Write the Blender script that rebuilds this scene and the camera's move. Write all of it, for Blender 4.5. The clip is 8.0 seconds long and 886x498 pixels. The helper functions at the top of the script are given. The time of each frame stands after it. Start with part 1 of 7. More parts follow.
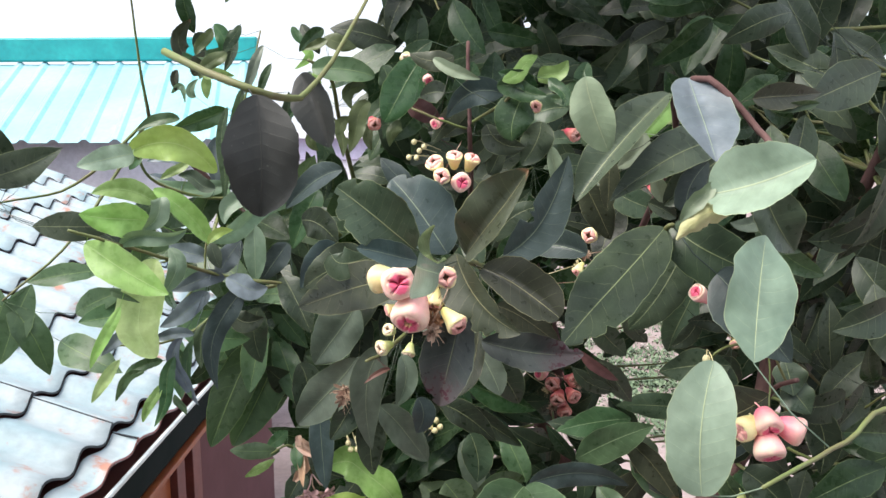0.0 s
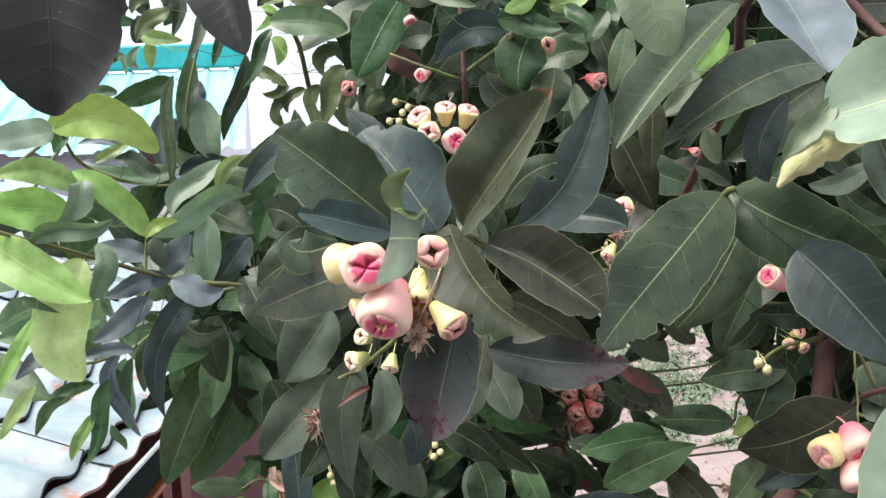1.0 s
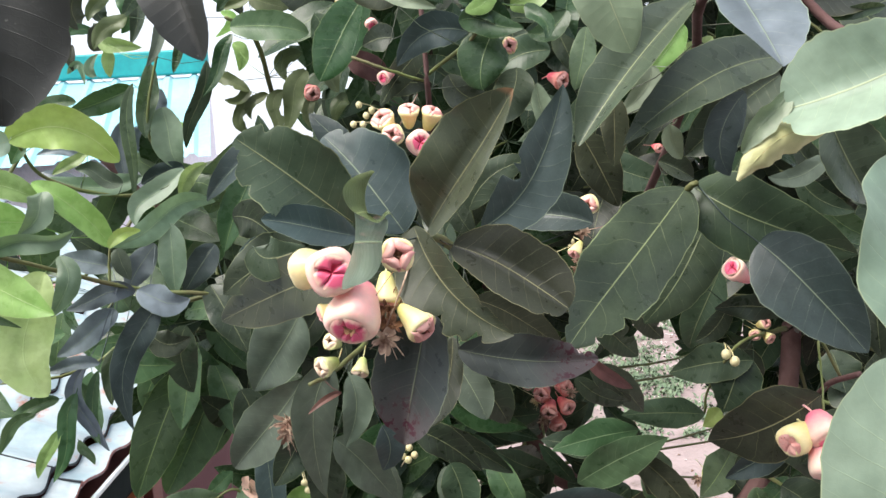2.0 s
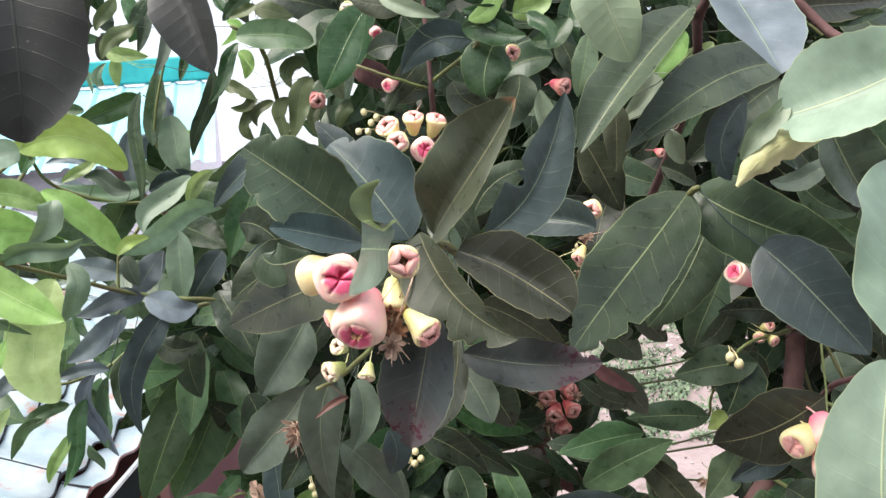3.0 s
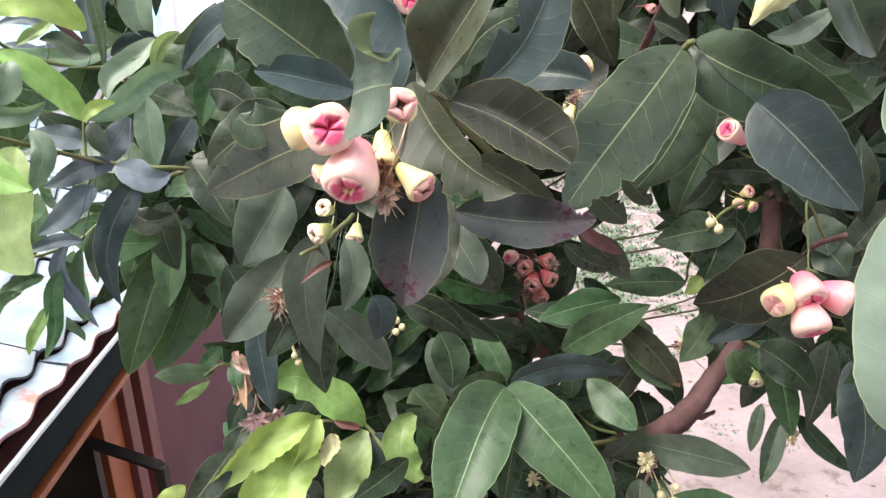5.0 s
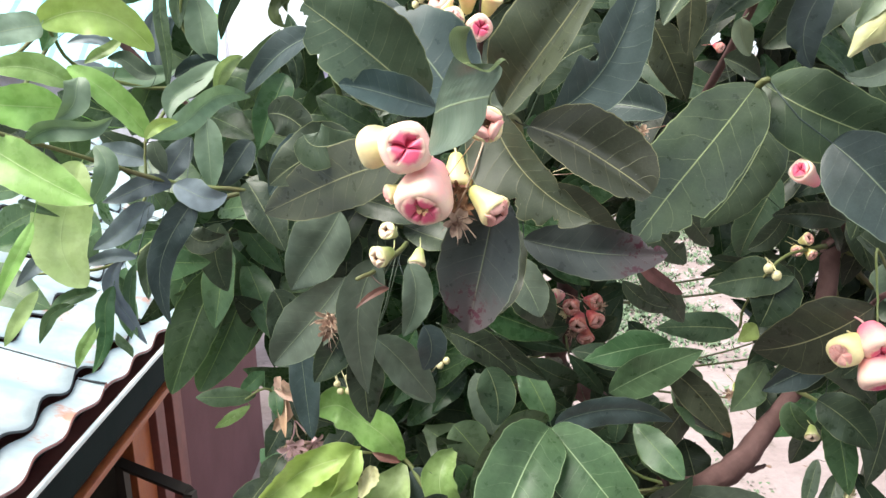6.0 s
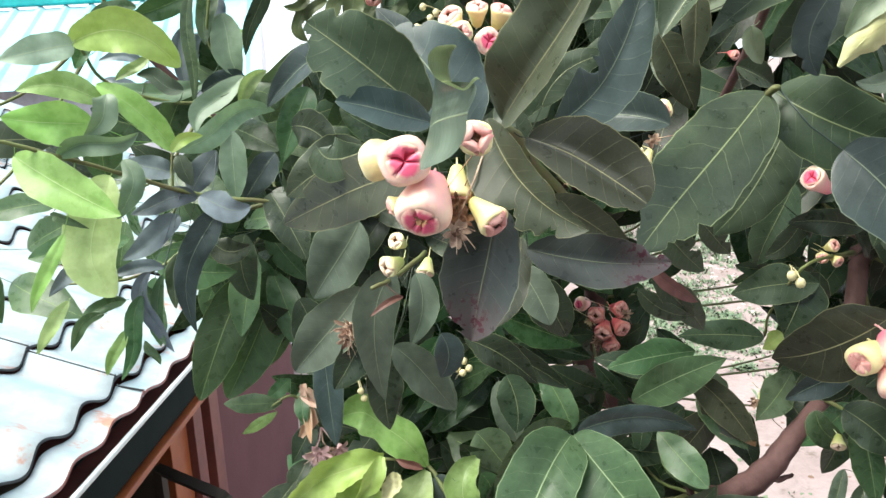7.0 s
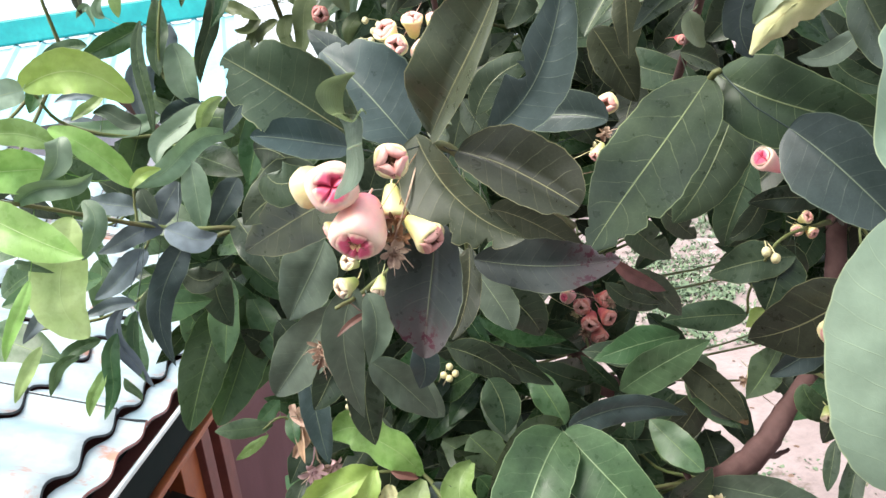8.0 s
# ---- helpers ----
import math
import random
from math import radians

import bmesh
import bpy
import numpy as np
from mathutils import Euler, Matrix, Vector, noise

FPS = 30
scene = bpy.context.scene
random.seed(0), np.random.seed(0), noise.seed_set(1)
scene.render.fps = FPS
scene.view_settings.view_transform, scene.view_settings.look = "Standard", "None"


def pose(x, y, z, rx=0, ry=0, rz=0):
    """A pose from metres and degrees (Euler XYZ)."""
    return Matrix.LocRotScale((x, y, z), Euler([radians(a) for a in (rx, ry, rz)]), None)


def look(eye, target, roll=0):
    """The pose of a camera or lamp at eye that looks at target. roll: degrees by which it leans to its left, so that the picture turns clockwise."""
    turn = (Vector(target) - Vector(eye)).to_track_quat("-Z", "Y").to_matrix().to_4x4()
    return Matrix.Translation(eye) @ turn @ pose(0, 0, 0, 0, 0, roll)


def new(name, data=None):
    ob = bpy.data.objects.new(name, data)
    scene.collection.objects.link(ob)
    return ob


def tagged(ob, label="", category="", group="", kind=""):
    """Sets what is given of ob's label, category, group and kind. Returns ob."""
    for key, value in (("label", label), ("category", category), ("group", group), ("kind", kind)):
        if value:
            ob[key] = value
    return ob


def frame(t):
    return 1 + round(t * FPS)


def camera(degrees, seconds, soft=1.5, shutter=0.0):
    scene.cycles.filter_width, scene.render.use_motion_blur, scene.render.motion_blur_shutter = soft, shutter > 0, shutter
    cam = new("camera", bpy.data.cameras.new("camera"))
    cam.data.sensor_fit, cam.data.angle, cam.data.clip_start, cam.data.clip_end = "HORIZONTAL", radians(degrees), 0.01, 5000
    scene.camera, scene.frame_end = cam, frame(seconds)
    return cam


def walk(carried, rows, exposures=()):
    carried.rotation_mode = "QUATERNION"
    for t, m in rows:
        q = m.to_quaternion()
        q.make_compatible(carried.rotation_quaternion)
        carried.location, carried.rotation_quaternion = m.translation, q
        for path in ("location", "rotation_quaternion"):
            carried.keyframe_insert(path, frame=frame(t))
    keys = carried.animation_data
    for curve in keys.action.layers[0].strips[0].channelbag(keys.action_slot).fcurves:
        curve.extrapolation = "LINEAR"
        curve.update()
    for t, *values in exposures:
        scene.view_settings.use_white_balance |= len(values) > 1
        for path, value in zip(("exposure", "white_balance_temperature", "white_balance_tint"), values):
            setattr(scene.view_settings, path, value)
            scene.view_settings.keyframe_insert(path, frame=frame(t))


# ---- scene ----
cam = camera(57.8, 8.0)
PATH = [
    (0, (-0.0100, -0.2699, 3.2739), (-0.0094, 1.7074, 2.9736), -0.36),
    (0.5, (-0.0044, -0.0312, 3.2079), (0.0073, 1.9518, 2.9476), -1.05),
    (1, (0.0000, 0.0000, 3.2000), (0.0000, 1.9805, 2.9217), -2.00),
    (1.5, (0.0036, 0.0015, 3.1995), (0.0499, 1.9834, 2.9348), -2.45),
    (2.8, (0.0018, -0.0069, 3.2012), (0.0870, 1.9686, 2.9006), -4.25),
    (3, (0.0029, -0.0095, 3.2028), (0.0658, 1.9717, 2.9362), -3.75),
    (3.5, (-0.0100, -0.0090, 3.1926), (0.0767, 1.9625, 2.8672), -1.11),
    (4, (-0.0110, -0.0021, 3.1802), (0.0921, 1.9552, 2.7822), -1.47),
    (4.5, (-0.0074, 0.0093, 3.1776), (0.1514, 1.9420, 2.6882), -3.80),
    (4.6, (-0.0074, 0.0146, 3.1728), (0.2431, 1.9365, 2.6791), -2.49),
    (5, (-0.0180, 0.0118, 3.1780), (0.1000, 1.9279, 2.6173), -3.95),
    (5.2, (-0.0232, 0.0312, 3.1761), (0.0030, 1.9288, 2.5450), -4.78),
    (6.3, (-0.0500, 0.0199, 3.1636), (0.0034, 1.9785, 2.7625), -0.90),
    (6.5, (-0.0479, 0.0166, 3.1677), (0.0003, 1.9777, 2.7781), -0.33),
    (7, (-0.0181, 0.0100, 3.1692), (-0.0696, 1.9602, 2.7288), -2.85),
    (7.5, (0.0052, 0.0241, 3.1558), (0.0664, 1.9492, 2.6170), -3.78),
    (8, (0.0314, 0.0173, 3.1790), (-0.0235, 1.9665, 2.7347), -8.25),
]
walk(cam, [(t, look(eye, target, roll)) for t, eye, target, roll in PATH], [(0, 1.06, 6500, 12), (1.5, 1.10, 6500, 12), (3, 1.18, 6500, 13), (3.5, 1.25, 6500, 14), (4, 1.32, 6500, 14), (5, 1.42, 6500, 16), (6.5, 1.42, 6500, 4), (8, 1.42, 6500, 9)])

# ---- light: bright overcast daylight ----
world = bpy.data.worlds.new("sky")
scene.world = world
world.use_nodes = True
wn, wl = world.node_tree.nodes, world.node_tree.links
sky = wn.new("ShaderNodeTexSky")
sky.sky_type, sky.sun_disc = "NISHITA", False
sky.sun_elevation, sky.sun_rotation = radians(59), radians(239)
sky.air_density, sky.dust_density, sky.ozone_density = 1.0, 4.0, 0.6
cloud = wn.new("ShaderNodeMix")  # thin bright cloud over the whole sky
cloud.data_type = "RGBA"
cloud.inputs[0].default_value = 0.62
cloud.inputs[7].default_value = (9.2, 9.9, 11.0, 1)
wl.new(sky.outputs[0], cloud.inputs[6])
wl.new(cloud.outputs[2], wn["Background"].inputs[0])
wn["Background"].inputs[1].default_value = 0.085
lamp = bpy.data.lights.new("sun", "SUN")
lamp.energy, lamp.angle, lamp.color = 3.4, radians(45), (1.0, 0.955, 0.88)
sun = new("sun", lamp)
sun.matrix_world = look((-5, -1.5, 12), (0, 1.5, 2.5))


# ---- materials ----
def nodes_of(name):
    m = bpy.data.materials.new(name)
    m.use_nodes = True
    return m, m.node_tree.nodes, m.node_tree.links, m.node_tree.nodes["Principled BSDF"]


def math_node(n, l, op, a, b=None, c=None):
    k = n.new("ShaderNodeMath")
    k.operation = op
    for slot, v in zip(k.inputs, (a, b, c)):
        if v is None:
            continue
        if isinstance(v, (int, float)):
            slot.default_value = v
        else:
            l.new(v, slot)
    return k.outputs[0]


def mix(n, l, fac, a, b):
    k = n.new("ShaderNodeMix")
    k.data_type = "RGBA"
    for slot, v in ((k.inputs[0], fac), (k.inputs[6], a), (k.inputs[7], b)):
        if isinstance(v, (int, float)):
            slot.default_value = v
        elif isinstance(v, tuple):
            slot.default_value = (*v, 1)
        else:
            l.new(v, slot)
    return k.outputs[2]


def noise_node(n, l, scale, detail=4, where=None, rough=0.55):
    k = n.new("ShaderNodeTexNoise")
    k.inputs["Scale"].default_value, k.inputs["Detail"].default_value, k.inputs["Roughness"].default_value = scale, detail, rough
    if where is not None:
        l.new(where, k.inputs["Vector"])
    return k.outputs["Fac"]


def ramp(n, l, fac, lo, hi):
    k = n.new("ShaderNodeMapRange")
    k.interpolation_type = "SMOOTHSTEP"
    l.new(fac, k.inputs[0])
    k.inputs[1].default_value, k.inputs[2].default_value = lo, hi
    return k.outputs[0]


def bump(n, l, b, height, strength, distance):
    k = n.new("ShaderNodeBump")
    k.inputs["Strength"].default_value, k.inputs["Distance"].default_value = strength, distance
    l.new(height, k.inputs["Height"])
    l.new(k.outputs[0], b.inputs["Normal"])


def leaf_material(name, colour, other, vein, rough=0.42, glow=0.35, blotch=0.0, through_colour=None, vary=1.0, spoilt=0.0):
    """Leaf: midrib and side veins from its own length (u) and breadth (v), mottling, gloss, and light through the blade."""
    m, n, l, b = nodes_of(name)
    uv = n.new("ShaderNodeUVMap")
    uv.uv_map = "blade"
    split = n.new("ShaderNodeSeparateXYZ")
    l.new(uv.outputs[0], split.inputs[0])
    u, v = split.outputs[0], split.outputs[1]
    av = math_node(n, l, "ABSOLUTE", math_node(n, l, "SUBTRACT", v, 0.5))
    av = math_node(n, l, "MULTIPLY", av, 2.0)
    info = n.new("ShaderNodeObjectInfo")
    geo = n.new("ShaderNodeTexCoord")
    fine = noise_node(n, l, 60, 5, geo.outputs["Object"])
    wide = noise_node(n, l, 14, 3, geo.outputs["Object"])
    # side veins sweep forward and bend near the margin
    bend = math_node(n, l, "MULTIPLY", math_node(n, l, "POWER", av, 1.15), 1.25)
    phase = math_node(n, l, "SUBTRACT", math_node(n, l, "MULTIPLY", u, math_node(n, l, "MULTIPLY_ADD", info.outputs["Random"], 4.0, 8.0)), bend)
    phase = math_node(n, l, "ADD", phase, math_node(n, l, "MULTIPLY", wide, 1.3))
    saw = math_node(n, l, "ABSOLUTE", math_node(n, l, "SUBTRACT", math_node(n, l, "FRACT", phase), 0.5))
    side = math_node(n, l, "SUBTRACT", 1.0, ramp(n, l, saw, 0.004, 0.030))
    side = math_node(n, l, "MULTIPLY", side, ramp(n, l, fine, 0.25, 0.6))
    side = math_node(n, l, "MULTIPLY", side, math_node(n, l, "SUBTRACT", 0.62, math_node(n, l, "MULTIPLY", av, 0.45)))
    rib = math_node(n, l, "SUBTRACT", 1.0, ramp(n, l, av, 0.006, 0.026))
    rim = math_node(n, l, "MULTIPLY", ramp(n, l, av, 0.968, 0.988), 0.6)
    # fine net of veins between the side veins
    net = n.new("ShaderNodeTexVoronoi")
    net.feature = "DISTANCE_TO_EDGE"
    net.inputs["Scale"].default_value = 1.0
    cell = n.new("ShaderNodeCombineXYZ")
    l.new(math_node(n, l, "MULTIPLY", u, 34.0), cell.inputs[0])
    l.new(math_node(n, l, "MULTIPLY", v, 15.0), cell.inputs[1])
    l.new(math_node(n, l, "MULTIPLY", info.outputs["Random"], 50.0), cell.inputs[2])
    l.new(cell.outputs[0], net.inputs["Vector"])
    mesh_ = ramp(n, l, net.outputs["Distance"], 0.0, 0.09)
    tone = mix(n, l, ramp(n, l, wide, 0.3, 0.72), colour, other)
    var = math_node(n, l, "MULTIPLY_ADD", info.outputs["Random"], 0.8 * vary, 1.0 - 0.38 * vary)
    hsv = n.new("ShaderNodeHueSaturation")
    l.new(tone, hsv.inputs["Color"])
    shade = math_node(n, l, "FRACT", math_node(n, l, "MULTIPLY", info.outputs["Random"], 7.31))
    l.new(math_node(n, l, "MULTIPLY_ADD", shade, 0.05 * vary, 0.5 - 0.02 * vary), hsv.inputs["Hue"])
    l.new(math_node(n, l, "MULTIPLY_ADD", shade, 0.35 * vary, 1.08 - 0.2 * vary), hsv.inputs["Saturation"])
    l.new(math_node(n, l, "MULTIPLY", var, math_node(n, l, "MULTIPLY_ADD", fine, 0.8, 0.6)), hsv.inputs["Value"])
    col = mix(n, l, math_node(n, l, "MULTIPLY", math_node(n, l, "SUBTRACT", 1.0, mesh_), 0.03), hsv.outputs[0], vein)
    col = mix(n, l, math_node(n, l, "MULTIPLY", side, 0.55), col, vein)
    col = mix(n, l, math_node(n, l, "MAXIMUM", math_node(n, l, "MULTIPLY", rib, 0.8), rim), col, vein)
    if blotch >= 0.5:
        old = math_node(n, l, "MULTIPLY", ramp(n, l, math_node(n, l, "ADD", u, math_node(n, l, "MULTIPLY_ADD", wide, 0.2, -0.1)), 0.93, 0.97), ramp(n, l, info.outputs["Random"], 0.80, 0.9))
        col = mix(n, l, math_node(n, l, "MULTIPLY", old, 0.8), col, (0.20, 0.11, 0.06))
    if spoilt:
        rot = ramp(n, l, math_node(n, l, "ADD", u, math_node(n, l, "MULTIPLY_ADD", wide, 0.7, -0.35)), 0.5, 0.9)
        col = mix(n, l, math_node(n, l, "MULTIPLY", rot, spoilt), col, (0.085, 0.065, 0.068))
        pits = math_node(n, l, "MULTIPLY", ramp(n, l, noise_node(n, l, 120, 5, geo.outputs["Object"], 0.7), 0.53, 0.58), rot)
        col = mix(n, l, pits, col, (0.06, 0.015, 0.025))
    if blotch:
        spots = ramp(n, l, noise_node(n, l, 26, 6, geo.outputs["Object"], 0.7), 0.66, 0.74)
        col = mix(n, l, math_node(n, l, "MULTIPLY", spots, blotch), col, (0.09, 0.035, 0.03))
    dust = ramp(n, l, noise_node(n, l, 420, 2, geo.outputs["Object"]), 0.70, 0.78)
    col = mix(n, l, math_node(n, l, "MULTIPLY", dust, 0.25), col, (0.30, 0.30, 0.26))
    l.new(col, b.inputs["Base Color"])
    l.new(math_node(n, l, "MULTIPLY_ADD", fine, 0.35, rough - 0.23), b.inputs["Roughness"])
    b.inputs["Specular IOR Level"].default_value = 0.30
    quilt = math_node(n, l, "MULTIPLY", ramp(n, l, saw, 0.0, 0.42), math_node(n, l, "SUBTRACT", 1.0, math_node(n, l, "MULTIPLY", av, 0.5)))
    height = math_node(n, l, "ADD", math_node(n, l, "MULTIPLY", fine, 0.35), math_node(n, l, "MULTIPLY", quilt, 0.16))
    height = math_node(n, l, "ADD", height, math_node(n, l, "MULTIPLY", wide, 0.45))
    height = math_node(n, l, "ADD", height, math_node(n, l, "MULTIPLY", mesh_, 0.03))
    height = math_node(n, l, "SUBTRACT", height, math_node(n, l, "ADD", math_node(n, l, "MULTIPLY", side, 0.6), rib))
    bump(n, l, b, height, 0.4, 0.0012)
    lucent = n.new("ShaderNodeBsdfTranslucent")
    l.new(mix(n, l, 0.5, col, through_colour or vein), lucent.inputs[0])
    blend = n.new("ShaderNodeMixShader")
    blend.inputs[0].default_value = glow
    l.new(b.outputs[0], blend.inputs[1])
    l.new(lucent.outputs[0], blend.inputs[2])
    l.new(blend.outputs[0], n["Material Output"].inputs[0])
    return m


leaf_mature = leaf_material("mature_leaf", (0.030, 0.046, 0.029), (0.047, 0.064, 0.041), (0.27, 0.30, 0.15), 0.37, 0.07, 0.15, (0.05, 0.11, 0.02))
# bluish tint of this leaf is the reflected sky, put into its colour
leaf_sheen = leaf_material("waxy_leaf", (0.118, 0.146, 0.164), (0.170, 0.202, 0.230), (0.24, 0.30, 0.20), 0.41, 0.10, 0.1, (0.08, 0.14, 0.08), 0.7)
# near leaves: their shade is painted as a dark, faintly veined colour
leaf_shaded = leaf_material("plain_leaf", (0.030, 0.032, 0.030), (0.040, 0.041, 0.038), (0.046, 0.046, 0.040), 0.5, 0.05, 0.2, (0.05, 0.07, 0.02), 0.4)
# dark leaf with blue-grey sky sheen mixed into the base colour
leaf_slate = leaf_material("slaty_leaf", (0.037, 0.056, 0.053), (0.057, 0.077, 0.077), (0.22, 0.27, 0.18), 0.40, 0.07, 0.2, (0.06, 0.11, 0.04), 0.8)
# pale green that carries the highlights on brightly lit blades
leaf_lit_green = leaf_material("powdery_leaf", (0.145, 0.215, 0.145), (0.195, 0.265, 0.19), (0.34, 0.44, 0.24), 0.40, 0.26, 0.05, (0.22, 0.38, 0.10), 0.5)
leaf_dull = leaf_material("dull_leaf", (0.077, 0.102, 0.076), (0.108, 0.134, 0.102), (0.26, 0.32, 0.19), 0.42, 0.10, 0.1, (0.10, 0.16, 0.07), 0.4)
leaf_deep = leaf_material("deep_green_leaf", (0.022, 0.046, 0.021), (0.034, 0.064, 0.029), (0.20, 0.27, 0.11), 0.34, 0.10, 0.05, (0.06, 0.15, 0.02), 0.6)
leaf_fern = leaf_material("broad_green_leaf", (0.040, 0.060, 0.036), (0.060, 0.082, 0.051), (0.28, 0.33, 0.16), 0.38, 0.08, 0.1, (0.07, 0.14, 0.03), 0.4)
# olive blades lightened for the daylight shining through them
leaf_backlit = leaf_material("mossy_leaf", (0.070, 0.092, 0.042), (0.100, 0.122, 0.058), (0.20, 0.24, 0.11), 0.40, 0.15, 0.0, (0.14, 0.20, 0.05), 0.3)
leaf_shrivelled = leaf_material("shrivelled_leaf", (0.48, 0.31, 0.22), (0.62, 0.45, 0.36), (0.40, 0.24, 0.16), 0.65, 0.1, 0.4, (0.5, 0.35, 0.2), 0.3)
leaf_olive = leaf_material("old_leaf", (0.034, 0.040, 0.026), (0.050, 0.055, 0.037), (0.28, 0.27, 0.14), 0.38, 0.07, 0.5, (0.07, 0.10, 0.02), 0.6)
leaf_spoilt = leaf_material("blemished_leaf", (0.046, 0.056, 0.053), (0.067, 0.075, 0.070), (0.22, 0.25, 0.15), 0.38, 0.07, 0.6, (0.07, 0.09, 0.03), 0.4, 0.8)
leaf_mid = leaf_material("green_leaf", (0.055, 0.095, 0.050), (0.080, 0.123, 0.067), (0.26, 0.36, 0.13), 0.36, 0.18, 0.04, (0.10, 0.22, 0.03))
leaf_fresh = leaf_material("fresh_leaf", (0.058, 0.102, 0.052), (0.080, 0.130, 0.068), (0.34, 0.46, 0.24), 0.38, 0.16, 0.0, (0.10, 0.24, 0.04), 0.5)
leaf_young = leaf_material("young_leaf", (0.215, 0.32, 0.11), (0.30, 0.40, 0.17), (0.44, 0.56, 0.26), 0.34, 0.30, 0.0, (0.32, 0.52, 0.12), 0.9)
leaf_yellow = leaf_material("new_leaf", (0.27, 0.37, 0.11), (0.37, 0.47, 0.18), (0.50, 0.56, 0.26), 0.42, 0.26, 0.0, (0.55, 0.68, 0.12), 0.3)
leaf_sage = leaf_material("sage_leaf", (0.165, 0.205, 0.14), (0.215, 0.255, 0.18), (0.36, 0.40, 0.24), 0.45, 0.2, 0.1, (0.2, 0.3, 0.1), 0.4)
# pale bluish green includes the skylight reflected by the upturned blade
leaf_pale = leaf_material("pale_leaf", (0.178, 0.25, 0.190), (0.225, 0.30, 0.228), (0.42, 0.48, 0.28), 0.48, 0.25, 0.05, (0.26, 0.38, 0.14))
leaf_dry = leaf_material("dry_leaf", (0.40, 0.40, 0.19), (0.64, 0.63, 0.38), (0.40, 0.30, 0.12), 0.45, 0.2, 0.35, (0.6, 0.52, 0.24), 0.15)
leaf_brown = leaf_material("withered_leaf", (0.10, 0.045, 0.04), (0.17, 0.08, 0.065), (0.25, 0.14, 0.10), 0.6, 0.05, 0.5, (0.15, 0.07, 0.04))


def plain_material(name, colour, other, rough=0.7, scale=20.0, bumps=0.4, depth=0.004, metal=0.0, stain=None, stain_at=(0.6, 0.75), spread=3.0):
    m, n, l, b = nodes_of(name)
    geo = n.new("ShaderNodeTexCoord")
    at = geo.outputs["Object"]
    fine, wide = noise_node(n, l, scale, 6, at), noise_node(n, l, spread, 4, at)
    col = mix(n, l, ramp(n, l, wide, 0.32, 0.7), colour, other)
    hsv = n.new("ShaderNodeHueSaturation")
    l.new(col, hsv.inputs["Color"])
    l.new(math_node(n, l, "MULTIPLY_ADD", fine, 0.5, 0.75), hsv.inputs["Value"])
    col = hsv.outputs[0]
    if stain:
        marks = ramp(n, l, noise_node(n, l, spread * 1.7, 7, at, 0.68), *stain_at)
        col = mix(n, l, marks, col, stain)
    l.new(col, b.inputs["Base Color"])
    l.new(math_node(n, l, "MULTIPLY_ADD", fine, 0.3, rough - 0.15), b.inputs["Roughness"])
    b.inputs["Metallic"].default_value = metal
    bump(n, l, b, fine, bumps, depth)
    return m


bark = plain_material("bark", (0.082, 0.043, 0.040), (0.14, 0.080, 0.075), 0.8, 70, 0.8, 0.003, stain=(0.03, 0.018, 0.016), spread=12)
bark.node_tree.nodes["Principled BSDF"].inputs["Specular IOR Level"].default_value = 0.2
green_twig = plain_material("green_twig", (0.13, 0.17, 0.05), (0.13, 0.12, 0.05), 0.6, 90, 0.4, 0.001, spread=16)
dry_flower = plain_material("dry_flower", (0.60, 0.44, 0.32), (0.15, 0.075, 0.05), 0.8, 160, 0.5, 0.001, spread=60)
pink_petal = plain_material("pink_petal", (0.62, 0.40, 0.42), (0.46, 0.27, 0.28), 0.7, 120, 0.4, 0.0005, spread=60)
cream_petal = plain_material("cream_petal", (0.78, 0.68, 0.42), (0.66, 0.60, 0.32), 0.5, 120, 0.2, 0.0005, spread=50)
earth = plain_material("pale_earth", (0.28, 0.222, 0.215), (0.21, 0.160, 0.152), 0.9, 18, 0.8, 0.02, stain=(0.13, 0.10, 0.085), stain_at=(0.56, 0.68), spread=1.6)
roof_paint = plain_material("worn_blue_roof_paint", (0.23, 0.315, 0.345), (0.32, 0.37, 0.39), 0.45, 30, 0.15, 0.002, stain=(0.34, 0.16, 0.11), stain_at=(0.55, 0.69), spread=4)
# near-black for the lower edges of the courses and the side laps
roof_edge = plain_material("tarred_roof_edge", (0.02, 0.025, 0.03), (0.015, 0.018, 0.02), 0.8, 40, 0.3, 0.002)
cyan_paint = plain_material("cyan_roof_paint", (0.20, 0.44, 0.50), (0.27, 0.50, 0.56), 0.45, 20, 0.1, 0.002, spread=1.0)
teal_paint = plain_material("teal_ridge_paint", (0.0, 0.26, 0.27), (0.01, 0.34, 0.34), 0.5, 16, 0.3, 0.01, spread=3)
gutter_white = plain_material("white_gutter_lip", (0.74, 0.80, 0.80), (0.64, 0.72, 0.72), 0.4, 30, 0.1, 0.001)
# near-black green: shade on the gutter's outer face is in the colour
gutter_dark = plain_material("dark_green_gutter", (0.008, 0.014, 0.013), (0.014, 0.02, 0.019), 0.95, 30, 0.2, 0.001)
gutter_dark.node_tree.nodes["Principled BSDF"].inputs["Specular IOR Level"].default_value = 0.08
maroon = plain_material("maroon_plaster", (0.090, 0.028, 0.032), (0.112, 0.039, 0.044), 0.8, 50, 0.3, 0.002)
varnish = plain_material("orange_varnished_wood", (0.30, 0.085, 0.025), (0.22, 0.055, 0.02), 0.4, 60, 0.3, 0.001, spread=8)
red_wood = plain_material("red_brown_wood", (0.17, 0.055, 0.045), (0.12, 0.04, 0.035), 0.5, 60, 0.3, 0.001, spread=8)
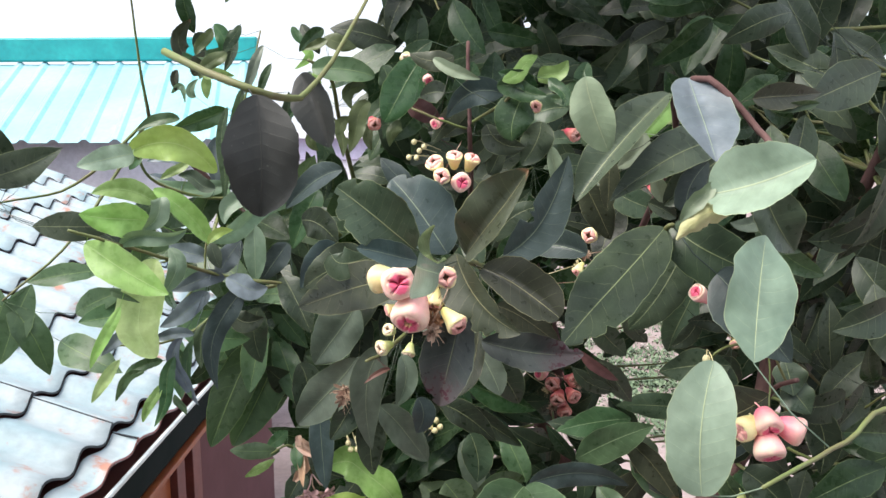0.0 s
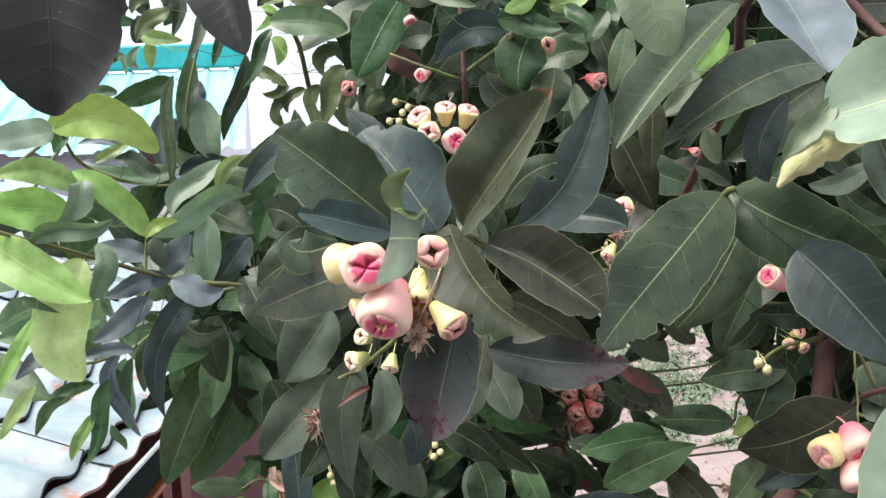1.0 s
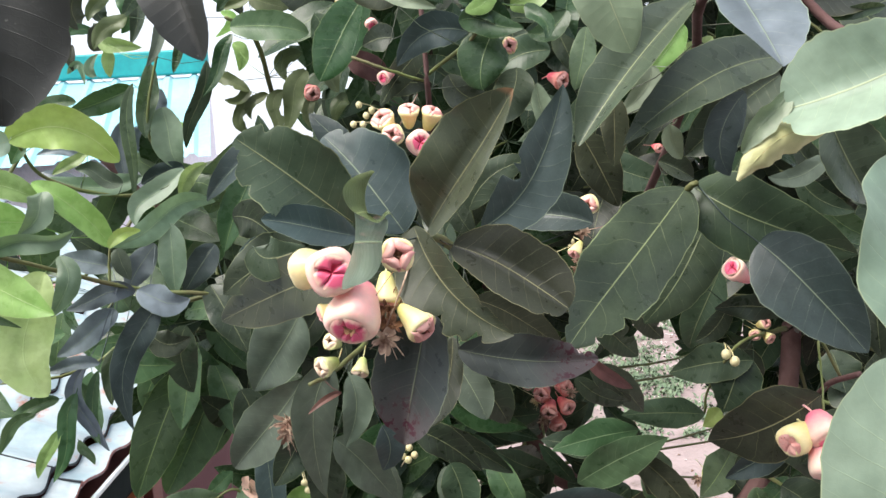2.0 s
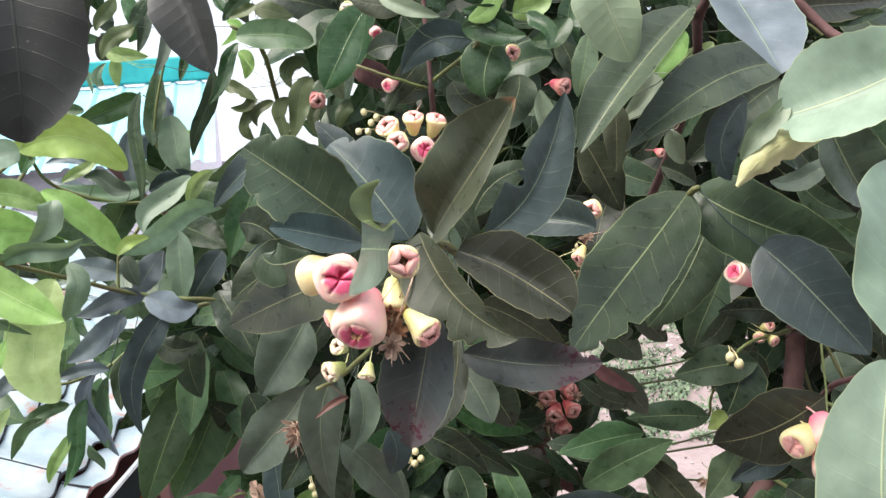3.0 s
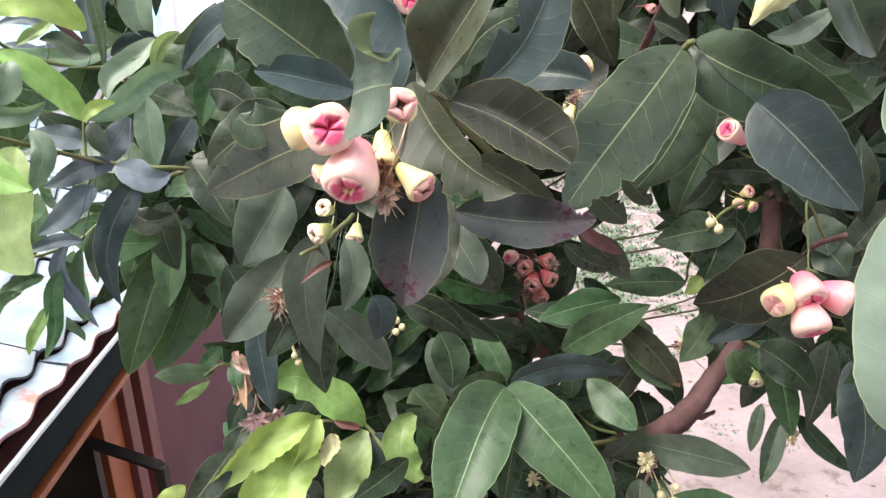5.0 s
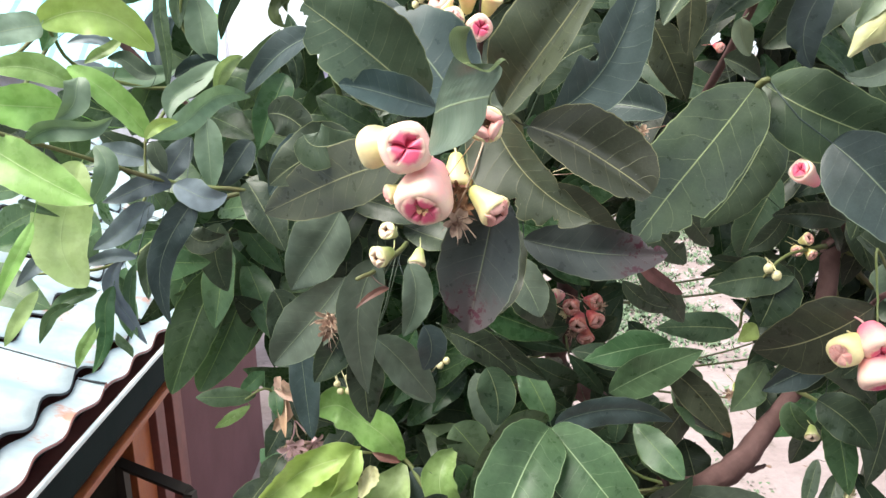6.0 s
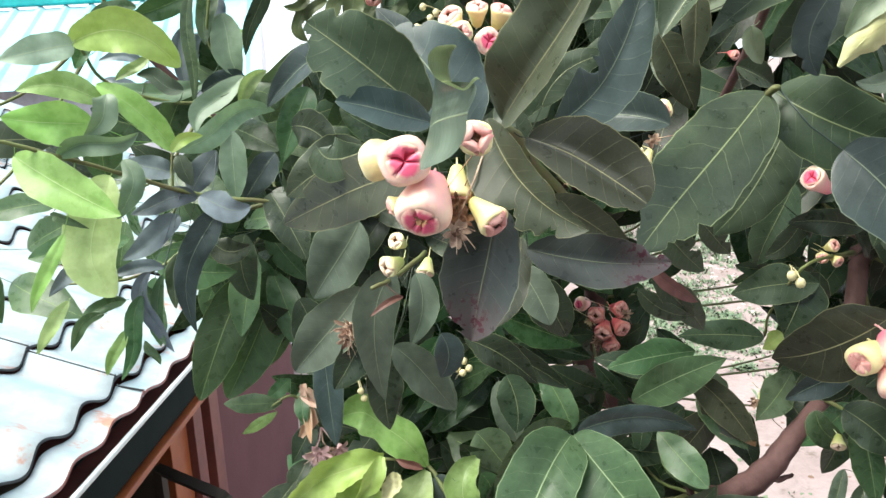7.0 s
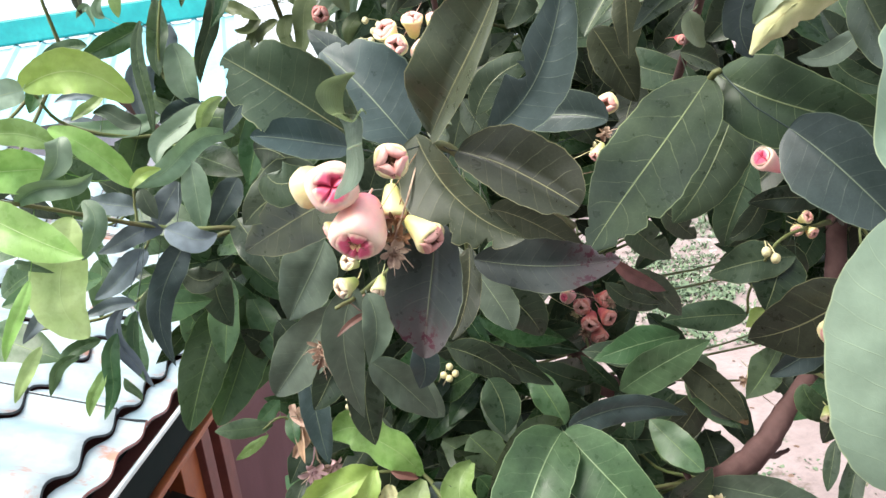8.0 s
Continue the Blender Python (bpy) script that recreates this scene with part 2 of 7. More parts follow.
white_wall_paint = plain_material("white_wall_paint", (0.80, 0.79, 0.84), (0.74, 0.73, 0.80), 0.8, 20, 0.2, 0.003)
lilac_paint = plain_material("lilac_paint", (0.50, 0.46, 0.62), (0.42, 0.40, 0.54), 0.7, 20, 0.2, 0.003)
wall_plaster = plain_material("brown_plaster", (0.13, 0.115, 0.10), (0.10, 0.09, 0.08), 0.85, 30, 0.3, 0.003)
dark_inside = plain_material("dark_interior", (0.03, 0.025, 0.02), (0.05, 0.04, 0.03), 0.9, 20, 0.2, 0.003)
grass_blades = plain_material("grass_blades", (0.07, 0.115, 0.06), (0.13, 0.18, 0.10), 0.6, 40, 0.1, 0.001, spread=9)
leaf_brown_litter = plain_material("brown_litter", (0.16, 0.10, 0.07), (0.10, 0.06, 0.04), 0.9, 40, 0.3, 0.002, spread=7)
pale_stone = plain_material("pale_stone", (0.55, 0.50, 0.48), (0.42, 0.38, 0.36), 0.9, 40, 0.6, 0.004, spread=9)


def fruit_material(name, neck, belly, mouth, flush=None):
    """Wax fruit: colour runs from the neck (u = 0) to the blossom end (u = 1), with streaks and a waxy skin."""
    m, n, l, b = nodes_of(name)
    uv = n.new("ShaderNodeUVMap")
    uv.uv_map = "blade"
    split = n.new("ShaderNodeSeparateXYZ")
    l.new(uv.outputs[0], split.inputs[0])
    geo = n.new("ShaderNodeTexCoord")
    info = n.new("ShaderNodeObjectInfo")
    wide = noise_node(n, l, 55, 4, geo.outputs["Object"])
    fine = noise_node(n, l, 260, 4, geo.outputs["Object"])
    u = math_node(n, l, "ADD", split.outputs[0], math_node(n, l, "MULTIPLY_ADD", wide, 0.3, -0.15))
    u = math_node(n, l, "ADD", u, math_node(n, l, "MULTIPLY_ADD", info.outputs["Random"], 0.14, -0.07))
    col = mix(n, l, ramp(n, l, u, 0.10, 0.62), neck, belly)
    if flush:
        patches = ramp(n, l, noise_node(n, l, 30, 3, geo.outputs["Object"]), 0.42, 0.68)
        col = mix(n, l, math_node(n, l, "MULTIPLY", patches, 0.6), col, flush)
    col = mix(n, l, ramp(n, l, u, 0.80, 0.93), col, mouth)
    hsv = n.new("ShaderNodeHueSaturation")
    l.new(col, hsv.inputs["Color"])
    l.new(math_node(n, l, "MULTIPLY_ADD", fine, 0.24, 0.88), hsv.inputs["Value"])
    l.new(hsv.outputs[0], b.inputs["Base Color"])
    b.inputs["Roughness"].default_value = 0.42
    b.inputs["Subsurface Weight"].default_value = 0.15
    b.inputs["Subsurface Radius"].default_value = (0.006, 0.003, 0.002)
    b.inputs["Subsurface Scale"].default_value = 0.5
    b.inputs["Coat Weight"].default_value = 0.2
    bump(n, l, b, wide, 0.15, 0.002)
    return m


fruit_cream = fruit_material("cream_fruit_skin", (0.70, 0.66, 0.22), (0.84, 0.71, 0.38), (0.84, 0.43, 0.36))
fruit_pink = fruit_material("pink_fruit_skin", (0.86, 0.20, 0.30), (0.93, 0.68, 0.53), (0.90, 0.55, 0.47), (0.89, 0.34, 0.38))
fruit_red = fruit_material("red_fruit_skin", (0.50, 0.06, 0.10), (0.72, 0.20, 0.19), (0.80, 0.36, 0.30), (0.82, 0.40, 0.30))
fruit_green = fruit_material("unripe_fruit_skin", (0.38, 0.46, 0.14), (0.58, 0.56, 0.28), (0.55, 0.38, 0.22))
calyx_red = plain_material("calyx_red", (0.55, 0.045, 0.10), (0.70, 0.12, 0.18), 0.45, 200, 0.2, 0.0004, spread=90)
calyx_cross, n, l, b = nodes_of("calyx_cross")
uv = n.new("ShaderNodeUVMap")
uv.uv_map = "blade"
split = n.new("ShaderNodeSeparateXYZ")
l.new(uv.outputs[0], split.inputs[0])
geo = n.new("ShaderNodeTexCoord")
grain = noise_node(n, l, 150, 4, geo.outputs["Object"])
red = math_node(n, l, "ADD", split.outputs[1], math_node(n, l, "MULTIPLY_ADD", grain, 0.4, -0.2))
col = mix(n, l, ramp(n, l, red, 0.0, 0.6), (0.38, 0.010, 0.04), (0.84, 0.13, 0.24))
col = mix(n, l, ramp(n, l, math_node(n, l, "ADD", split.outputs[0], math_node(n, l, "MULTIPLY_ADD", grain, 0.7, -0.35)), 0.68, 1.04), col, (0.92, 0.62, 0.48))
l.new(col, b.inputs["Base Color"])
b.inputs["Roughness"].default_value = 0.38
calyx_pink = plain_material("calyx_pink", (0.80, 0.46, 0.40), (0.72, 0.30, 0.27), 0.45, 200, 0.2, 0.0004, stain=(0.22, 0.09, 0.05), stain_at=(0.60, 0.68), spread=110)
calyx_pale = plain_material("calyx_pale", (0.66, 0.52, 0.36), (0.74, 0.56, 0.46), 0.6, 200, 0.3, 0.0004, spread=90)
stamen_brown = plain_material("stamen_brown", (0.16, 0.065, 0.035), (0.36, 0.20, 0.10), 0.8, 220, 0.6, 0.0006, spread=150)


# ---- mesh helpers ----
def part(name, bm, material, parent=None, label="", smooth=True):
    data = bpy.data.meshes.new(name)
    bm.normal_update()
    bm.to_mesh(data)
    bm.free()
    if smooth:
        for p in data.polygons:
            p.use_smooth = True
    for m in material if isinstance(material, (list, tuple)) else (material,):
        data.materials.append(m)
    ob = new(name, data)
    if parent is not None:
        ob.parent = parent
    if label:
        ob["label"] = label
    return ob


def tube(bm, pts, radii, sides=8, uv=None):
    """A tapered round bar through pts, its ends closed."""
    rings, up = [], Vector((0.21, 0.13, 0.97))
    for i, p in enumerate(pts):
        d = (pts[min(i + 1, len(pts) - 1)] - pts[max(i - 1, 0)]).normalized()
        a = d.cross(up)
        a = a.normalized() if a.length > 1e-4 else d.orthogonal().normalized()
        c = d.cross(a)
        rings.append([bm.verts.new(p + radii[i] * (math.cos(2 * math.pi * k / sides) * a + math.sin(2 * math.pi * k / sides) * c)) for k in range(sides)])
    for r, s in zip(rings, rings[1:]):
        for k in range(sides):
            f = bm.faces.new((r[k], r[(k + 1) % sides], s[(k + 1) % sides], s[k]))
            if uv is not None:
                for loop in f.loops:
                    loop[uv].uv = (0.5, 0.64)
    for f in (bm.faces.new(rings[0][::-1]), bm.faces.new(rings[-1])):
        if uv is not None:
            for loop in f.loops:
                loop[uv].uv = (0.5, 0.5)


def box(bm, x0, x1, y0, y1, z0, z1, bevel=0.0):
    made = bmesh.ops.create_cube(bm, size=1.0, matrix=Matrix.Translation(((x0 + x1) / 2, (y0 + y1) / 2, (z0 + z1) / 2)) @ Matrix.Diagonal((x1 - x0, y1 - y0, z1 - z0, 1)))
    if bevel:
        edges = list({e for v in made["verts"] for e in v.link_edges})
        bmesh.ops.bevel(bm, geom=edges, offset=bevel, segments=2, affect="EDGES", profile=0.5)


def boxed(name, dims, material, parent=None, bevel=0.004, label=""):
    bm = bmesh.new()
    box(bm, *dims, bevel)
    return part(name, bm, material, parent, label, smooth=False)


def smooth_line(pts, steps):
    """A flowing line through the given points of four numbers each."""
    p = [Vector(q) for q in pts]
    p = [p[0] * 2 - p[1], *p, p[-1] * 2 - p[-2]]
    line = []
    for a, b, c, d in zip(p, p[1:], p[2:], p[3:]):
        for i in range(steps):
            s = i / steps
            line.append(0.5 * (2 * b + (c - a) * s + (2 * a - 5 * b + 4 * c - d) * s * s + (3 * b - a - 3 * c + d) * s * s * s))
    return [*line, p[-2]]


# ---- ground ----
def ground_height(x, y):
    return 0.05 * noise.noise(Vector((x * 0.35, y * 0.35, 0))) + 0.02 * noise.noise(Vector((x * 1.7, y * 1.7, 5)))


bm = bmesh.new()
lines = [-400, -120, -50, -25] + [-14 + 0.5 * k for k in range(65)] + [25, 50, 120, 400]
grid = [[bm.verts.new((x, y + 4, ground_height(x, y) if max(abs(x), abs(y)) < 20 else 0)) for x in lines] for y in lines]
for a, b in zip(grid, grid[1:]):
    for k in range(len(lines) - 1):
        bm.faces.new((a[k], a[k + 1], b[k + 1], b[k]))
ground = tagged(part("ground", bm, earth), "bare pale pinkish earth yard with scattered litter", "ground", kind="structure")


def grass_patch(cx, cy, rx, ry, n, seed, high=0.07):
    rnd, bm = random.Random(seed), bmesh.new()
    tufts = [(rnd.gauss(cx, rx * 0.5), rnd.gauss(cy, ry * 0.5)) for _ in range(n // 14)]
    for _ in range(n):
        tx, ty = rnd.choice(tufts)
        x, y = rnd.gauss(tx, 0.06), rnd.gauss(ty, 0.06)
        z, h, w, d = ground_height(x, y - 4) - 0.01, high * rnd.uniform(0.3, 1.2), rnd.uniform(0.008, 0.02), rnd.uniform(0, 6.28)
        lean = Vector((math.cos(d), math.sin(d), 0)) * h * rnd.uniform(0.5, 1.6)
        s, o = Vector((-math.sin(d), math.cos(d), 0)) * w, Vector((x, y, z))
        q = [bm.verts.new(v) for v in (o - s * 0.4, o + s * 0.4, o + lean * 0.5 + Vector((0, 0, h * 0.7)) + s, o + lean * 0.5 + Vector((0, 0, h * 0.7)) - s, o + lean + Vector((0, 0, h * 0.85)))]
        bm.faces.new(q[:4])
        bm.faces.new((q[3], q[2], q[4]))
    return tagged(part("grass", bm, grass_blades), "low sparse green weeds growing on the bare yard", "grass", kind="stuff")


grass_patch(2.60, 9.7, 1.0, 2.0, 5200, 1)
grass_patch(4.3, 12.8, 2.0, 1.6, 2600, 2)
grass_patch(5.6, 15.0, 3.5, 2.0, 3600, 3, 0.2)
grass_patch(2.0, 5.2, 0.8, 0.5, 160, 4, 0.03)


def litter(seed, n, cx, cy, rx, ry, material, label, name, flat):
    """Crumbs strewn over the yard: small uneven lumps resting on the earth."""
    rnd, bm = random.Random(seed), bmesh.new()
    for _ in range(n):
        x, y, r = rnd.gauss(cx, rx), rnd.gauss(cy, ry), rnd.uniform(0.008, 0.032)
        at = Matrix.Translation((x, y, ground_height(x, y - 4) + r * flat * 0.4)) @ Matrix.Rotation(rnd.uniform(0, 6.3), 4, "Z") @ Matrix.Diagonal((r, r * rnd.uniform(0.4, 1), r * flat, 1))
        made = bmesh.ops.create_icosphere(bm, subdivisions=1, radius=1, matrix=at)
        for v in made["verts"]:
            v.co += Vector((rnd.uniform(-1, 1), rnd.uniform(-1, 1), 0)) * r * 0.2
    return tagged(part(name, bm, material, smooth=False), label, name, kind="stuff")


litter(11, 420, 3.8, 11.3, 1.0, 1.6, pale_stone, "small pale stones scattered over the yard", "gravel", 0.5)
litter(12, 420, 3.4, 10.5, 1.2, 2.2, leaf_brown_litter, "dry brown leaf crumbs lying on the yard", "leaf_litter", 0.2)
litter(13, 60, 2.8, 5.2, 1.2, 0.9, leaf_brown_litter, "dry brown leaf crumbs lying on the yard", "leaf_litter", 0.2)


# ---- house with the tiled metal roof ----
house = new("house")
house.location = (-1.5, 4, 0)
tagged(house, "low house with maroon walls and a worn pale-blue metal tile roof", "house")


def at_house(ob):
    ob.parent = house
    ob.matrix_parent_inverse = Matrix.Translation((1.5, -4, 0))
    return ob


EAVE_X, EAVE_Z, RISE, ROW, WAVE = -1.24, 1.985, 0.42, 0.31, 0.285
Y0, Y1 = -1.0, 6.6


def roof_z(k, s, y):
    q = (y / WAVE + 0.1) % 1.0
    wave = 0.055 * (0.5 + 0.5 * math.cos(math.pi * (q / 0.68 if q < 0.68 else (1 - q) / 0.32)))
    return EAVE_Z + max(0.0, (k + s) * ROW - 0.21) * RISE + wave * (1.0 if k else 0.6) + 0.02 * (1 - s)


def roof_sheet(k, y0, y1, lift):
    """One course of pressed metal tiles: waves along the eave, a step at its lower edge."""
    bm = bmesh.new()
    ny, nx = int((y1 - y0) / 0.02), 5
    rows_ = []
    for i in range(nx + 1):
        s = i / nx
        run = max(0.0, (k + s) * ROW - 0.21)
        x = EAVE_X - run
        line = []
        for j in range(ny + 1):
            y = y0 + (y1 - y0) * j / ny
            line.append(bm.verts.new((x, y, roof_z(k, s, y) + lift)))
        rows_.append(line)
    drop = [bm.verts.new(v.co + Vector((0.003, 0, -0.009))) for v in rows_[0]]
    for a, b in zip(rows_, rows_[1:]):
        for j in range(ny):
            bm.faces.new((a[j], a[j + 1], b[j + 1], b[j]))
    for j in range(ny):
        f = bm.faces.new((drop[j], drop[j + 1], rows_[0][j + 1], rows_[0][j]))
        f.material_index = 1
    return bm


SHEETS = ((Y0, 0.59, 0.0), (0.575, 2.815, 0.012), (2.80, 5.06, 0.0), (5.045, Y1, 0.012))
# the eave course's edge is coloured red-brown for the maroon shadow line there
for k, (ya, yb, lift) in ((k, sheet) for k in range(13) for sheet in SHEETS):
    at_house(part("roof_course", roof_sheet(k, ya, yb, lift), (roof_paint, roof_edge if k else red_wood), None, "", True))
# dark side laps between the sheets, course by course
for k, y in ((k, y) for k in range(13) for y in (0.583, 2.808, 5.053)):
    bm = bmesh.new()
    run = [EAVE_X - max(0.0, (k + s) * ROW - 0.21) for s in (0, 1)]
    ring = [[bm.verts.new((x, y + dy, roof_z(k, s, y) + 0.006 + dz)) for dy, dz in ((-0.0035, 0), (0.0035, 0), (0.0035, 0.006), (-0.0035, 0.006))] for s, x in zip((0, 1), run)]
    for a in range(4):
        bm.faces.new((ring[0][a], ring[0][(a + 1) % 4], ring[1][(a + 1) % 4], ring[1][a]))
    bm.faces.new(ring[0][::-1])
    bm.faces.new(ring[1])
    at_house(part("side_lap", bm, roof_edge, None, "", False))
# wall, window and door under the eave
WALL_X = -1.48
at_house(boxed("wall", (WALL_X - 0.2, WALL_X, 4.25, 6.3, 0, 2.02), maroon, bevel=0.01))
at_house(boxed("wall", (WALL_X - 0.2, WALL_X, -0.8, 1.9, 0, 2.02), maroon, bevel=0.01))
at_house(boxed("wall", (WALL_X - 0.2, WALL_X, 1.9, 4.25, 0, 0.55), maroon, bevel=0.01))


def gable(y0, y1, outline, material):
    """A wall with a sloping top: the outline in x and z, drawn out from y0 to y1."""
    bm = bmesh.new()
    a, b = ([bm.verts.new((x, y, z)) for x, z in outline] for y in (y0, y1))
    bm.faces.new(a)
    bm.faces.new(b[::-1])
    for k in range(len(a)):
        j = (k + 1) % len(a)
        bm.faces.new((a[j], a[k], b[k], b[j]))
    return part("gable_wall", bm, material, None, "", False)


for ya, yb in ((6.1, 6.3), (-0.8, -0.6)):
    at_house(gable(ya, yb, ((WALL_X - 0.2, 0), (WALL_X - 0.2, 2.05), (-5.2, 3.55), (-5.2, 0)), maroon))
at_house(boxed("back_wall", (-5.4, -5.2, -0.8, 6.3, 0, 3.6), maroon, bevel=0.01))
at_house(boxed("floor_slab", (-5.2, WALL_X - 0.2, -0.8, 6.1, -0.05, 0.06), dark_inside))
door = at_house(boxed("door_frame", (WALL_X - 0.12, WALL_X + 0.03, 4.10, 4.25, 0, 2.0), red_wood, label="red-brown door frame"))
at_house(boxed("door_frame", (WALL_X - 0.12, WALL_X + 0.02, 3.86, 3.99, 0.55, 2.0), red_wood))
at_house(boxed("window_board", (WALL_X - 0.10, WALL_X - 0.03, 3.99, 4.10, 0.55, 2.0), varnish))
at_house(boxed("window_board", (WALL_X - 0.10, WALL_X - 0.02, 3.62, 3.86, 0.55, 2.0), varnish, label="orange varnished wooden board"))
# a casement standing open: four bars hinged at the wall
bm = bmesh.new()
hinge, out = Vector((WALL_X, 3.41, 1.41)), Vector((-1.09, 3.13, 1.41))
for p, q in ((hinge, out), (out, out - Vector((0, 0, 0.8))), (hinge - Vector((0, 0, 0.8)), out - Vector((0, 0, 0.8))), (hinge, hinge - Vector((0, 0, 0.8)))):
    tube(bm, [p, q], [0.03, 0.03], 4)
at_house(part("casement", bm, dark_inside, None, "dark wooden casement standing open", False))
at_house(boxed("soffit", (WALL_X, EAVE_X + 0.03, Y0, Y1 - 0.05, 1.765, 1.79), varnish))
at_house(boxed("fascia", (-1.38, -1.357, Y0, Y1 - 0.05, 1.79, 1.985), red_wood))
# gutter: trough darkened for the shade on its face, with a white lip
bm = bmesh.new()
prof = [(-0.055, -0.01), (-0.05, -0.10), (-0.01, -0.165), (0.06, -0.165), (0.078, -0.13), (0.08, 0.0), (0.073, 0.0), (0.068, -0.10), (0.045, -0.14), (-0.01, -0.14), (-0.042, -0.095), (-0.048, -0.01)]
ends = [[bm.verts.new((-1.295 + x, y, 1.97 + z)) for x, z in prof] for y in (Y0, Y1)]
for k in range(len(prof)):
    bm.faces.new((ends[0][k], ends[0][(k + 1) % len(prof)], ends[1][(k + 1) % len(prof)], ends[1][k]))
at_house(part("gutter", bm, gutter_dark, None, "dark green metal rain gutter, darkened for the shade on its face", False))
# added strip: its colour gives the maroon shade band between roof and lip
at_house(boxed("gutter_bed", (-1.352, -1.236, Y0, Y1, 1.915, 1.93), red_wood, label="red-brown strip added for the shade behind the gutter lip"))
at_house(boxed("gutter_lip", (-1.226, -1.209, Y0, Y1, 1.955, 1.976), gutter_white, bevel=0.006, label="white gutter lip"))


# ---- unseen wall added behind the viewer, to keep sky out of leaf reflections ----
tagged(boxed("wall_south", (-7.0, 7.0, -2.6, -2.3, 0, 3.9), wall_plaster, bevel=0.01), "unseen brown wall added to dim the leaf reflections", "wall", kind="structure")


# ---- cyan-roofed building in the distance ----
shed = new("outbuilding")
shed.location = (-5, 9, 0)
tagged(shed, "long outbuilding with a pale cyan ribbed roof and teal ridge", "building")


def at_shed(ob):
    ob.parent = shed
    ob.matrix_parent_inverse = Matrix.Translation((5, -9, 0))
    return ob


bm = bmesh.new()
xs = [-11.5 + 0.035 * k for k in range(270)]
for (ya, za), (yb, zb) in (((9.0, 4.0), (7.3, 3.15)),):
    top, low = [], []
    for k, x in enumerate(xs):
        up = 0.03 if k % 8 in (0, 1) else 0.0
        top.append(bm.verts.new((x, ya, za + up)))
        low.append(bm.verts.new((x + 0.34 * k / len(xs), yb, zb + up)))
    for k in range(len(low) - 1):
        bm.faces.new((low[k], low[k + 1], top[k + 1], top[k]))
at_shed(part("roof", bm, cyan_paint, None, "", False))
at_shed(boxed("ridge_board", (-11.5, -2.08, 8.95, 9.05, 4.03, 4.29), teal_paint, bevel=0.02, label="teal band along the ridge"))
at_shed(boxed("wall", (-11.3, -2.3, 7.6, 7.8, 0, 3.2), white_wall_paint, bevel=0.01))
end = gable(-0.1, 0.1, ((-1.45, 0), (0, 0), (0, 3.93), (-1.45, 3.2)), white_wall_paint)
end.matrix_world = Matrix.Translation((-2.2, 9.05, 0)) @ Matrix.Rotation(radians(90), 4, "Z")
bpy.context.view_layer.update()
at_shed(end)
at_shed(boxed("back_wall", (-11.3, -2.3, 8.96, 9.06, 0, 3.97), white_wall_paint, bevel=0.01))

store = new("store_house")
store.location = (-1.9, 13, 0)
tagged(store, "pale house with white and lilac painted walls", "building")
for name, dims, mat in (("wall", (-3.4, 0.6, 13.0, 16.0, 0, 2.75), white_wall_paint), ("band", (-3.45, 0.65, 12.94, 16.06, 2.75, 3.1), lilac_paint), ("roof", (-3.6, 0.8, 12.8, 16.2, 3.1, 3.22), white_wall_paint)):
    ob = boxed(name, dims, mat, store, 0.02)
    ob.matrix_parent_inverse = Matrix.Translation((1.9, -13, 0))


# ---- the tree ----
tree = new("wax_apple_tree")
tree.location = (0.62, 2.5, 0)
tagged(tree, "bushy wax apple tree with broad glossy leaves and ripening pink fruit", "fruit tree")
HOME = Matrix.Translation(tree.location).inverted()
twig_points = []


def twig(pts, name="twig", sides=8, woody=False):
    line = smooth_line(pts, 5)
    bm = bmesh.new()
    rnd = random.Random(len(twig_points))
    pos = [p.to_3d() + (0.10 if p[3] > 0.012 else 0.25) * p[3] * Vector((rnd.uniform(-1, 1), rnd.uniform(-1, 1), rnd.uniform(-1, 1))) for p in line]
    tube(bm, pos, [max(p[3], 0.0012) for p in line], sides)
    thick = woody or max(p[3] for p in line) > 0.0085
    ob = part(name, bm, bark if thick else green_twig, tree)
    ob.matrix_parent_inverse = HOME
    twig_points.extend(pos)
    return ob, pos


leaf_count = [0]
LEAF_LABELS = {"young_leaf": "bright light-green young leaf", "new_leaf": "yellow-green new leaf", "pale_leaf": "pale grey-green leaf brightened for the sky it reflects", "slaty_leaf": "dark slaty green leaf", "powdery_leaf": "pale green leaf, lit sheen put into its colour", "sage_leaf": "greyish green leaf turning at its tip", "dull_leaf": "dull grey-green leaf", "shrivelled_leaf": "shrivelled pinkish-brown leaf", "waxy_leaf": "dark leaf tinted bluish, sky sheen in its colour", "dry_leaf": "dry curled straw-coloured leaf", "withered_leaf": "withered rolled brown leaf", "blemished_leaf": "dark leaf with purple-brown blemished tip"}
FRUIT_LABELS = {"pink": "ripe pink bell-shaped fruit", "cream": "creamy yellow half-ripe fruit", "red": "deep salmon-red bell-shaped fruit", "unripe": "small green unripe fruit"}
# leaf faces are turned to the camera's side to fit its view
TO_VIEWER = Vector((0.0, -1.0, 0.15))


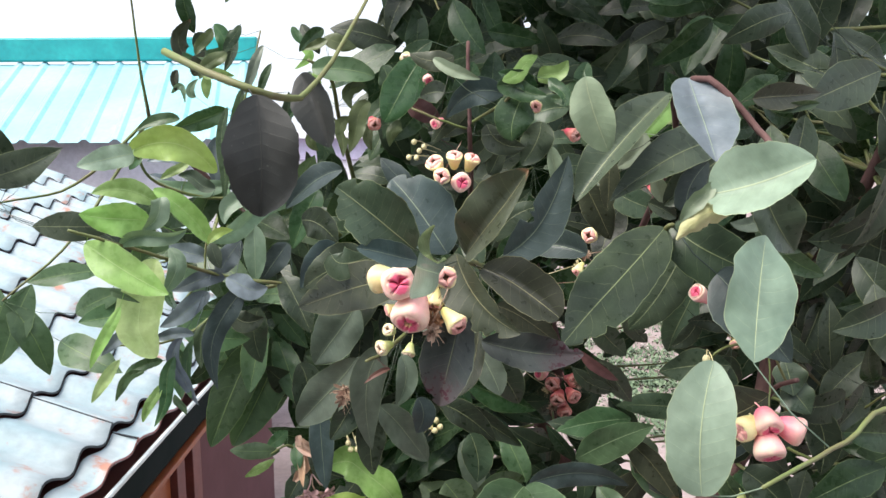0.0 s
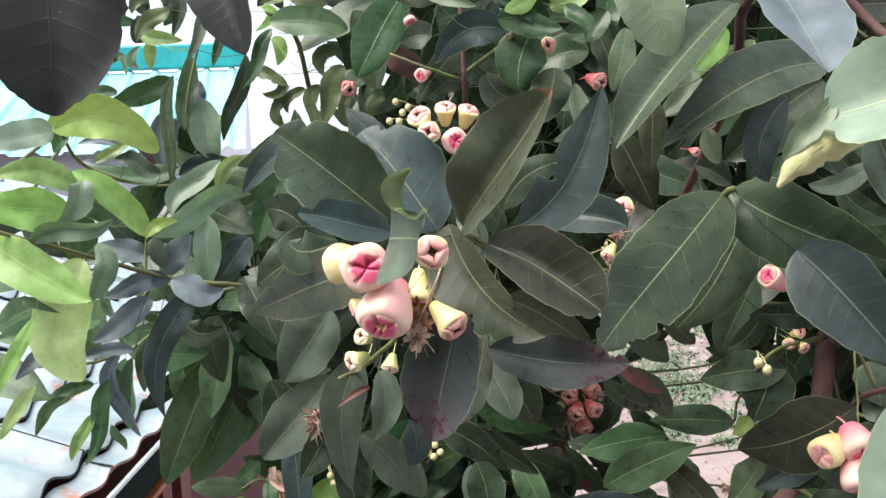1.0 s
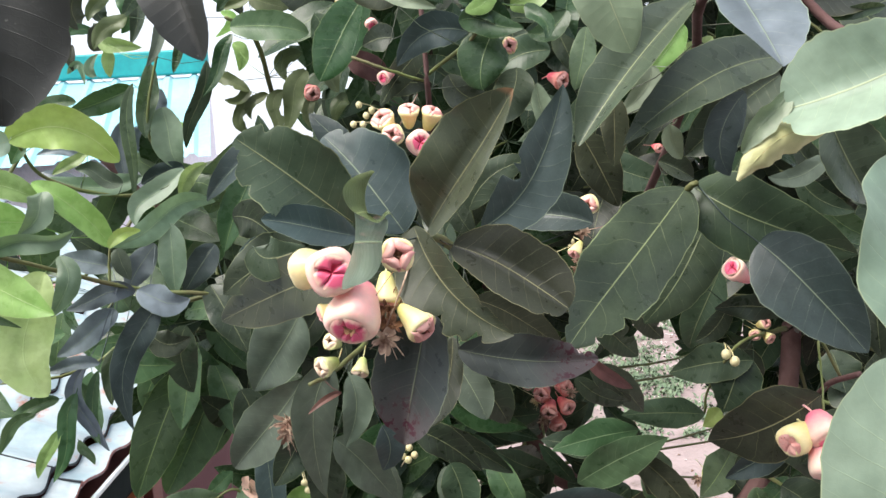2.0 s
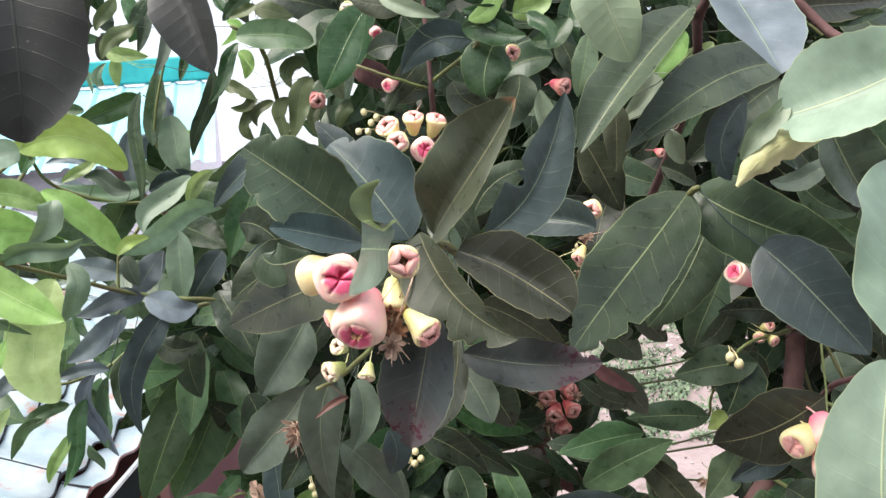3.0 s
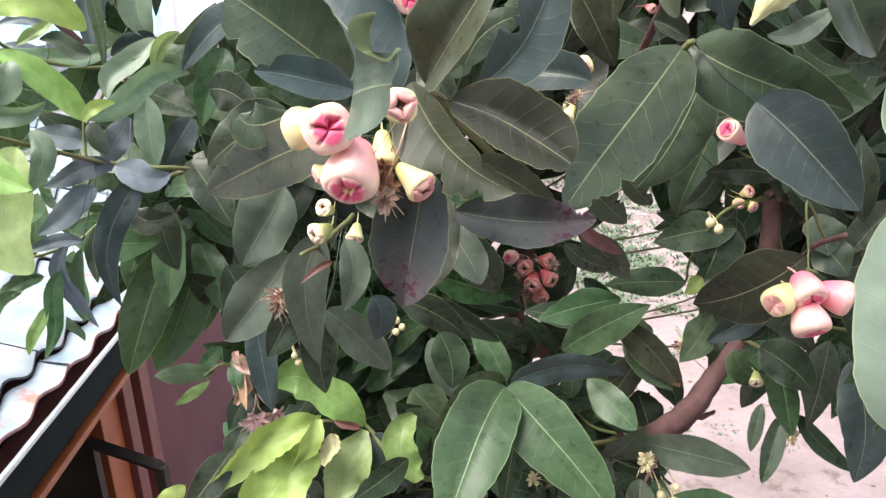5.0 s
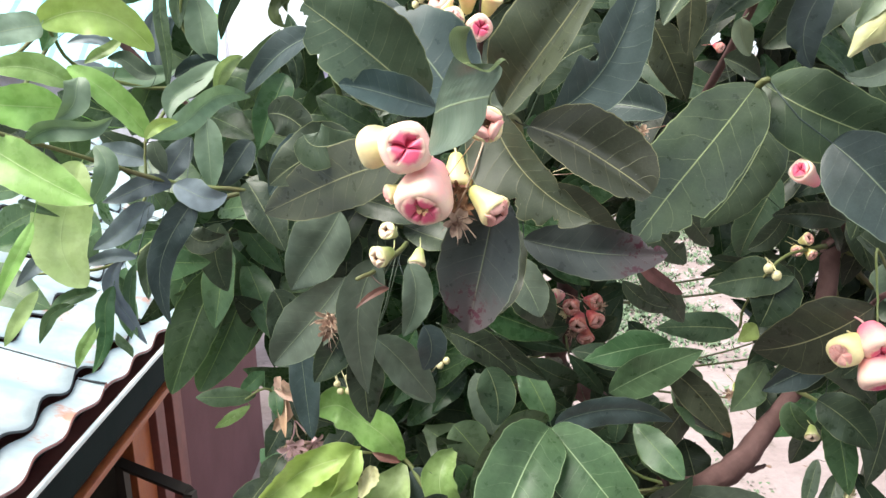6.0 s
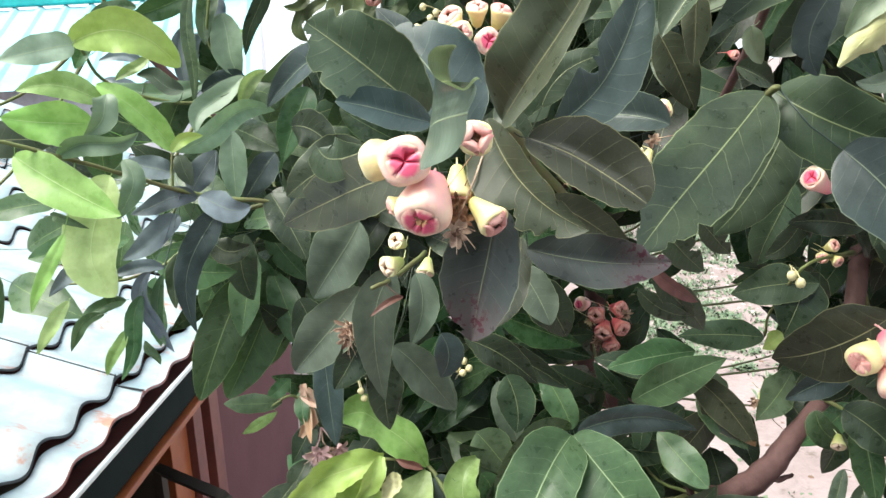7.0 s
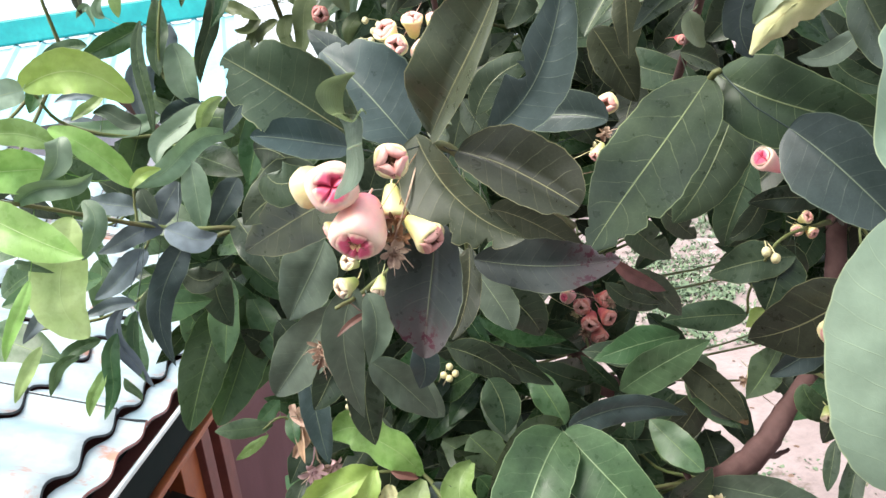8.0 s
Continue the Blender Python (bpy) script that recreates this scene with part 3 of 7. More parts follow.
def leaf_shape(bm, uv, base, tip, width, roll, side, arch, fold, bites, stem, rnd, fine=22, wavy=1.0):
    """A blade with a folded midrib, waved margins, a tapering tip and a stalk."""
    axis = tip - base
    size = axis.length
    axis.normalize()
    n0 = TO_VIEWER - axis * TO_VIEWER.dot(axis)
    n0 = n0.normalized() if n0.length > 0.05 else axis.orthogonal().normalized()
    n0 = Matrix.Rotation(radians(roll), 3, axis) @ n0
    w0 = axis.cross(n0).normalized()
    if bites:
        fine = fine * 2
    bent_on = max(1.0, wavy)
    twist, ph, ph2 = bent_on * rnd.uniform(-0.6, 0.6), rnd.uniform(0, 6.3), rnd.uniform(0, 6.3)
    wave, curl, droop = wavy * rnd.uniform(0.05, 0.14), wavy * rnd.uniform(0.0, 0.30), wavy * rnd.uniform(-0.04, 0.14)
    lean = rnd.uniform(-0.6, 0.6)
    holes = [(rnd.choice((-1, 1)), rnd.uniform(0.6, 0.94), rnd.uniform(0.008, 0.035), rnd.uniform(0.10, 0.32)) for _ in range(2 * bites)]
    low, high = rnd.uniform(0.62, 0.85), rnd.uniform(0.78, 1.05)
    peak = low / (low + high)
    top = peak ** low * (1 - peak) ** high
    cross = (-1.0, -0.86, -0.6, -0.3, 0.0, 0.3, 0.6, 0.86, 1.0)
    rows_, mid = [], []
    for i in range(fine + 1):
        s = 0.5 - 0.5 * math.cos(math.pi * i / fine)
        c = base + axis * size * s + w0 * side * 4 * s * (1 - s) + n0 * size * (arch * 4 * s * (1 - s) - droop * (s ** 3 - s) * 0.8 + 0.035 * (bent_on - 1) * s * math.sin(5.5 * s + ph))
        turn = Matrix.Rotation(twist * (s - 0.4), 3, axis)
        n, w = turn @ n0, turn @ w0
        h = (s ** low) * ((1 - s) ** high) / top if 0 < s < 1 else 0.0
        h = max(h, 0.012) * width / 2
        line = []
        for v in cross:
            hv = h * (1 + 0.045 * math.sin(11 * s + ph + 1.5 * v) + 0.025 * math.sin(29 * s + ph2 + v))
            for sign, at, wide, deep in holes:
                if sign * v > 0:
                    hv *= 1 - deep * abs(v) ** 1.5 * math.exp(-(((s - at) / wide) ** 4))
            bent = radians(fold) * (1 + (lean if v > 0 else -lean))
            lift = abs(v) * math.sin(bent) - curl * v * v * (0.6 + 0.4 * math.sin(4 * s + ph2))
            q, a2 = (ph, 9.5) if v > 0 else (ph2, 11.5)
            lift += wave * v * v * math.sin(a2 * s + q)
            line.append(bm.verts.new(c + w * v * hv * math.cos(bent) + n * hv * lift))
        rows_.append(line)
        mid.append(c)
    for i in range(fine):
        for k in range(8):
            f = bm.faces.new((rows_[i][k], rows_[i][k + 1], rows_[i + 1][k + 1], rows_[i + 1][k]))
            for loop, (a, b) in zip(f.loops, ((i, k), (i, k + 1), (i + 1, k + 1), (i + 1, k))):
                loop[uv].uv = (0.5 - 0.5 * math.cos(math.pi * a / fine), cross[b] / 2 + 0.5)
    rib = [p - n0 * width * 0.012 for p in mid[:-1:3]]
    thick = max(0.0005, width * 0.0075)
    lead = [stem, stem.lerp(base, 0.5) - Vector((0, 0, 0.08)) * (stem - base).length] if stem is not None else [base - axis * 0.06 * size]
    tube(bm, [*lead, *rib], [*[thick * 1.25] * len(lead), *[thick * (1.05 - 0.85 * i / len(rib)) for i in range(len(rib))]], 5, uv)


def leaf(owner, base, tip, width, material, roll=0.0, side=0.0, arch=0.04, fold=10.0, bites=0, wavy=1.0):
    ob, line = owner
    base, tip = Vector(base), Vector(tip)
    rnd = random.Random(round(abs(base[0]) * 7001 + base[1] * 311 + abs(tip[2]) * 1009))
    leaf_count[0] += 1
    nibbled = bites == 0 and width < 0.07 and rnd.random() < 0.25
    if nibbled:
        bites = 1
    stem = min(line, key=lambda p: (p - base).length)
    bm = bmesh.new()
    uv = bm.loops.layers.uv.new("blade")
    near = stem - base if (stem - base).length < 0.15 else None
    leaf_shape(bm, uv, Vector(), tip - base, width, roll, side, arch, fold, bites, near, rnd, wavy=wavy)
    made = part("leaf", bm, material, ob, LEAF_LABELS.get(material.name, ""))
    made.location = base
    return made


def curled_leaf(owner, stations, material, cup=0.2, crumple=0.0, stalk=False):
    """A twisted or shrivelled leaf: a blade swept along its bent midrib, each station (x, y, z, half breadth, turn)."""
    ob, line_ = owner
    base = Vector(stations[0][:3])
    rnd = random.Random(round(abs(base.x) * 7001 + base.y * 311 + abs(base.z) * 1009))
    a = np.array(stations, float)
    a = np.vstack([2 * a[0] - a[1], a, 2 * a[-1] - a[-2]])
    rows_ = []
    for i in range(1, len(a) - 2):
        for k in range(7):
            t = k / 7
            rows_.append(0.5 * (2 * a[i] + (a[i + 1] - a[i - 1]) * t + (2 * a[i - 1] - 5 * a[i] + 4 * a[i + 1] - a[i + 2]) * t * t + (3 * a[i] - a[i - 1] - 3 * a[i + 1] + a[i + 2]) * t ** 3))
    rows_.append(a[-2])
    bm = bmesh.new()
    uv = bm.loops.layers.uv.new("blade")
    grid_, mid, ph, last = [], [], rnd.uniform(0, 6), len(rows_) - 1
    for i, r in enumerate(rows_):
        p = Vector(r[:3]) - base
        d = (Vector(rows_[min(i + 1, last)][:3]) - Vector(rows_[max(i - 1, 0)][:3])).normalized()
        n = TO_VIEWER - d * TO_VIEWER.dot(d)
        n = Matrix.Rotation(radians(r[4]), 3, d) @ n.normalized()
        w, h, line = d.cross(n), max(r[3], 0.0006), []
        for k in range(9):
            v = k / 4 - 1
            edge = 1 + 0.06 * math.sin(0.9 * i + ph + v) + crumple * 0.25 * rnd.uniform(-1, 1) * abs(v)
            lift = cup * v * v + 0.10 * v * v * math.sin(0.55 * i + ph * (1 if v > 0 else 2)) + 0.05 * abs(v)
            lift += crumple * (0.28 * math.sin(5 * v + 0.7 * i + ph) + 0.16 * rnd.uniform(-1, 1))
            line.append(bm.verts.new(p + w * v * h * edge + n * h * lift))
        grid_.append(line)
        mid.append(p - n * h * 0.03)
    for i in range(last):
        for k in range(8):
            f = bm.faces.new((grid_[i][k], grid_[i][k + 1], grid_[i + 1][k + 1], grid_[i + 1][k]))
            for loop, (g, q) in zip(f.loops, ((i, k), (i, k + 1), (i + 1, k + 1), (i + 1, k))):
                loop[uv].uv = (g / last, q / 8)
    if stalk:
        stem = min(line_, key=lambda p: (p - base).length) - base
        if stem.length < 0.22:
            tube(bm, [stem, stem * 0.5 - Vector((0, 0, 0.06)) * stem.length, Vector()], [0.0011, 0.0010, 0.0009], 5, uv)
    tube(bm, mid[::3], [0.0008 * (1 - 0.7 * i / len(mid[::3])) for i in range(len(mid[::3]))], 5, uv)
    made = part("leaf", bm, material, ob, LEAF_LABELS.get(material.name, ""))
    made.location = base
    return made


def turned_leaf(owner, stations, material, swell=0.06):
    """A leaf that stands edge-on or turns over: each station gives its two margins, joined by a slightly swollen blade."""
    ob, base = owner[0], Vector(stations[0][0])
    a = np.array(stations, float).reshape(len(stations), 6)
    a = np.vstack([2 * a[0] - a[1], a, 2 * a[-1] - a[-2]])
    rows_ = []
    for i in range(1, len(a) - 2):
        for k in range(6):
            t = k / 6
            rows_.append(0.5 * (2 * a[i] + (a[i + 1] - a[i - 1]) * t + (2 * a[i - 1] - 5 * a[i] + 4 * a[i + 1] - a[i + 2]) * t * t + (3 * a[i] - a[i - 1] - 3 * a[i + 1] + a[i + 2]) * t ** 3))
    rows_.append(a[-2])
    bm = bmesh.new()
    uv = bm.loops.layers.uv.new("blade")
    last, grid_ = len(rows_) - 1, []
    for i, q in enumerate(rows_):
        one, two = Vector(q[:3]) - base, Vector(q[3:]) - base
        along = Vector(rows_[min(i + 1, last)][:3] + rows_[min(i + 1, last)][3:] - rows_[max(i - 1, 0)][:3] - rows_[max(i - 1, 0)][3:])
        out_ = along.cross(two - one).normalized() * (two - one).length
        ripple = 1 + 0.05 * math.sin(1.1 * i)
        grid_.append([bm.verts.new(one.lerp(two, k / 8) + out_ * swell * ripple * math.sin(math.pi * k / 8)) for k in range(9)])
    for i in range(last):
        for k in range(8):
            f = bm.faces.new((grid_[i][k], grid_[i][k + 1], grid_[i + 1][k + 1], grid_[i + 1][k]))
            for loop, (g, q) in zip(f.loops, ((i, k), (i, k + 1), (i + 1, k + 1), (i + 1, k))):
                loop[uv].uv = (q / 8, 0.05 + 0.9 * g / last)
    made = part("leaf", bm, material, ob, LEAF_LABELS.get(material.name, ""))
    made.location = base
    return made


def blade(owner, base, mid, tip, left, right, material, bites=(), peak=0.46, form=1.15, wave=1.0, ridge=1):
    """A leaf along its bent midrib, with the breadth that each half shows to the camera: to fit that view the narrower
    half stands up steeper from the rib (or, with ridge -1, falls away steeper). Bites: (side, place along the blade,
    length, depth)."""
    ob, line_ = owner
    base, mid, tip = Vector(base), Vector(mid), Vector(tip)
    rnd = random.Random(round(abs(base[0]) * 7001 + base[1] * 311 + abs(tip[2]) * 1009))
    size, broad = (tip - base).length, max(left, right)
    low, high = 1.1 * form * peak, 1.28 * form * (1 - peak)
    peak = low / (low + high)
    top = peak ** low * (1 - peak) ** high
    ph, ph2, curl = rnd.uniform(0, 6.3), rnd.uniform(0, 6.3), rnd.uniform(-0.05, 0.22)
    swell, turns = wave * rnd.uniform(0.06, 0.15), rnd.uniform(7, 12)
    twist, sway, hook = wave * rnd.uniform(-0.3, 0.3), max(0.0, wave - 0.9) * rnd.uniform(-0.07, 0.07), (wave - 0.4) * rnd.uniform(-0.08, 0.13)
    fold = radians(rnd.uniform(6, 13))
    rise = {1: math.acos(min(1.0, left / broad * math.cos(fold))), -1: math.acos(min(1.0, right / broad * math.cos(fold)))}
    cross = (-1.0, -0.93, -0.75, -0.5, -0.25, 0.0, 0.25, 0.5, 0.75, 0.93, 1.0)
    fine = 64 if bites else 34
    bm = bmesh.new()
    uv = bm.loops.layers.uv.new("blade")
    rows_, rib = [], []
    for i in range(fine + 1):
        s = 0.5 - 0.5 * math.cos(math.pi * i / fine)
        c = base * (1 - s) * (1 - 2 * s) + mid * 4 * s * (1 - s) + tip * s * (2 * s - 1)
        d = (base * (4 * s - 3) + mid * (4 - 8 * s) + tip * (4 * s - 1)).normalized()
        # each blade is faced towards the camera's standing place
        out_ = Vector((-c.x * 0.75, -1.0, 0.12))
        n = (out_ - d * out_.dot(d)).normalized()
        n = Matrix.Rotation(twist * (s - 0.45), 3, d) @ n
        w = n.cross(d).normalized()
        c = c + (w * sway * math.sin(6.283 * s) + n * hook * s ** 3) * size
        h = (s ** low) * ((1 - s) ** high) / top if 0 < s < 1 else 0.0
        h = max(h, 0.014) * broad
        line = []
        for v in cross:
            side = 1 if v > 0 else -1
            q = ph if v > 0 else ph2
            hv = h * (1 + 0.03 * math.sin(13 * s + q) + 0.016 * math.sin(37 * s + 2 * q) + 0.010 * math.sin(83 * s + 3 * q))
            for sign, at, wide, deep in bites:
                if sign == side:
                    ragged = 1 + 0.3 * math.sin(160 * s + q) + 0.2 * math.sin(71 * s + q)
                    hv *= 1 - min(0.9, deep * ragged) * abs(v) ** 0.6 * math.exp(-(((s - at) / wide) ** 4))
            lift = ridge * abs(v) * math.sin(rise[side]) - curl * v * v + swell * v * v * math.sin(turns * s + q) + 0.05 * math.sin(3 * v + 6 * s + ph) * abs(v)
            line.append(bm.verts.new(c - base + w * v * hv * math.cos(rise[side]) + n * hv * lift))
        rows_.append(line)
        rib.append(c - base - n * broad * 0.03)
    for i in range(fine):
        for k in range(len(cross) - 1):
            f = bm.faces.new((rows_[i][k], rows_[i][k + 1], rows_[i + 1][k + 1], rows_[i + 1][k]))
            for loop, (a, b) in zip(f.loops, ((i, k), (i, k + 1), (i + 1, k + 1), (i + 1, k))):
                loop[uv].uv = (0.5 - 0.5 * math.cos(math.pi * a / fine), cross[b] / 2 + 0.5)
    stem = min(line_, key=lambda p: (p - base).length) - base
    lead = [stem, stem * 0.5 - Vector((0, 0, 0.08)) * stem.length] if stem.length < 0.15 else [(base - mid).normalized() * 0.06 * size]
    rib, thick = rib[:-1:3], max(0.0005, broad * 0.017)
    tube(bm, [*lead, *rib], [*[thick * 1.2] * len(lead), *[thick * (1.0 - 0.85 * i / len(rib)) for i in range(len(rib))]], 5, uv)
    made = part("leaf", bm, material, ob, LEAF_LABELS.get(material.name, ""))
    made.location = base
    return made


# trunk and limbs
trunk = twig([(0.62, 2.5, -0.1, 0.085), (0.60, 2.48, 0.7, 0.07), (0.66, 2.42, 1.4, 0.058), (0.62, 2.3, 2.0, 0.048)], "trunk", 12)
limb_mid = twig([(0.62, 2.3, 1.95, 0.045), (0.42, 2.16, 2.2, 0.036), (0.30, 2.1, 2.33, 0.032), (0.33, 2.08, 2.55, 0.028), (0.22, 1.95, 2.95, 0.022), (0.06, 1.75, 3.35, 0.016), (0.02, 1.62, 3.9, 0.009)], "limb", 10)
limb_right = twig([(0.62, 2.3, 1.9, 0.04), (0.477, 1.75, 2.186, 0.028), (0.446, 1.50, 2.300, 0.024), (0.441, 1.375, 2.363, 0.0225), (0.504, 1.345, 2.422, 0.0235), (0.566, 1.37, 2.481, 0.0195), (0.63, 1.397, 2.541, 0.0185), (0.69, 1.44, 2.625, 0.018), (0.745, 1.53, 2.74, 0.019), (0.775, 1.56, 2.83, 0.019), (0.86, 1.42, 3.1, 0.014), (0.92, 1.2, 3.55, 0.008)], "limb", 10)
twig([(0.505, 1.343, 2.425, 0.011), (0.540, 1.36, 2.405, 0.006), (0.575, 1.385, 2.398, 0.0035)])
twig([(0.585, 1.375, 2.505, 0.009), (0.605, 1.37, 2.485, 0.005)])
limb_left = twig([(0.26, 2.0, 2.8, 0.02), (-0.1, 1.95, 2.9, 0.016), (-0.45, 1.8, 3.0, 0.012), (-0.7, 1.65, 3.3, 0.007)], "limb", 9)
limb_points = limb_mid[1][8:] + limb_right[1][8:] + limb_left[1]


def whorl_leaves(bm, uv, centre, spread, n, rnd):
    for k in range(n):
        a = 6.283 * k / n + rnd.uniform(-0.4, 0.4)
        d = Vector((math.cos(a), rnd.uniform(-0.7, 0.3), math.sin(a) * 0.9 - 0.25)).normalized()
        size = rnd.uniform(0.10, 0.17)
        start = centre + d * rnd.uniform(0.02, 0.5) * spread + Vector((rnd.uniform(-1, 1), rnd.uniform(-1, 1), rnd.uniform(-1, 1))) * spread * 0.45
        leaf_shape(bm, uv, start, start + d * size, size * rnd.uniform(0.36, 0.48), rnd.uniform(-35, 35), rnd.uniform(-0.01, 0.01), rnd.uniform(0.0, 0.1), rnd.uniform(5, 22), 0, centre, rnd, 10)


def whorl(centre, spread, n, material=None):
    """Foliage: one spray of leaves about a node, joined to the nearest limb; also set unseen to shade the crown."""
    rnd = random.Random(round(abs(centre[0]) * 7001 + centre[1] * 311 + centre[2] * 1009))
    centre = Vector(centre)
    near = min(limb_points, key=lambda p: (p - centre).length)
    ob, _ = twig([(*near, 0.0045), (*(near.lerp(centre, 0.55) + Vector((0, 0, -0.05))), 0.003), (*centre, 0.002)])
    bm = bmesh.new()
    uv = bm.loops.layers.uv.new("blade")
    whorl_leaves(bm, uv, Vector(), spread, n, rnd)
    # a share of sprays gets the darker green, painting deeper shade into the gaps
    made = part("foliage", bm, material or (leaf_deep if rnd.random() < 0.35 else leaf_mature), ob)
    made["kind"] = "stuff"
    made.location = centre


def fruit(centre, way, size, long, material):
    """A bell-shaped wax apple with a four-lobed fleshy calyx round its hollow end."""
    leaf_count[0] += 1
    rnd = random.Random(leaf_count[0])
    centre, way = Vector(centre), Vector(way).normalized()
    turn = way.to_track_quat("Z", "Y").to_matrix()
    r, length = size / 2, size * long
    ripe = material is fruit_pink
    bell = material is fruit_red or (not ripe and size < 0.03)
    if bell or long >= 1.3:
        outline = [(0.14, 0.0), (0.30, 0.03), (0.44, 0.11), (0.54, 0.25), (0.66, 0.43), (0.78, 0.62), (0.94, 0.77), (1.0, 0.87), (0.96, 0.95), (0.82, 0.98), (0.66, 0.93), (0.56, 0.82), (0.34, 0.74), (0.04, 0.72)]
    else:
        outline = [(0.10, 0.0), (0.34, 0.025), (0.53, 0.08), (0.67, 0.19), (0.79, 0.35), (0.91, 0.53), (0.99, 0.69), (1.0, 0.82), (0.92, 0.93), (0.74, 0.985), (0.56, 0.97), (0.42, 0.90), (0.25, 0.86), (0.04, 0.85)]
    bm = bmesh.new()
    uv = bm.loops.layers.uv.new("blade")
    sides, rings, ph = 24, [], rnd.uniform(0, 6)
    for q, (a, b) in enumerate(outline):
        ring = []
        for k in range(sides):
            t = 2 * math.pi * k / sides
            lobe = 1 + 0.045 * math.cos(4 * t + ph) * min(1, b * 1.3) + 0.02 * math.sin(2 * t + ph)
            ring.append(bm.verts.new(turn @ Vector((a * r * lobe * math.cos(t), a * r * lobe * math.sin(t), (b - 0.55) * length))))
        rings.append(ring)
    for q in range(len(rings) - 1):
        for k in range(sides):
            f = bm.faces.new((rings[q][k], rings[q][(k + 1) % sides], rings[q + 1][(k + 1) % sides], rings[q + 1][k]))
            for loop, g in zip(f.loops, (q, q, q + 1, q + 1)):
                loop[uv].uv = (g / (len(rings) - 1), 0.5)
    bm.faces.new(rings[0][::-1])
    bm.faces.new(rings[-1])
    back = turn @ Vector((0, 0, -0.55 * length))
    node = back * 1.02 + Vector((0, 0.045, 0))
    tube(bm, [back * 0.9, back * 1.06 + Vector((0, 0.014, 0)), node], [size * 0.035, size * 0.03, size * 0.03], 6, uv)
    ob = part("fruit", bm, material, tree, FRUIT_LABELS[material.name.split("_")[0]])
    ob.matrix_parent_inverse = HOME
    ob.location = centre
    # ripe: four swollen lobes that meet in a cross; younger: four sepals bent in over the hollow
    bm = bmesh.new()
    if not bell:
        uv = bm.loops.layers.uv.new("blade")
        around, last = 48, None
        for i in range(10):
            rad = 0.70 * i / 9
            ring, lens_ = [], []
            for k in range(around):
                t = 2 * math.pi * k / around
                near = abs(((t + ph + 0.3 * math.sin(3 * t) + 0.7 * rad * math.sin(2 * t + 3 * ph)) % (math.pi / 2)) - math.pi / 4)
                gap = max(0.0, math.pi / 4 - near) * max(rad, 0.05)
                open_ = 1 - math.exp(-((gap / 0.075) ** 2))
                up = 0.925 + 0.085 * open_ * (1 - (rad / 0.8) ** 6) + 0.03 * rad
                ring.append(bm.verts.new(turn @ Vector((rad * r * math.cos(t), rad * r * math.sin(t), (up - 0.55) * length))))
                lens_.append((rad / 0.70, open_))
            if last:
                for k in range(around):
                    j = (k + 1) % around
                    f = bm.faces.new((last[0][k], last[0][j], ring[j], ring[k]))
                    for loop, q in zip(f.loops, (last[1][k], last[1][j], lens_[j], lens_[k])):
                        loop[uv].uv = q
            last = (ring, lens_)
        part("calyx", bm, calyx_cross if ripe else calyx_pink, ob)
        return ob
    for j in range(4):
        t0 = math.pi / 2 * j + ph / 4 + rnd.uniform(-0.15, 0.15)
        grid_ = []
        for i in range(6):
            s = i / 5
            rad, up, half = (0.80 - 0.56 * s + 0.06 * rnd.uniform(-1, 1) * s) * r, (0.92 + 0.17 * math.sin(math.pi * s * 0.8)) * length - 0.55 * length, (0.58 - 0.30 * s ** 3) * r
            line = []
            for k in range(5):
                q = (k - 2) / 2
                c, e = math.cos(t0), math.sin(t0)
                x, y = rad * c - q * half * e, rad * e + q * half * c
                line.append(bm.verts.new(turn @ Vector((x, y, up - 0.26 * r * q * q * s + 0.05 * r))))
            grid_.append(line)
        low = [[bm.verts.new(v.co - way * r * 0.16) for v in line] for line in grid_]
        for i in range(5):
            for k in range(4):
                bm.faces.new((grid_[i][k], grid_[i][k + 1], grid_[i + 1][k + 1], grid_[i + 1][k]))
                bm.faces.new((low[i][k], low[i + 1][k], low[i + 1][k + 1], low[i][k + 1]))
        for i in range(5):
            bm.faces.new((grid_[i][0], grid_[i + 1][0], low[i + 1][0], low[i][0]))
            bm.faces.new((grid_[i][4], low[i][4], low[i + 1][4], grid_[i + 1][4]))
        for k in range(4):
            bm.faces.new((grid_[5][k], grid_[5][k + 1], low[5][k + 1], low[5][k]))
    part("calyx", bm, calyx_pale if material is fruit_green else calyx_pink, ob)
    # the brown floor of the hollow, with withered threads standing in it
    bm = bmesh.new()
    floor_ = [bm.verts.new(turn @ Vector((0.56 * r * math.cos(k * 0.524), 0.56 * r * math.sin(k * 0.524), (0.30 + 0.03 * rnd.uniform(-1, 1)) * length))) for k in range(12)]
    bm.faces.new(floor_)
    for k in range(9):
        t, out_, far = rnd.uniform(0, 6.28), rnd.uniform(0.1, 0.5) * r, rnd.uniform(0.38, 0.52) * length
        foot = Vector((out_ * math.cos(t), out_ * math.sin(t), 0.29 * length))
        tip = Vector((out_ * math.cos(t + 0.5) * 1.3, out_ * math.sin(t + 0.5) * 1.3, far))
        tube(bm, [turn @ foot, turn @ ((foot + tip) * 0.5 + Vector((0.08 * r, 0, 0))), turn @ tip], [r * 0.05, r * 0.045, r * 0.03], 4)
    part("stamens", bm, stamen_brown, ob)
    return ob


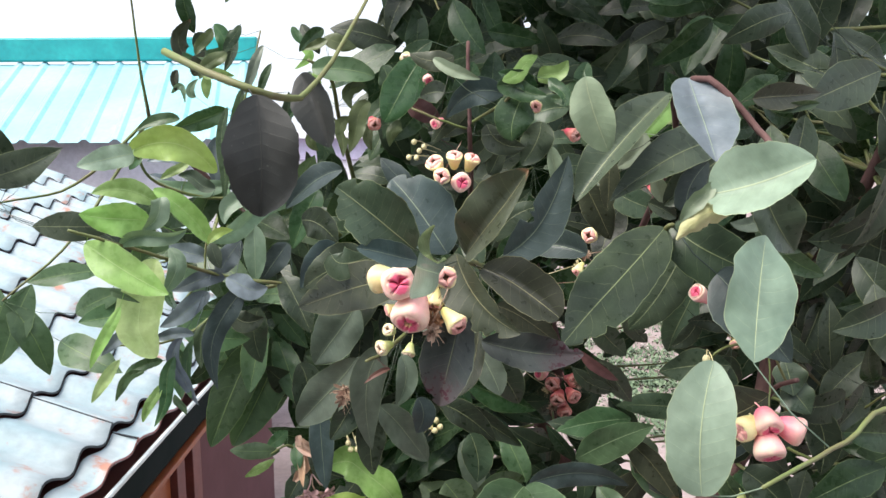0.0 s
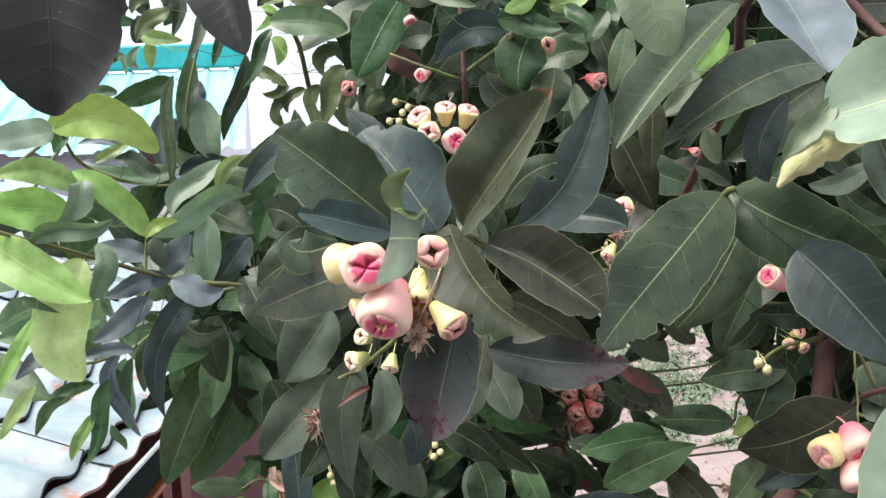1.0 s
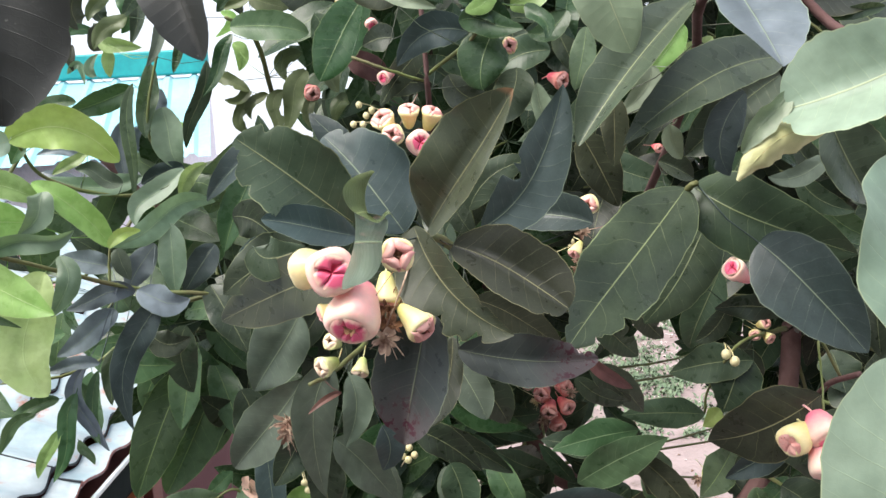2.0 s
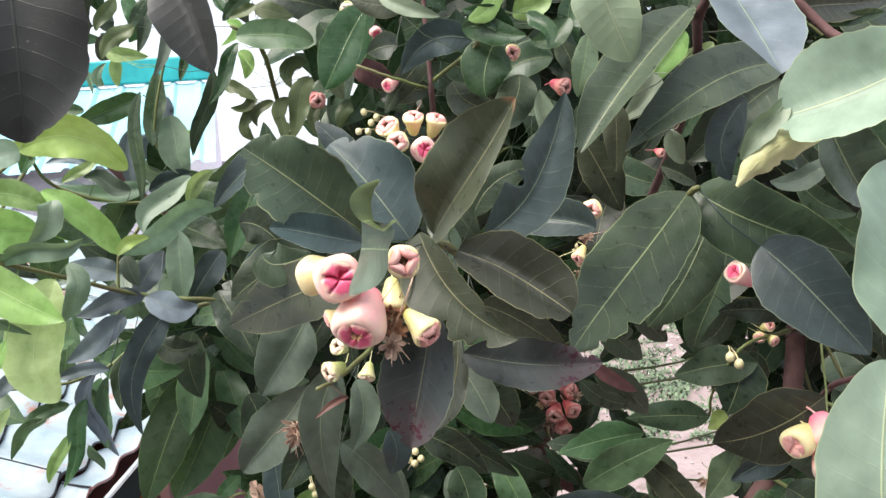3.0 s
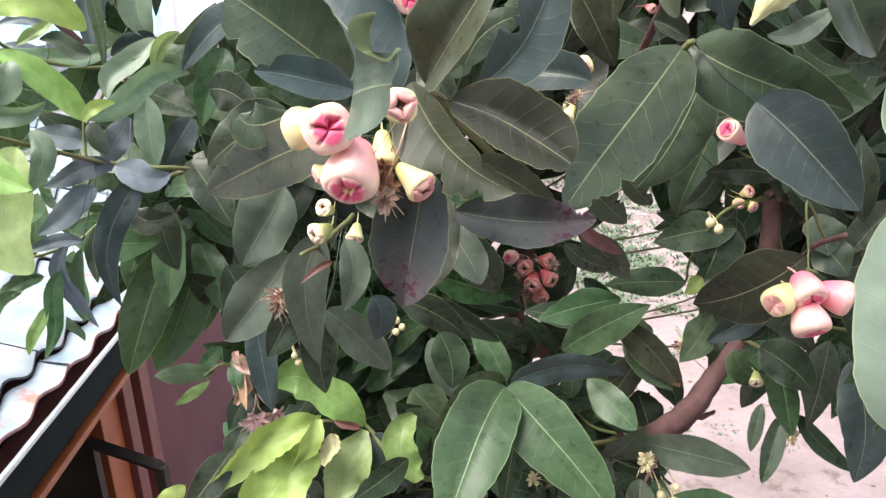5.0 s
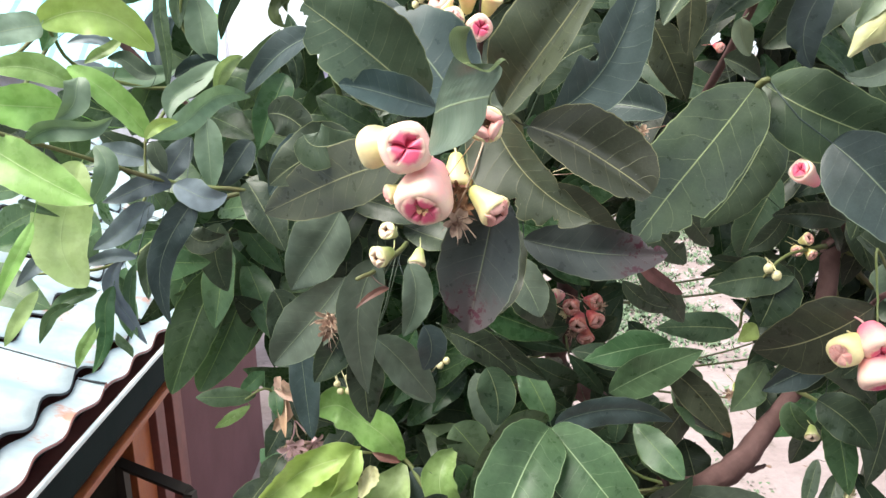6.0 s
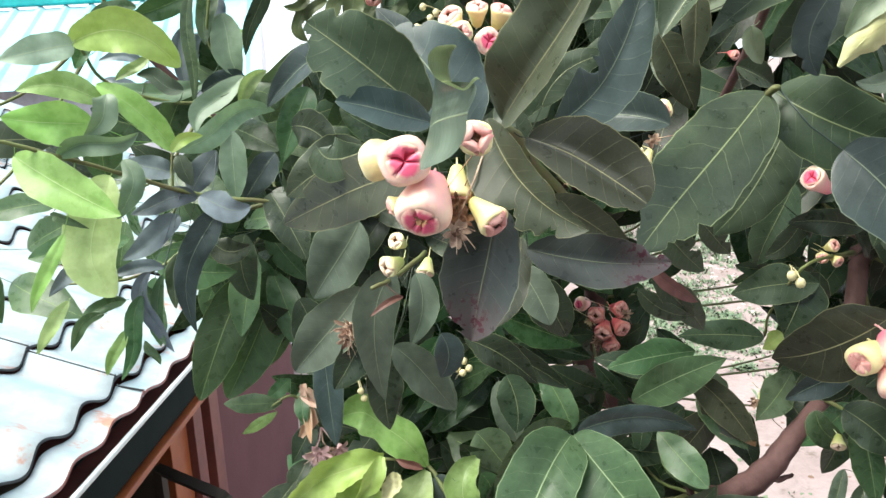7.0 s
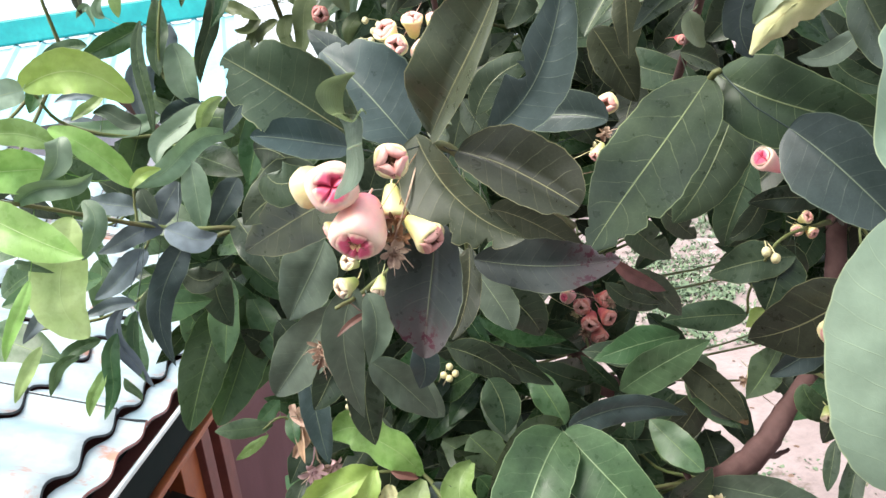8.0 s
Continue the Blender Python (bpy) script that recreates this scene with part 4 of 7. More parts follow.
def bud(centre, size):
    """A round flower bud on a thin stalk."""
    centre = Vector(centre)
    bm = bmesh.new()
    bmesh.ops.create_icosphere(bm, subdivisions=2, radius=size / 2, matrix=Matrix.Diagonal((1, 1, 1.12, 1)))
    for v in bm.verts:
        v.co *= 1 + 0.05 * math.sin(4 * math.atan2(v.co.y, v.co.x))
    node = min(twig_points, key=lambda p: (p - centre).length) - centre
    node = node.normalized() * min(0.03, node.length) + Vector((0, 0.04, 0))
    tube(bm, [Vector((0, 0, size * 0.3)), node * 0.4 + Vector((0, 0, size * 0.4)), node], [size * 0.08] * 3, 5)
    ob = part("flower_bud", bm, cream_petal, tree, "round cream flower bud")
    ob.matrix_parent_inverse = HOME
    ob.location = centre
    return ob


def spent_flower(centre, size, material=None):
    """A withered blossom: a small cup, shrivelled bent sepals round it and loose stamen threads."""
    leaf_count[0] += 1
    rnd, centre = random.Random(leaf_count[0]), Vector(centre)
    bm = bmesh.new()
    ahead = Vector((rnd.uniform(-0.5, 0.5), -1, rnd.uniform(-0.6, 0.3))).normalized()
    a = ahead.orthogonal().normalized()
    c = ahead.cross(a)
    tube(bm, [ahead * -0.35 * size, ahead * -0.12 * size, ahead * 0.02 * size], [size * 0.06, size * 0.17, size * 0.20], 8)
    for k in range(8):
        turn = 0.785 * k + rnd.uniform(-0.3, 0.3)
        out_ = math.cos(turn) * a + math.sin(turn) * c
        side, long, broad = ahead.cross(out_), size * rnd.uniform(0.26, 0.48), size * rnd.uniform(0.09, 0.17)
        bend, roll, rows_ = rnd.uniform(-0.2, 1.3), rnd.uniform(-0.7, 0.7), []
        for i in range(5):
            u = i / 4
            way = out_ * (0.16 * size + long * math.sin(u * (0.9 + 0.5 * bend))) + ahead * (long * (0.55 * u - bend * u * u * 0.5))
            h = broad * (0.55 + 0.9 * u * (1 - u) * 2 - 0.45 * u)
            rows_.append([bm.verts.new(way + side * v * h + (ahead * (0.5 * v * v + roll * v * u) + out_ * rnd.uniform(-0.15, 0.15)) * h) for v in (-1, 0, 1)])
        for i in range(4):
            for j in range(2):
                bm.faces.new((rows_[i][j], rows_[i][j + 1], rows_[i + 1][j + 1], rows_[i + 1][j]))
    for _ in range(9):
        d = (ahead * rnd.uniform(0.2, 1) + a * rnd.uniform(-0.9, 0.9) + c * rnd.uniform(-0.9, 0.9)).normalized()
        far = size * rnd.uniform(0.35, 0.85)
        tube(bm, [Vector(), d * far * 0.6, d * far + Vector((0, 0, -0.2 * far))], [size * 0.014, size * 0.011, size * 0.008], 4)
    node = min(twig_points, key=lambda p: (p - centre).length) - centre
    if node.length > 0.10:
        node = node.normalized() * 0.10
    tube(bm, [ahead * -0.3 * size, node * 0.5, node], [size * 0.03] * 3, 5)
    ob = part("spent_flower", bm, material or dry_flower, tree, {cream_petal: "cream blossom", pink_petal: "faded pink blossom"}.get(material, "withered brown blossom"))
    ob.matrix_parent_inverse = HOME
    ob.location = centre
    return ob


# ---- the fruiting spray and its whorl of old leaves ----
twig_centre = twig([(0.234, 1.467, 2.859, 0.0070), (0.077, 0.938, 3.046, 0.0050), (0.029, 0.674, 3.112, 0.0040), (0.008, 0.655, 3.120, 0.0025)])
blade(twig_centre, (0.017, 0.655, 3.126), (0.048, 0.609, 3.176), (0.083, 0.578, 3.232), 0.0384, 0.0120, leaf_olive, peak=0.52, form=1.1)
blade(twig_centre, (-0.043, 0.657, 3.133), (-0.085, 0.644, 3.171), (-0.130, 0.642, 3.207), 0.0351, 0.0360, leaf_mature, peak=0.55, form=0.95, bites=((1, 0.93, 0.05, 0.5), (-1, 0.86, 0.03, 0.25), (1, 0.74, 0.025, 0.2)))
blade(twig_centre, (-0.004, 0.755, 3.112), (-0.036, 0.767, 3.160), (-0.077, 0.791, 3.207), 0.0376, 0.0451, leaf_slate, peak=0.55, form=1.1, bites=((-1, 0.9, 0.04, 0.3),))
blade(twig_centre, (-0.051, 0.850, 3.181), (-0.073, 0.852, 3.207), (-0.097, 0.860, 3.232), 0.0154, 0.0154, leaf_slate)
blade(twig_centre, (-0.037, 0.580, 3.132), (-0.069, 0.561, 3.143), (-0.099, 0.550, 3.151), 0.0118, 0.0158, leaf_slate, peak=0.5, form=1.1, bites=((-1, 0.86, 0.06, 0.55),))
blade(twig_centre, (-0.061, 0.800, 3.069), (-0.140, 0.895, 3.040), (-0.235, 1.020, 2.991), 0.0350, 0.0369, leaf_olive, peak=0.5, form=1.05)
blade(twig_centre, (-0.166, 1.140, 2.960), (-0.206, 1.171, 2.898), (-0.256, 1.220, 2.827), 0.0387, 0.0471, leaf_dull, peak=0.45, form=1.15)
blade(twig_centre, (0.011, 0.667, 3.056), (-0.002, 0.655, 3.001), (-0.015, 0.655, 2.944), 0.0266, 0.0379, leaf_spoilt, peak=0.48, form=1.15, bites=((-1, 0.9, 0.03, 0.3),))
blade(twig_centre, (0.035, 0.735, 3.013), (0.027, 0.722, 2.971), (0.008, 0.717, 2.935), 0.0126, 0.0178, leaf_olive)
blade(twig_centre, (0.005, 0.655, 3.128), (0.032, 0.625, 3.076), (0.076, 0.600, 3.046), 0.0152, 0.0358, leaf_olive, ridge=0.3, peak=0.42, form=1.15, bites=((-1, 0.56, 0.05, 0.4), (-1, 0.8, 0.04, 0.4), (-1, 0.70, 0.02, 0.15), (1, 0.72, 0.03, 0.25)))
blade(twig_centre, (0.036, 0.644, 3.112), (0.080, 0.620, 3.092), (0.120, 0.607, 3.063), 0.0328, 0.0204, leaf_olive, peak=0.58, form=0.85, bites=((-1, 0.9, 0.05, 0.15),))
blade(twig_centre, (0.064, 0.696, 3.118), (0.114, 0.706, 3.163), (0.143, 0.710, 3.239), 0.0238, 0.0288, leaf_slate, peak=0.46, form=1.2, bites=((1, 0.42, 0.05, 0.6), (1, 0.52, 0.03, 0.3)))
blade(twig_centre, (0.144, 0.820, 3.183), (0.142, 0.817, 3.217), (0.138, 0.820, 3.247), 0.0091, 0.0148, leaf_sage, peak=0.5, wave=1.6)
blade(twig_centre, (0.057, 0.740, 3.131), (0.081, 0.741, 3.162), (0.121, 0.750, 3.174), 0.0156, 0.0156, leaf_mature)
blade(twig_centre, (0.180, 0.774, 3.107), (0.139, 0.790, 3.117), (0.095, 0.816, 3.114), 0.0168, 0.0246, leaf_slate)
blade(twig_centre, (0.038, 0.701, 3.010), (0.098, 0.698, 2.996), (0.167, 0.708, 2.990), 0.0253, 0.0213, leaf_spoilt, peak=0.5, form=1.1, bites=((1, 0.88, 0.05, 0.4),))
blade(twig_centre, (0.060, 0.769, 3.040), (0.103, 0.776, 3.017), (0.149, 0.794, 2.979), 0.0190, 0.0190, leaf_olive)
blade(twig_centre, (0.041, 0.847, 2.958), (0.059, 0.831, 2.926), (0.070, 0.823, 2.898), 0.0206, 0.0194, leaf_dull)
blade(twig_centre, (-0.015, 1.200, 2.752), (0.037, 1.203, 2.723), (0.090, 1.220, 2.669), 0.0265, 0.0247, leaf_mature)
blade(twig_centre, (0.031, 0.700, 3.121), (0.024, 0.718, 3.125), (0.026, 0.740, 3.148), 0.0112, 0.0112, leaf_mature)
blade(twig_centre, (-0.174, 0.900, 3.089), (-0.156, 0.897, 3.076), (-0.118, 0.900, 3.087), 0.0253, 0.0253, leaf_mature)
blade(twig_centre, (-0.125, 0.950, 3.074), (-0.173, 0.954, 3.062), (-0.226, 0.970, 3.027), 0.0337, 0.0337, leaf_mature)
# one curled leaf over the fruit: light on its rim painted by paler colour
turned_leaf(twig_centre, [((-0.0190, 0.4900, 3.1820), (-0.0170, 0.4880, 3.1810)), ((-0.0280, 0.4450, 3.1800), (-0.0200, 0.4700, 3.1770)), ((-0.0320, 0.4250, 3.1740), (-0.0220, 0.4550, 3.1700)), ((-0.0290, 0.4250, 3.1650), (-0.0210, 0.4400, 3.1630)), ((-0.0210, 0.4200, 3.1600), (-0.0180, 0.4300, 3.1600)), ((-0.0140, 0.4100, 3.1580), (-0.0140, 0.4150, 3.1590)), ((-0.0080, 0.4000, 3.1630), (-0.0090, 0.4080, 3.1640)), ((-0.0060, 0.4000, 3.1610), (-0.0060, 0.4020, 3.1620))], leaf_backlit)
turned_leaf(twig_centre, [((-0.0290, 0.4450, 3.1660), (-0.0210, 0.4300, 3.1620)), ((-0.0330, 0.5200, 3.1510), (-0.0100, 0.4050, 3.1610)), ((-0.0360, 0.5550, 3.1390), (-0.0090, 0.4050, 3.1560)), ((-0.0380, 0.5650, 3.1290), (-0.0130, 0.4250, 3.1460)), ((-0.0410, 0.5450, 3.1180), (-0.0150, 0.4350, 3.1330)), ((-0.0430, 0.5100, 3.1130), (-0.0230, 0.4550, 3.1210)), ((-0.0420, 0.4900, 3.1100), (-0.0390, 0.4850, 3.1110))], leaf_dull, 0.03)
# ---- the pair of broad leaves beside it ----
twig_right = twig([(0.350, 1.466, 2.855, 0.0080), (0.322, 1.089, 3.044, 0.0050), (0.318, 0.898, 3.124, 0.0040), (0.329, 0.899, 3.130, 0.0030)])
blade(twig_right, (0.316, 0.898, 3.126), (0.222, 0.815, 3.053), (0.140, 0.758, 2.988), 0.0444, 0.0468, leaf_fern, peak=0.47, form=1.05, bites=((1, 0.72, 0.02, 0.18), (1, 0.86, 0.03, 0.25), (-1, 0.9, 0.03, 0.2)))
blade(twig_right, (0.331, 0.914, 3.126), (0.387, 0.861, 3.087), (0.478, 0.827, 3.048), 0.0407, 0.0468, leaf_fern, peak=0.45, form=1.05)
blade(twig_right, (0.366, 0.962, 3.087), (0.329, 0.942, 3.026), (0.276, 0.937, 2.962), 0.0373, 0.0373, leaf_fern, peak=0.48, bites=((-1, 0.8, 0.04, 0.3),))
blade(twig_right, (0.378, 0.847, 3.066), (0.412, 0.803, 3.021), (0.458, 0.774, 2.957), 0.0384, 0.0454, leaf_slate, peak=0.45)
blade(twig_right, (0.482, 1.000, 2.949), (0.432, 0.995, 2.961), (0.386, 1.000, 2.961), 0.0188, 0.0173, leaf_mature)
blade(twig_right, (0.407, 1.034, 3.003), (0.386, 1.045, 2.945), (0.376, 1.068, 2.891), 0.0258, 0.0273, leaf_mature, bites=((1, 0.8, 0.05, 0.35),))
blade(twig_right, (0.404, 1.000, 2.962), (0.391, 1.012, 2.930), (0.371, 1.030, 2.909), 0.0147, 0.0147, leaf_mature)
blade(twig_right, (0.240, 1.030, 2.955), (0.269, 1.045, 2.918), (0.307, 1.070, 2.881), 0.0228, 0.0212, leaf_mature, bites=((1, 0.6, 0.06, 0.5),))
blade(twig_right, (0.294, 1.050, 2.956), (0.317, 1.057, 2.930), (0.339, 1.070, 2.908), 0.0169, 0.0169, leaf_mature, bites=((1, 0.7, 0.06, 0.4),))
blade(twig_right, (0.314, 0.990, 3.154), (0.336, 0.992, 3.144), (0.360, 1.000, 3.130), 0.0182, 0.0126, leaf_mature)
blade(twig_right, (0.523, 0.980, 3.082), (0.555, 0.985, 3.055), (0.608, 1.000, 3.033), 0.0177, 0.0177, leaf_mid)
blade(twig_right, (0.203, 0.950, 2.926), (0.237, 0.960, 2.893), (0.274, 0.980, 2.866), 0.0084, 0.0098, leaf_brown)
blade(twig_right, (0.206, 1.020, 2.876), (0.242, 1.030, 2.843), (0.281, 1.050, 2.829), 0.0136, 0.0136, leaf_mature)
# ---- the spray above, with the large leaves ----
twig_topright = twig([(0.363, 1.288, 3.026, 0.0070), (0.327, 0.914, 3.240, 0.0050), (0.287, 0.763, 3.310, 0.0050), (0.299, 0.674, 3.326, 0.0040), (0.344, 0.636, 3.269, 0.0040), (0.343, 0.560, 3.235, 0.0030)], woody=True)
blade(twig_topright, (0.283, 0.784, 3.315), (0.205, 0.723, 3.248), (0.150, 0.683, 3.186), 0.0141, 0.0331, leaf_mature, peak=0.5, form=1.1)
blade(twig_topright, (0.190, 0.860, 3.193), (0.210, 0.860, 3.155), (0.231, 0.870, 3.113), 0.0230, 0.0218, leaf_olive)
blade(twig_topright, (0.217, 0.824, 3.229), (0.217, 0.824, 3.195), (0.216, 0.830, 3.160), 0.0150, 0.0139, leaf_olive)
blade(twig_topright, (0.374, 0.792, 3.258), (0.279, 0.740, 3.236), (0.194, 0.709, 3.182), 0.0238, 0.0320, leaf_mature, peak=0.42, form=1.25)
blade(twig_topright, (0.284, 0.705, 3.330), (0.283, 0.640, 3.279), (0.282, 0.590, 3.233), 0.0381, 0.0292, leaf_sheen, peak=0.48, form=1.05)
blade(twig_topright, (0.134, 0.552, 3.323), (0.144, 0.548, 3.284), (0.159, 0.552, 3.249), 0.0173, 0.0233, leaf_sage, peak=0.5, form=1.05)
blade(twig_topright, (0.407, 0.860, 3.244), (0.346, 0.843, 3.207), (0.297, 0.840, 3.165), 0.0355, 0.0296, leaf_mature, peak=0.5)
blade(twig_topright, (0.343, 0.800, 3.226), (0.314, 0.791, 3.182), (0.324, 0.790, 3.144), 0.0190, 0.0178, leaf_slate, bites=((-1, 0.75, 0.06, 0.4),))
blade(twig_topright, (0.386, 0.716, 3.192), (0.404, 0.717, 3.154), (0.434, 0.728, 3.115), 0.0357, 0.0255, leaf_mature)
blade(twig_topright, (0.220, 0.950, 3.316), (0.211, 0.941, 3.277), (0.202, 0.940, 3.244), 0.0156, 0.0143, leaf_mid)
blade(twig_topright, (0.343, 0.970, 3.314), (0.313, 0.950, 3.283), (0.279, 0.940, 3.248), 0.0158, 0.0105, leaf_young)
blade(twig_topright, (0.280, 0.900, 3.264), (0.270, 0.897, 3.237), (0.242, 0.900, 3.213), 0.0163, 0.0125, leaf_sage)
blade(twig_topright, (0.388, 1.000, 3.302), (0.355, 0.996, 3.286), (0.315, 1.000, 3.275), 0.0111, 0.0097, leaf_young, wave=2)
blade(twig_topright, (0.388, 0.775, 3.307), (0.435, 0.792, 3.311), (0.497, 0.821, 3.316), 0.0164, 0.0186, leaf_olive)
blade(twig_topright, (0.485, 0.800, 3.302), (0.449, 0.797, 3.297), (0.423, 0.800, 3.291), 0.0077, 0.0055, leaf_mid)
blade(twig_topright, (0.316, 0.950, 3.198), (0.321, 0.957, 3.178), (0.337, 0.970, 3.155), 0.0135, 0.0121, leaf_sage)
blade(twig_topright, (0.486, 0.900, 3.156), (0.446, 0.896, 3.132), (0.412, 0.900, 3.133), 0.0128, 0.0128, leaf_dull)
blade(twig_topright, (0.472, 0.950, 3.128), (0.498, 0.946, 3.097), (0.542, 0.950, 3.081), 0.0149, 0.0149, leaf_mature)
blade(twig_topright, (0.347, 0.500, 3.241), (0.306, 0.526, 3.218), (0.266, 0.556, 3.204), 0.0244, 0.0413, leaf_pale, peak=0.62, form=0.8, wave=0.6, bites=((1, 0.95, 0.03, 0.3),))
curled_leaf(twig_topright, [(0.300, 0.560, 3.192, 0.0050, 0), (0.278, 0.552, 3.190, 0.0115, 10), (0.260, 0.547, 3.185, 0.0135, -6), (0.248, 0.547, 3.176, 0.0112, 6), (0.239, 0.549, 3.166, 0.0062, -6), (0.232, 0.552, 3.157, 0.0012, 0)], leaf_dry, -.7, .16)
curled_leaf(twig_topright, [(0.272, 0.556, 3.218, 0.0030, 0), (0.261, 0.552, 3.206, 0.0072, 0), (0.250, 0.552, 3.196, 0.0088, 0), (0.241, 0.552, 3.186, 0.0062, 0), (0.236, 0.554, 3.176, 0.0012, 0)], leaf_sage, .5, .1)
# ---- leaves on the upper twigs ----
twig_midtop = twig([(0.053, 1.501, 3.106, 0.0060), (0.036, 1.066, 3.244, 0.0040), (0.033, 1.025, 3.305, 0.0034), (0.032, 1.039, 3.409, 0.0030)], woody=True)
twig_midtopl = twig([(0.030, 1.040, 3.271, 0.0020), (-0.023, 1.022, 3.289, 0.0020), (-0.058, 1.024, 3.304, 0.0020)])
twig_topmid = twig([(0.035, 1.051, 3.279, 0.0025), (0.088, 0.995, 3.313, 0.0025), (0.107, 0.979, 3.343, 0.0020), (0.129, 0.985, 3.382, 0.0020)])
blade(twig_midtop, (0.088, 1.014, 3.325), (0.039, 1.010, 3.327), (-0.002, 1.016, 3.289), 0.0235, 0.0208, leaf_slate, peak=0.45)
blade(twig_midtop, (-0.005, 1.070, 3.329), (-0.022, 1.078, 3.331), (-0.046, 1.090, 3.324), 0.0192, 0.0192, leaf_mature)
blade(twig_midtop, (0.037, 1.070, 3.317), (0.006, 1.080, 3.290), (-0.027, 1.100, 3.245), 0.0179, 0.0179, leaf_mature)
blade(twig_midtop, (0.052, 1.100, 3.309), (0.086, 1.107, 3.297), (0.114, 1.120, 3.285), 0.0199, 0.0214, leaf_mature)
blade(twig_midtop, (-0.034, 1.120, 3.265), (0.005, 1.121, 3.275), (0.044, 1.130, 3.270), 0.0186, 0.0186, leaf_mature)
blade(twig_midtop, (-0.071, 1.140, 3.314), (-0.041, 1.137, 3.301), (-0.010, 1.140, 3.281), 0.0188, 0.0188, leaf_brown)
blade(twig_midtop, (0.063, 1.050, 3.278), (0.084, 1.046, 3.249), (0.124, 1.050, 3.240), 0.0189, 0.0218, leaf_mature)
blade(twig_midtop, (0.151, 1.050, 3.282), (0.142, 1.046, 3.246), (0.120, 1.050, 3.211), 0.0262, 0.0262, leaf_mature)
blade(twig_midtop, (0.201, 1.080, 3.304), (0.156, 1.085, 3.299), (0.119, 1.100, 3.272), 0.0225, 0.0255, leaf_mature)
blade(twig_midtop, (-0.027, 1.150, 3.420), (-0.060, 1.147, 3.387), (-0.022, 1.150, 3.363), 0.0203, 0.0203, leaf_mature)
blade(twig_midtopl, (-0.041, 1.120, 3.393), (-0.077, 1.103, 3.336), (-0.107, 1.100, 3.282), 0.0317, 0.0332, leaf_deep, peak=0.5, form=1.1)
blade(twig_midtopl, (0.010, 1.050, 3.386), (-0.025, 1.046, 3.379), (-0.061, 1.050, 3.392), 0.0171, 0.0171, leaf_olive)
blade(twig_midtopl, (-0.115, 1.180, 3.382), (-0.104, 1.176, 3.350), (-0.115, 1.180, 3.311), 0.0177, 0.0177, leaf_deep)
blade(twig_topmid, (0.116, 0.998, 3.321), (0.100, 0.987, 3.285), (0.099, 0.984, 3.252), 0.0313, 0.0313, leaf_deep, peak=0.42, form=0.95)
blade(twig_topmid, (-0.022, 0.950, 3.375), (0.009, 0.936, 3.356), (0.047, 0.930, 3.343), 0.0089, 0.0102, leaf_sage)
blade(twig_topmid, (0.075, 0.990, 3.336), (0.108, 0.976, 3.330), (0.148, 0.970, 3.316), 0.0147, 0.0174, leaf_deep, wave=2)
blade(twig_topmid, (0.132, 0.980, 3.326), (0.109, 0.972, 3.346), (0.075, 0.970, 3.356), 0.0146, 0.0133, leaf_deep, wave=2)
blade(twig_topmid, (0.082, 0.970, 3.343), (0.112, 0.967, 3.361), (0.136, 0.970, 3.380), 0.0119, 0.0119, leaf_young, wave=2)
blade(twig_topmid, (0.135, 0.970, 3.347), (0.157, 0.962, 3.352), (0.180, 0.960, 3.370), 0.0132, 0.0158, leaf_young, wave=2)
blade(twig_topmid, (0.149, 0.950, 3.344), (0.166, 0.937, 3.326), (0.166, 0.930, 3.300), 0.0116, 0.0103, leaf_deep, wave=2.2)
blade(twig_topmid, (0.208, 1.000, 3.343), (0.186, 0.997, 3.320), (0.159, 1.000, 3.318), 0.0151, 0.0165, leaf_deep, wave=2)
blade(twig_topmid, (0.219, 1.020, 3.373), (0.209, 1.007, 3.337), (0.218, 1.000, 3.309), 0.0166, 0.0138, leaf_deep)
blade(twig_topmid, (0.203, 1.050, 3.329), (0.216, 1.047, 3.300), (0.224, 1.050, 3.272), 0.0159, 0.0159, leaf_mature)
blade(twig_topmid, (0.152, 1.100, 3.338), (0.155, 1.098, 3.319), (0.151, 1.100, 3.301), 0.0227, 0.0227, leaf_mature)
# ---- leaves below the fruit ----
twig_deadt = twig([(-0.076, 1.170, 2.902, 0.0040), (-0.106, 0.970, 2.919, 0.0030), (-0.128, 0.920, 2.920, 0.0025)])
blade(twig_deadt, (-0.158, 1.060, 2.884), (-0.213, 1.080, 2.815), (-0.273, 1.120, 2.744), 0.0345, 0.0392, leaf_dull, peak=0.5)
blade(twig_deadt, (-0.104, 0.950, 2.933), (-0.133, 0.956, 2.861), (-0.128, 0.980, 2.747), 0.0278, 0.0278, leaf_dull, peak=0.42, form=1.2)
blade(twig_deadt, (-0.063, 0.720, 2.987), (-0.058, 0.712, 2.957), (-0.071, 0.710, 2.922), 0.0155, 0.0124, leaf_dull, peak=0.45)
blade(twig_deadt, (-0.123, 1.080, 2.791), (-0.082, 1.093, 2.742), (-0.043, 1.120, 2.674), 0.0289, 0.0273, leaf_dull)
blade(twig_deadt, (-0.054, 1.050, 2.816), (-0.045, 1.052, 2.783), (-0.058, 1.060, 2.748), 0.0216, 0.0200, leaf_slate)
blade(twig_deadt, (-0.161, 1.100, 2.804), (-0.183, 1.076, 2.773), (-0.207, 1.060, 2.738), 0.0283, 0.0236, leaf_mature)
blade(twig_deadt, (-0.131, 1.100, 2.769), (-0.141, 1.094, 2.721), (-0.138, 1.100, 2.658), 0.0274, 0.0274, leaf_mature)
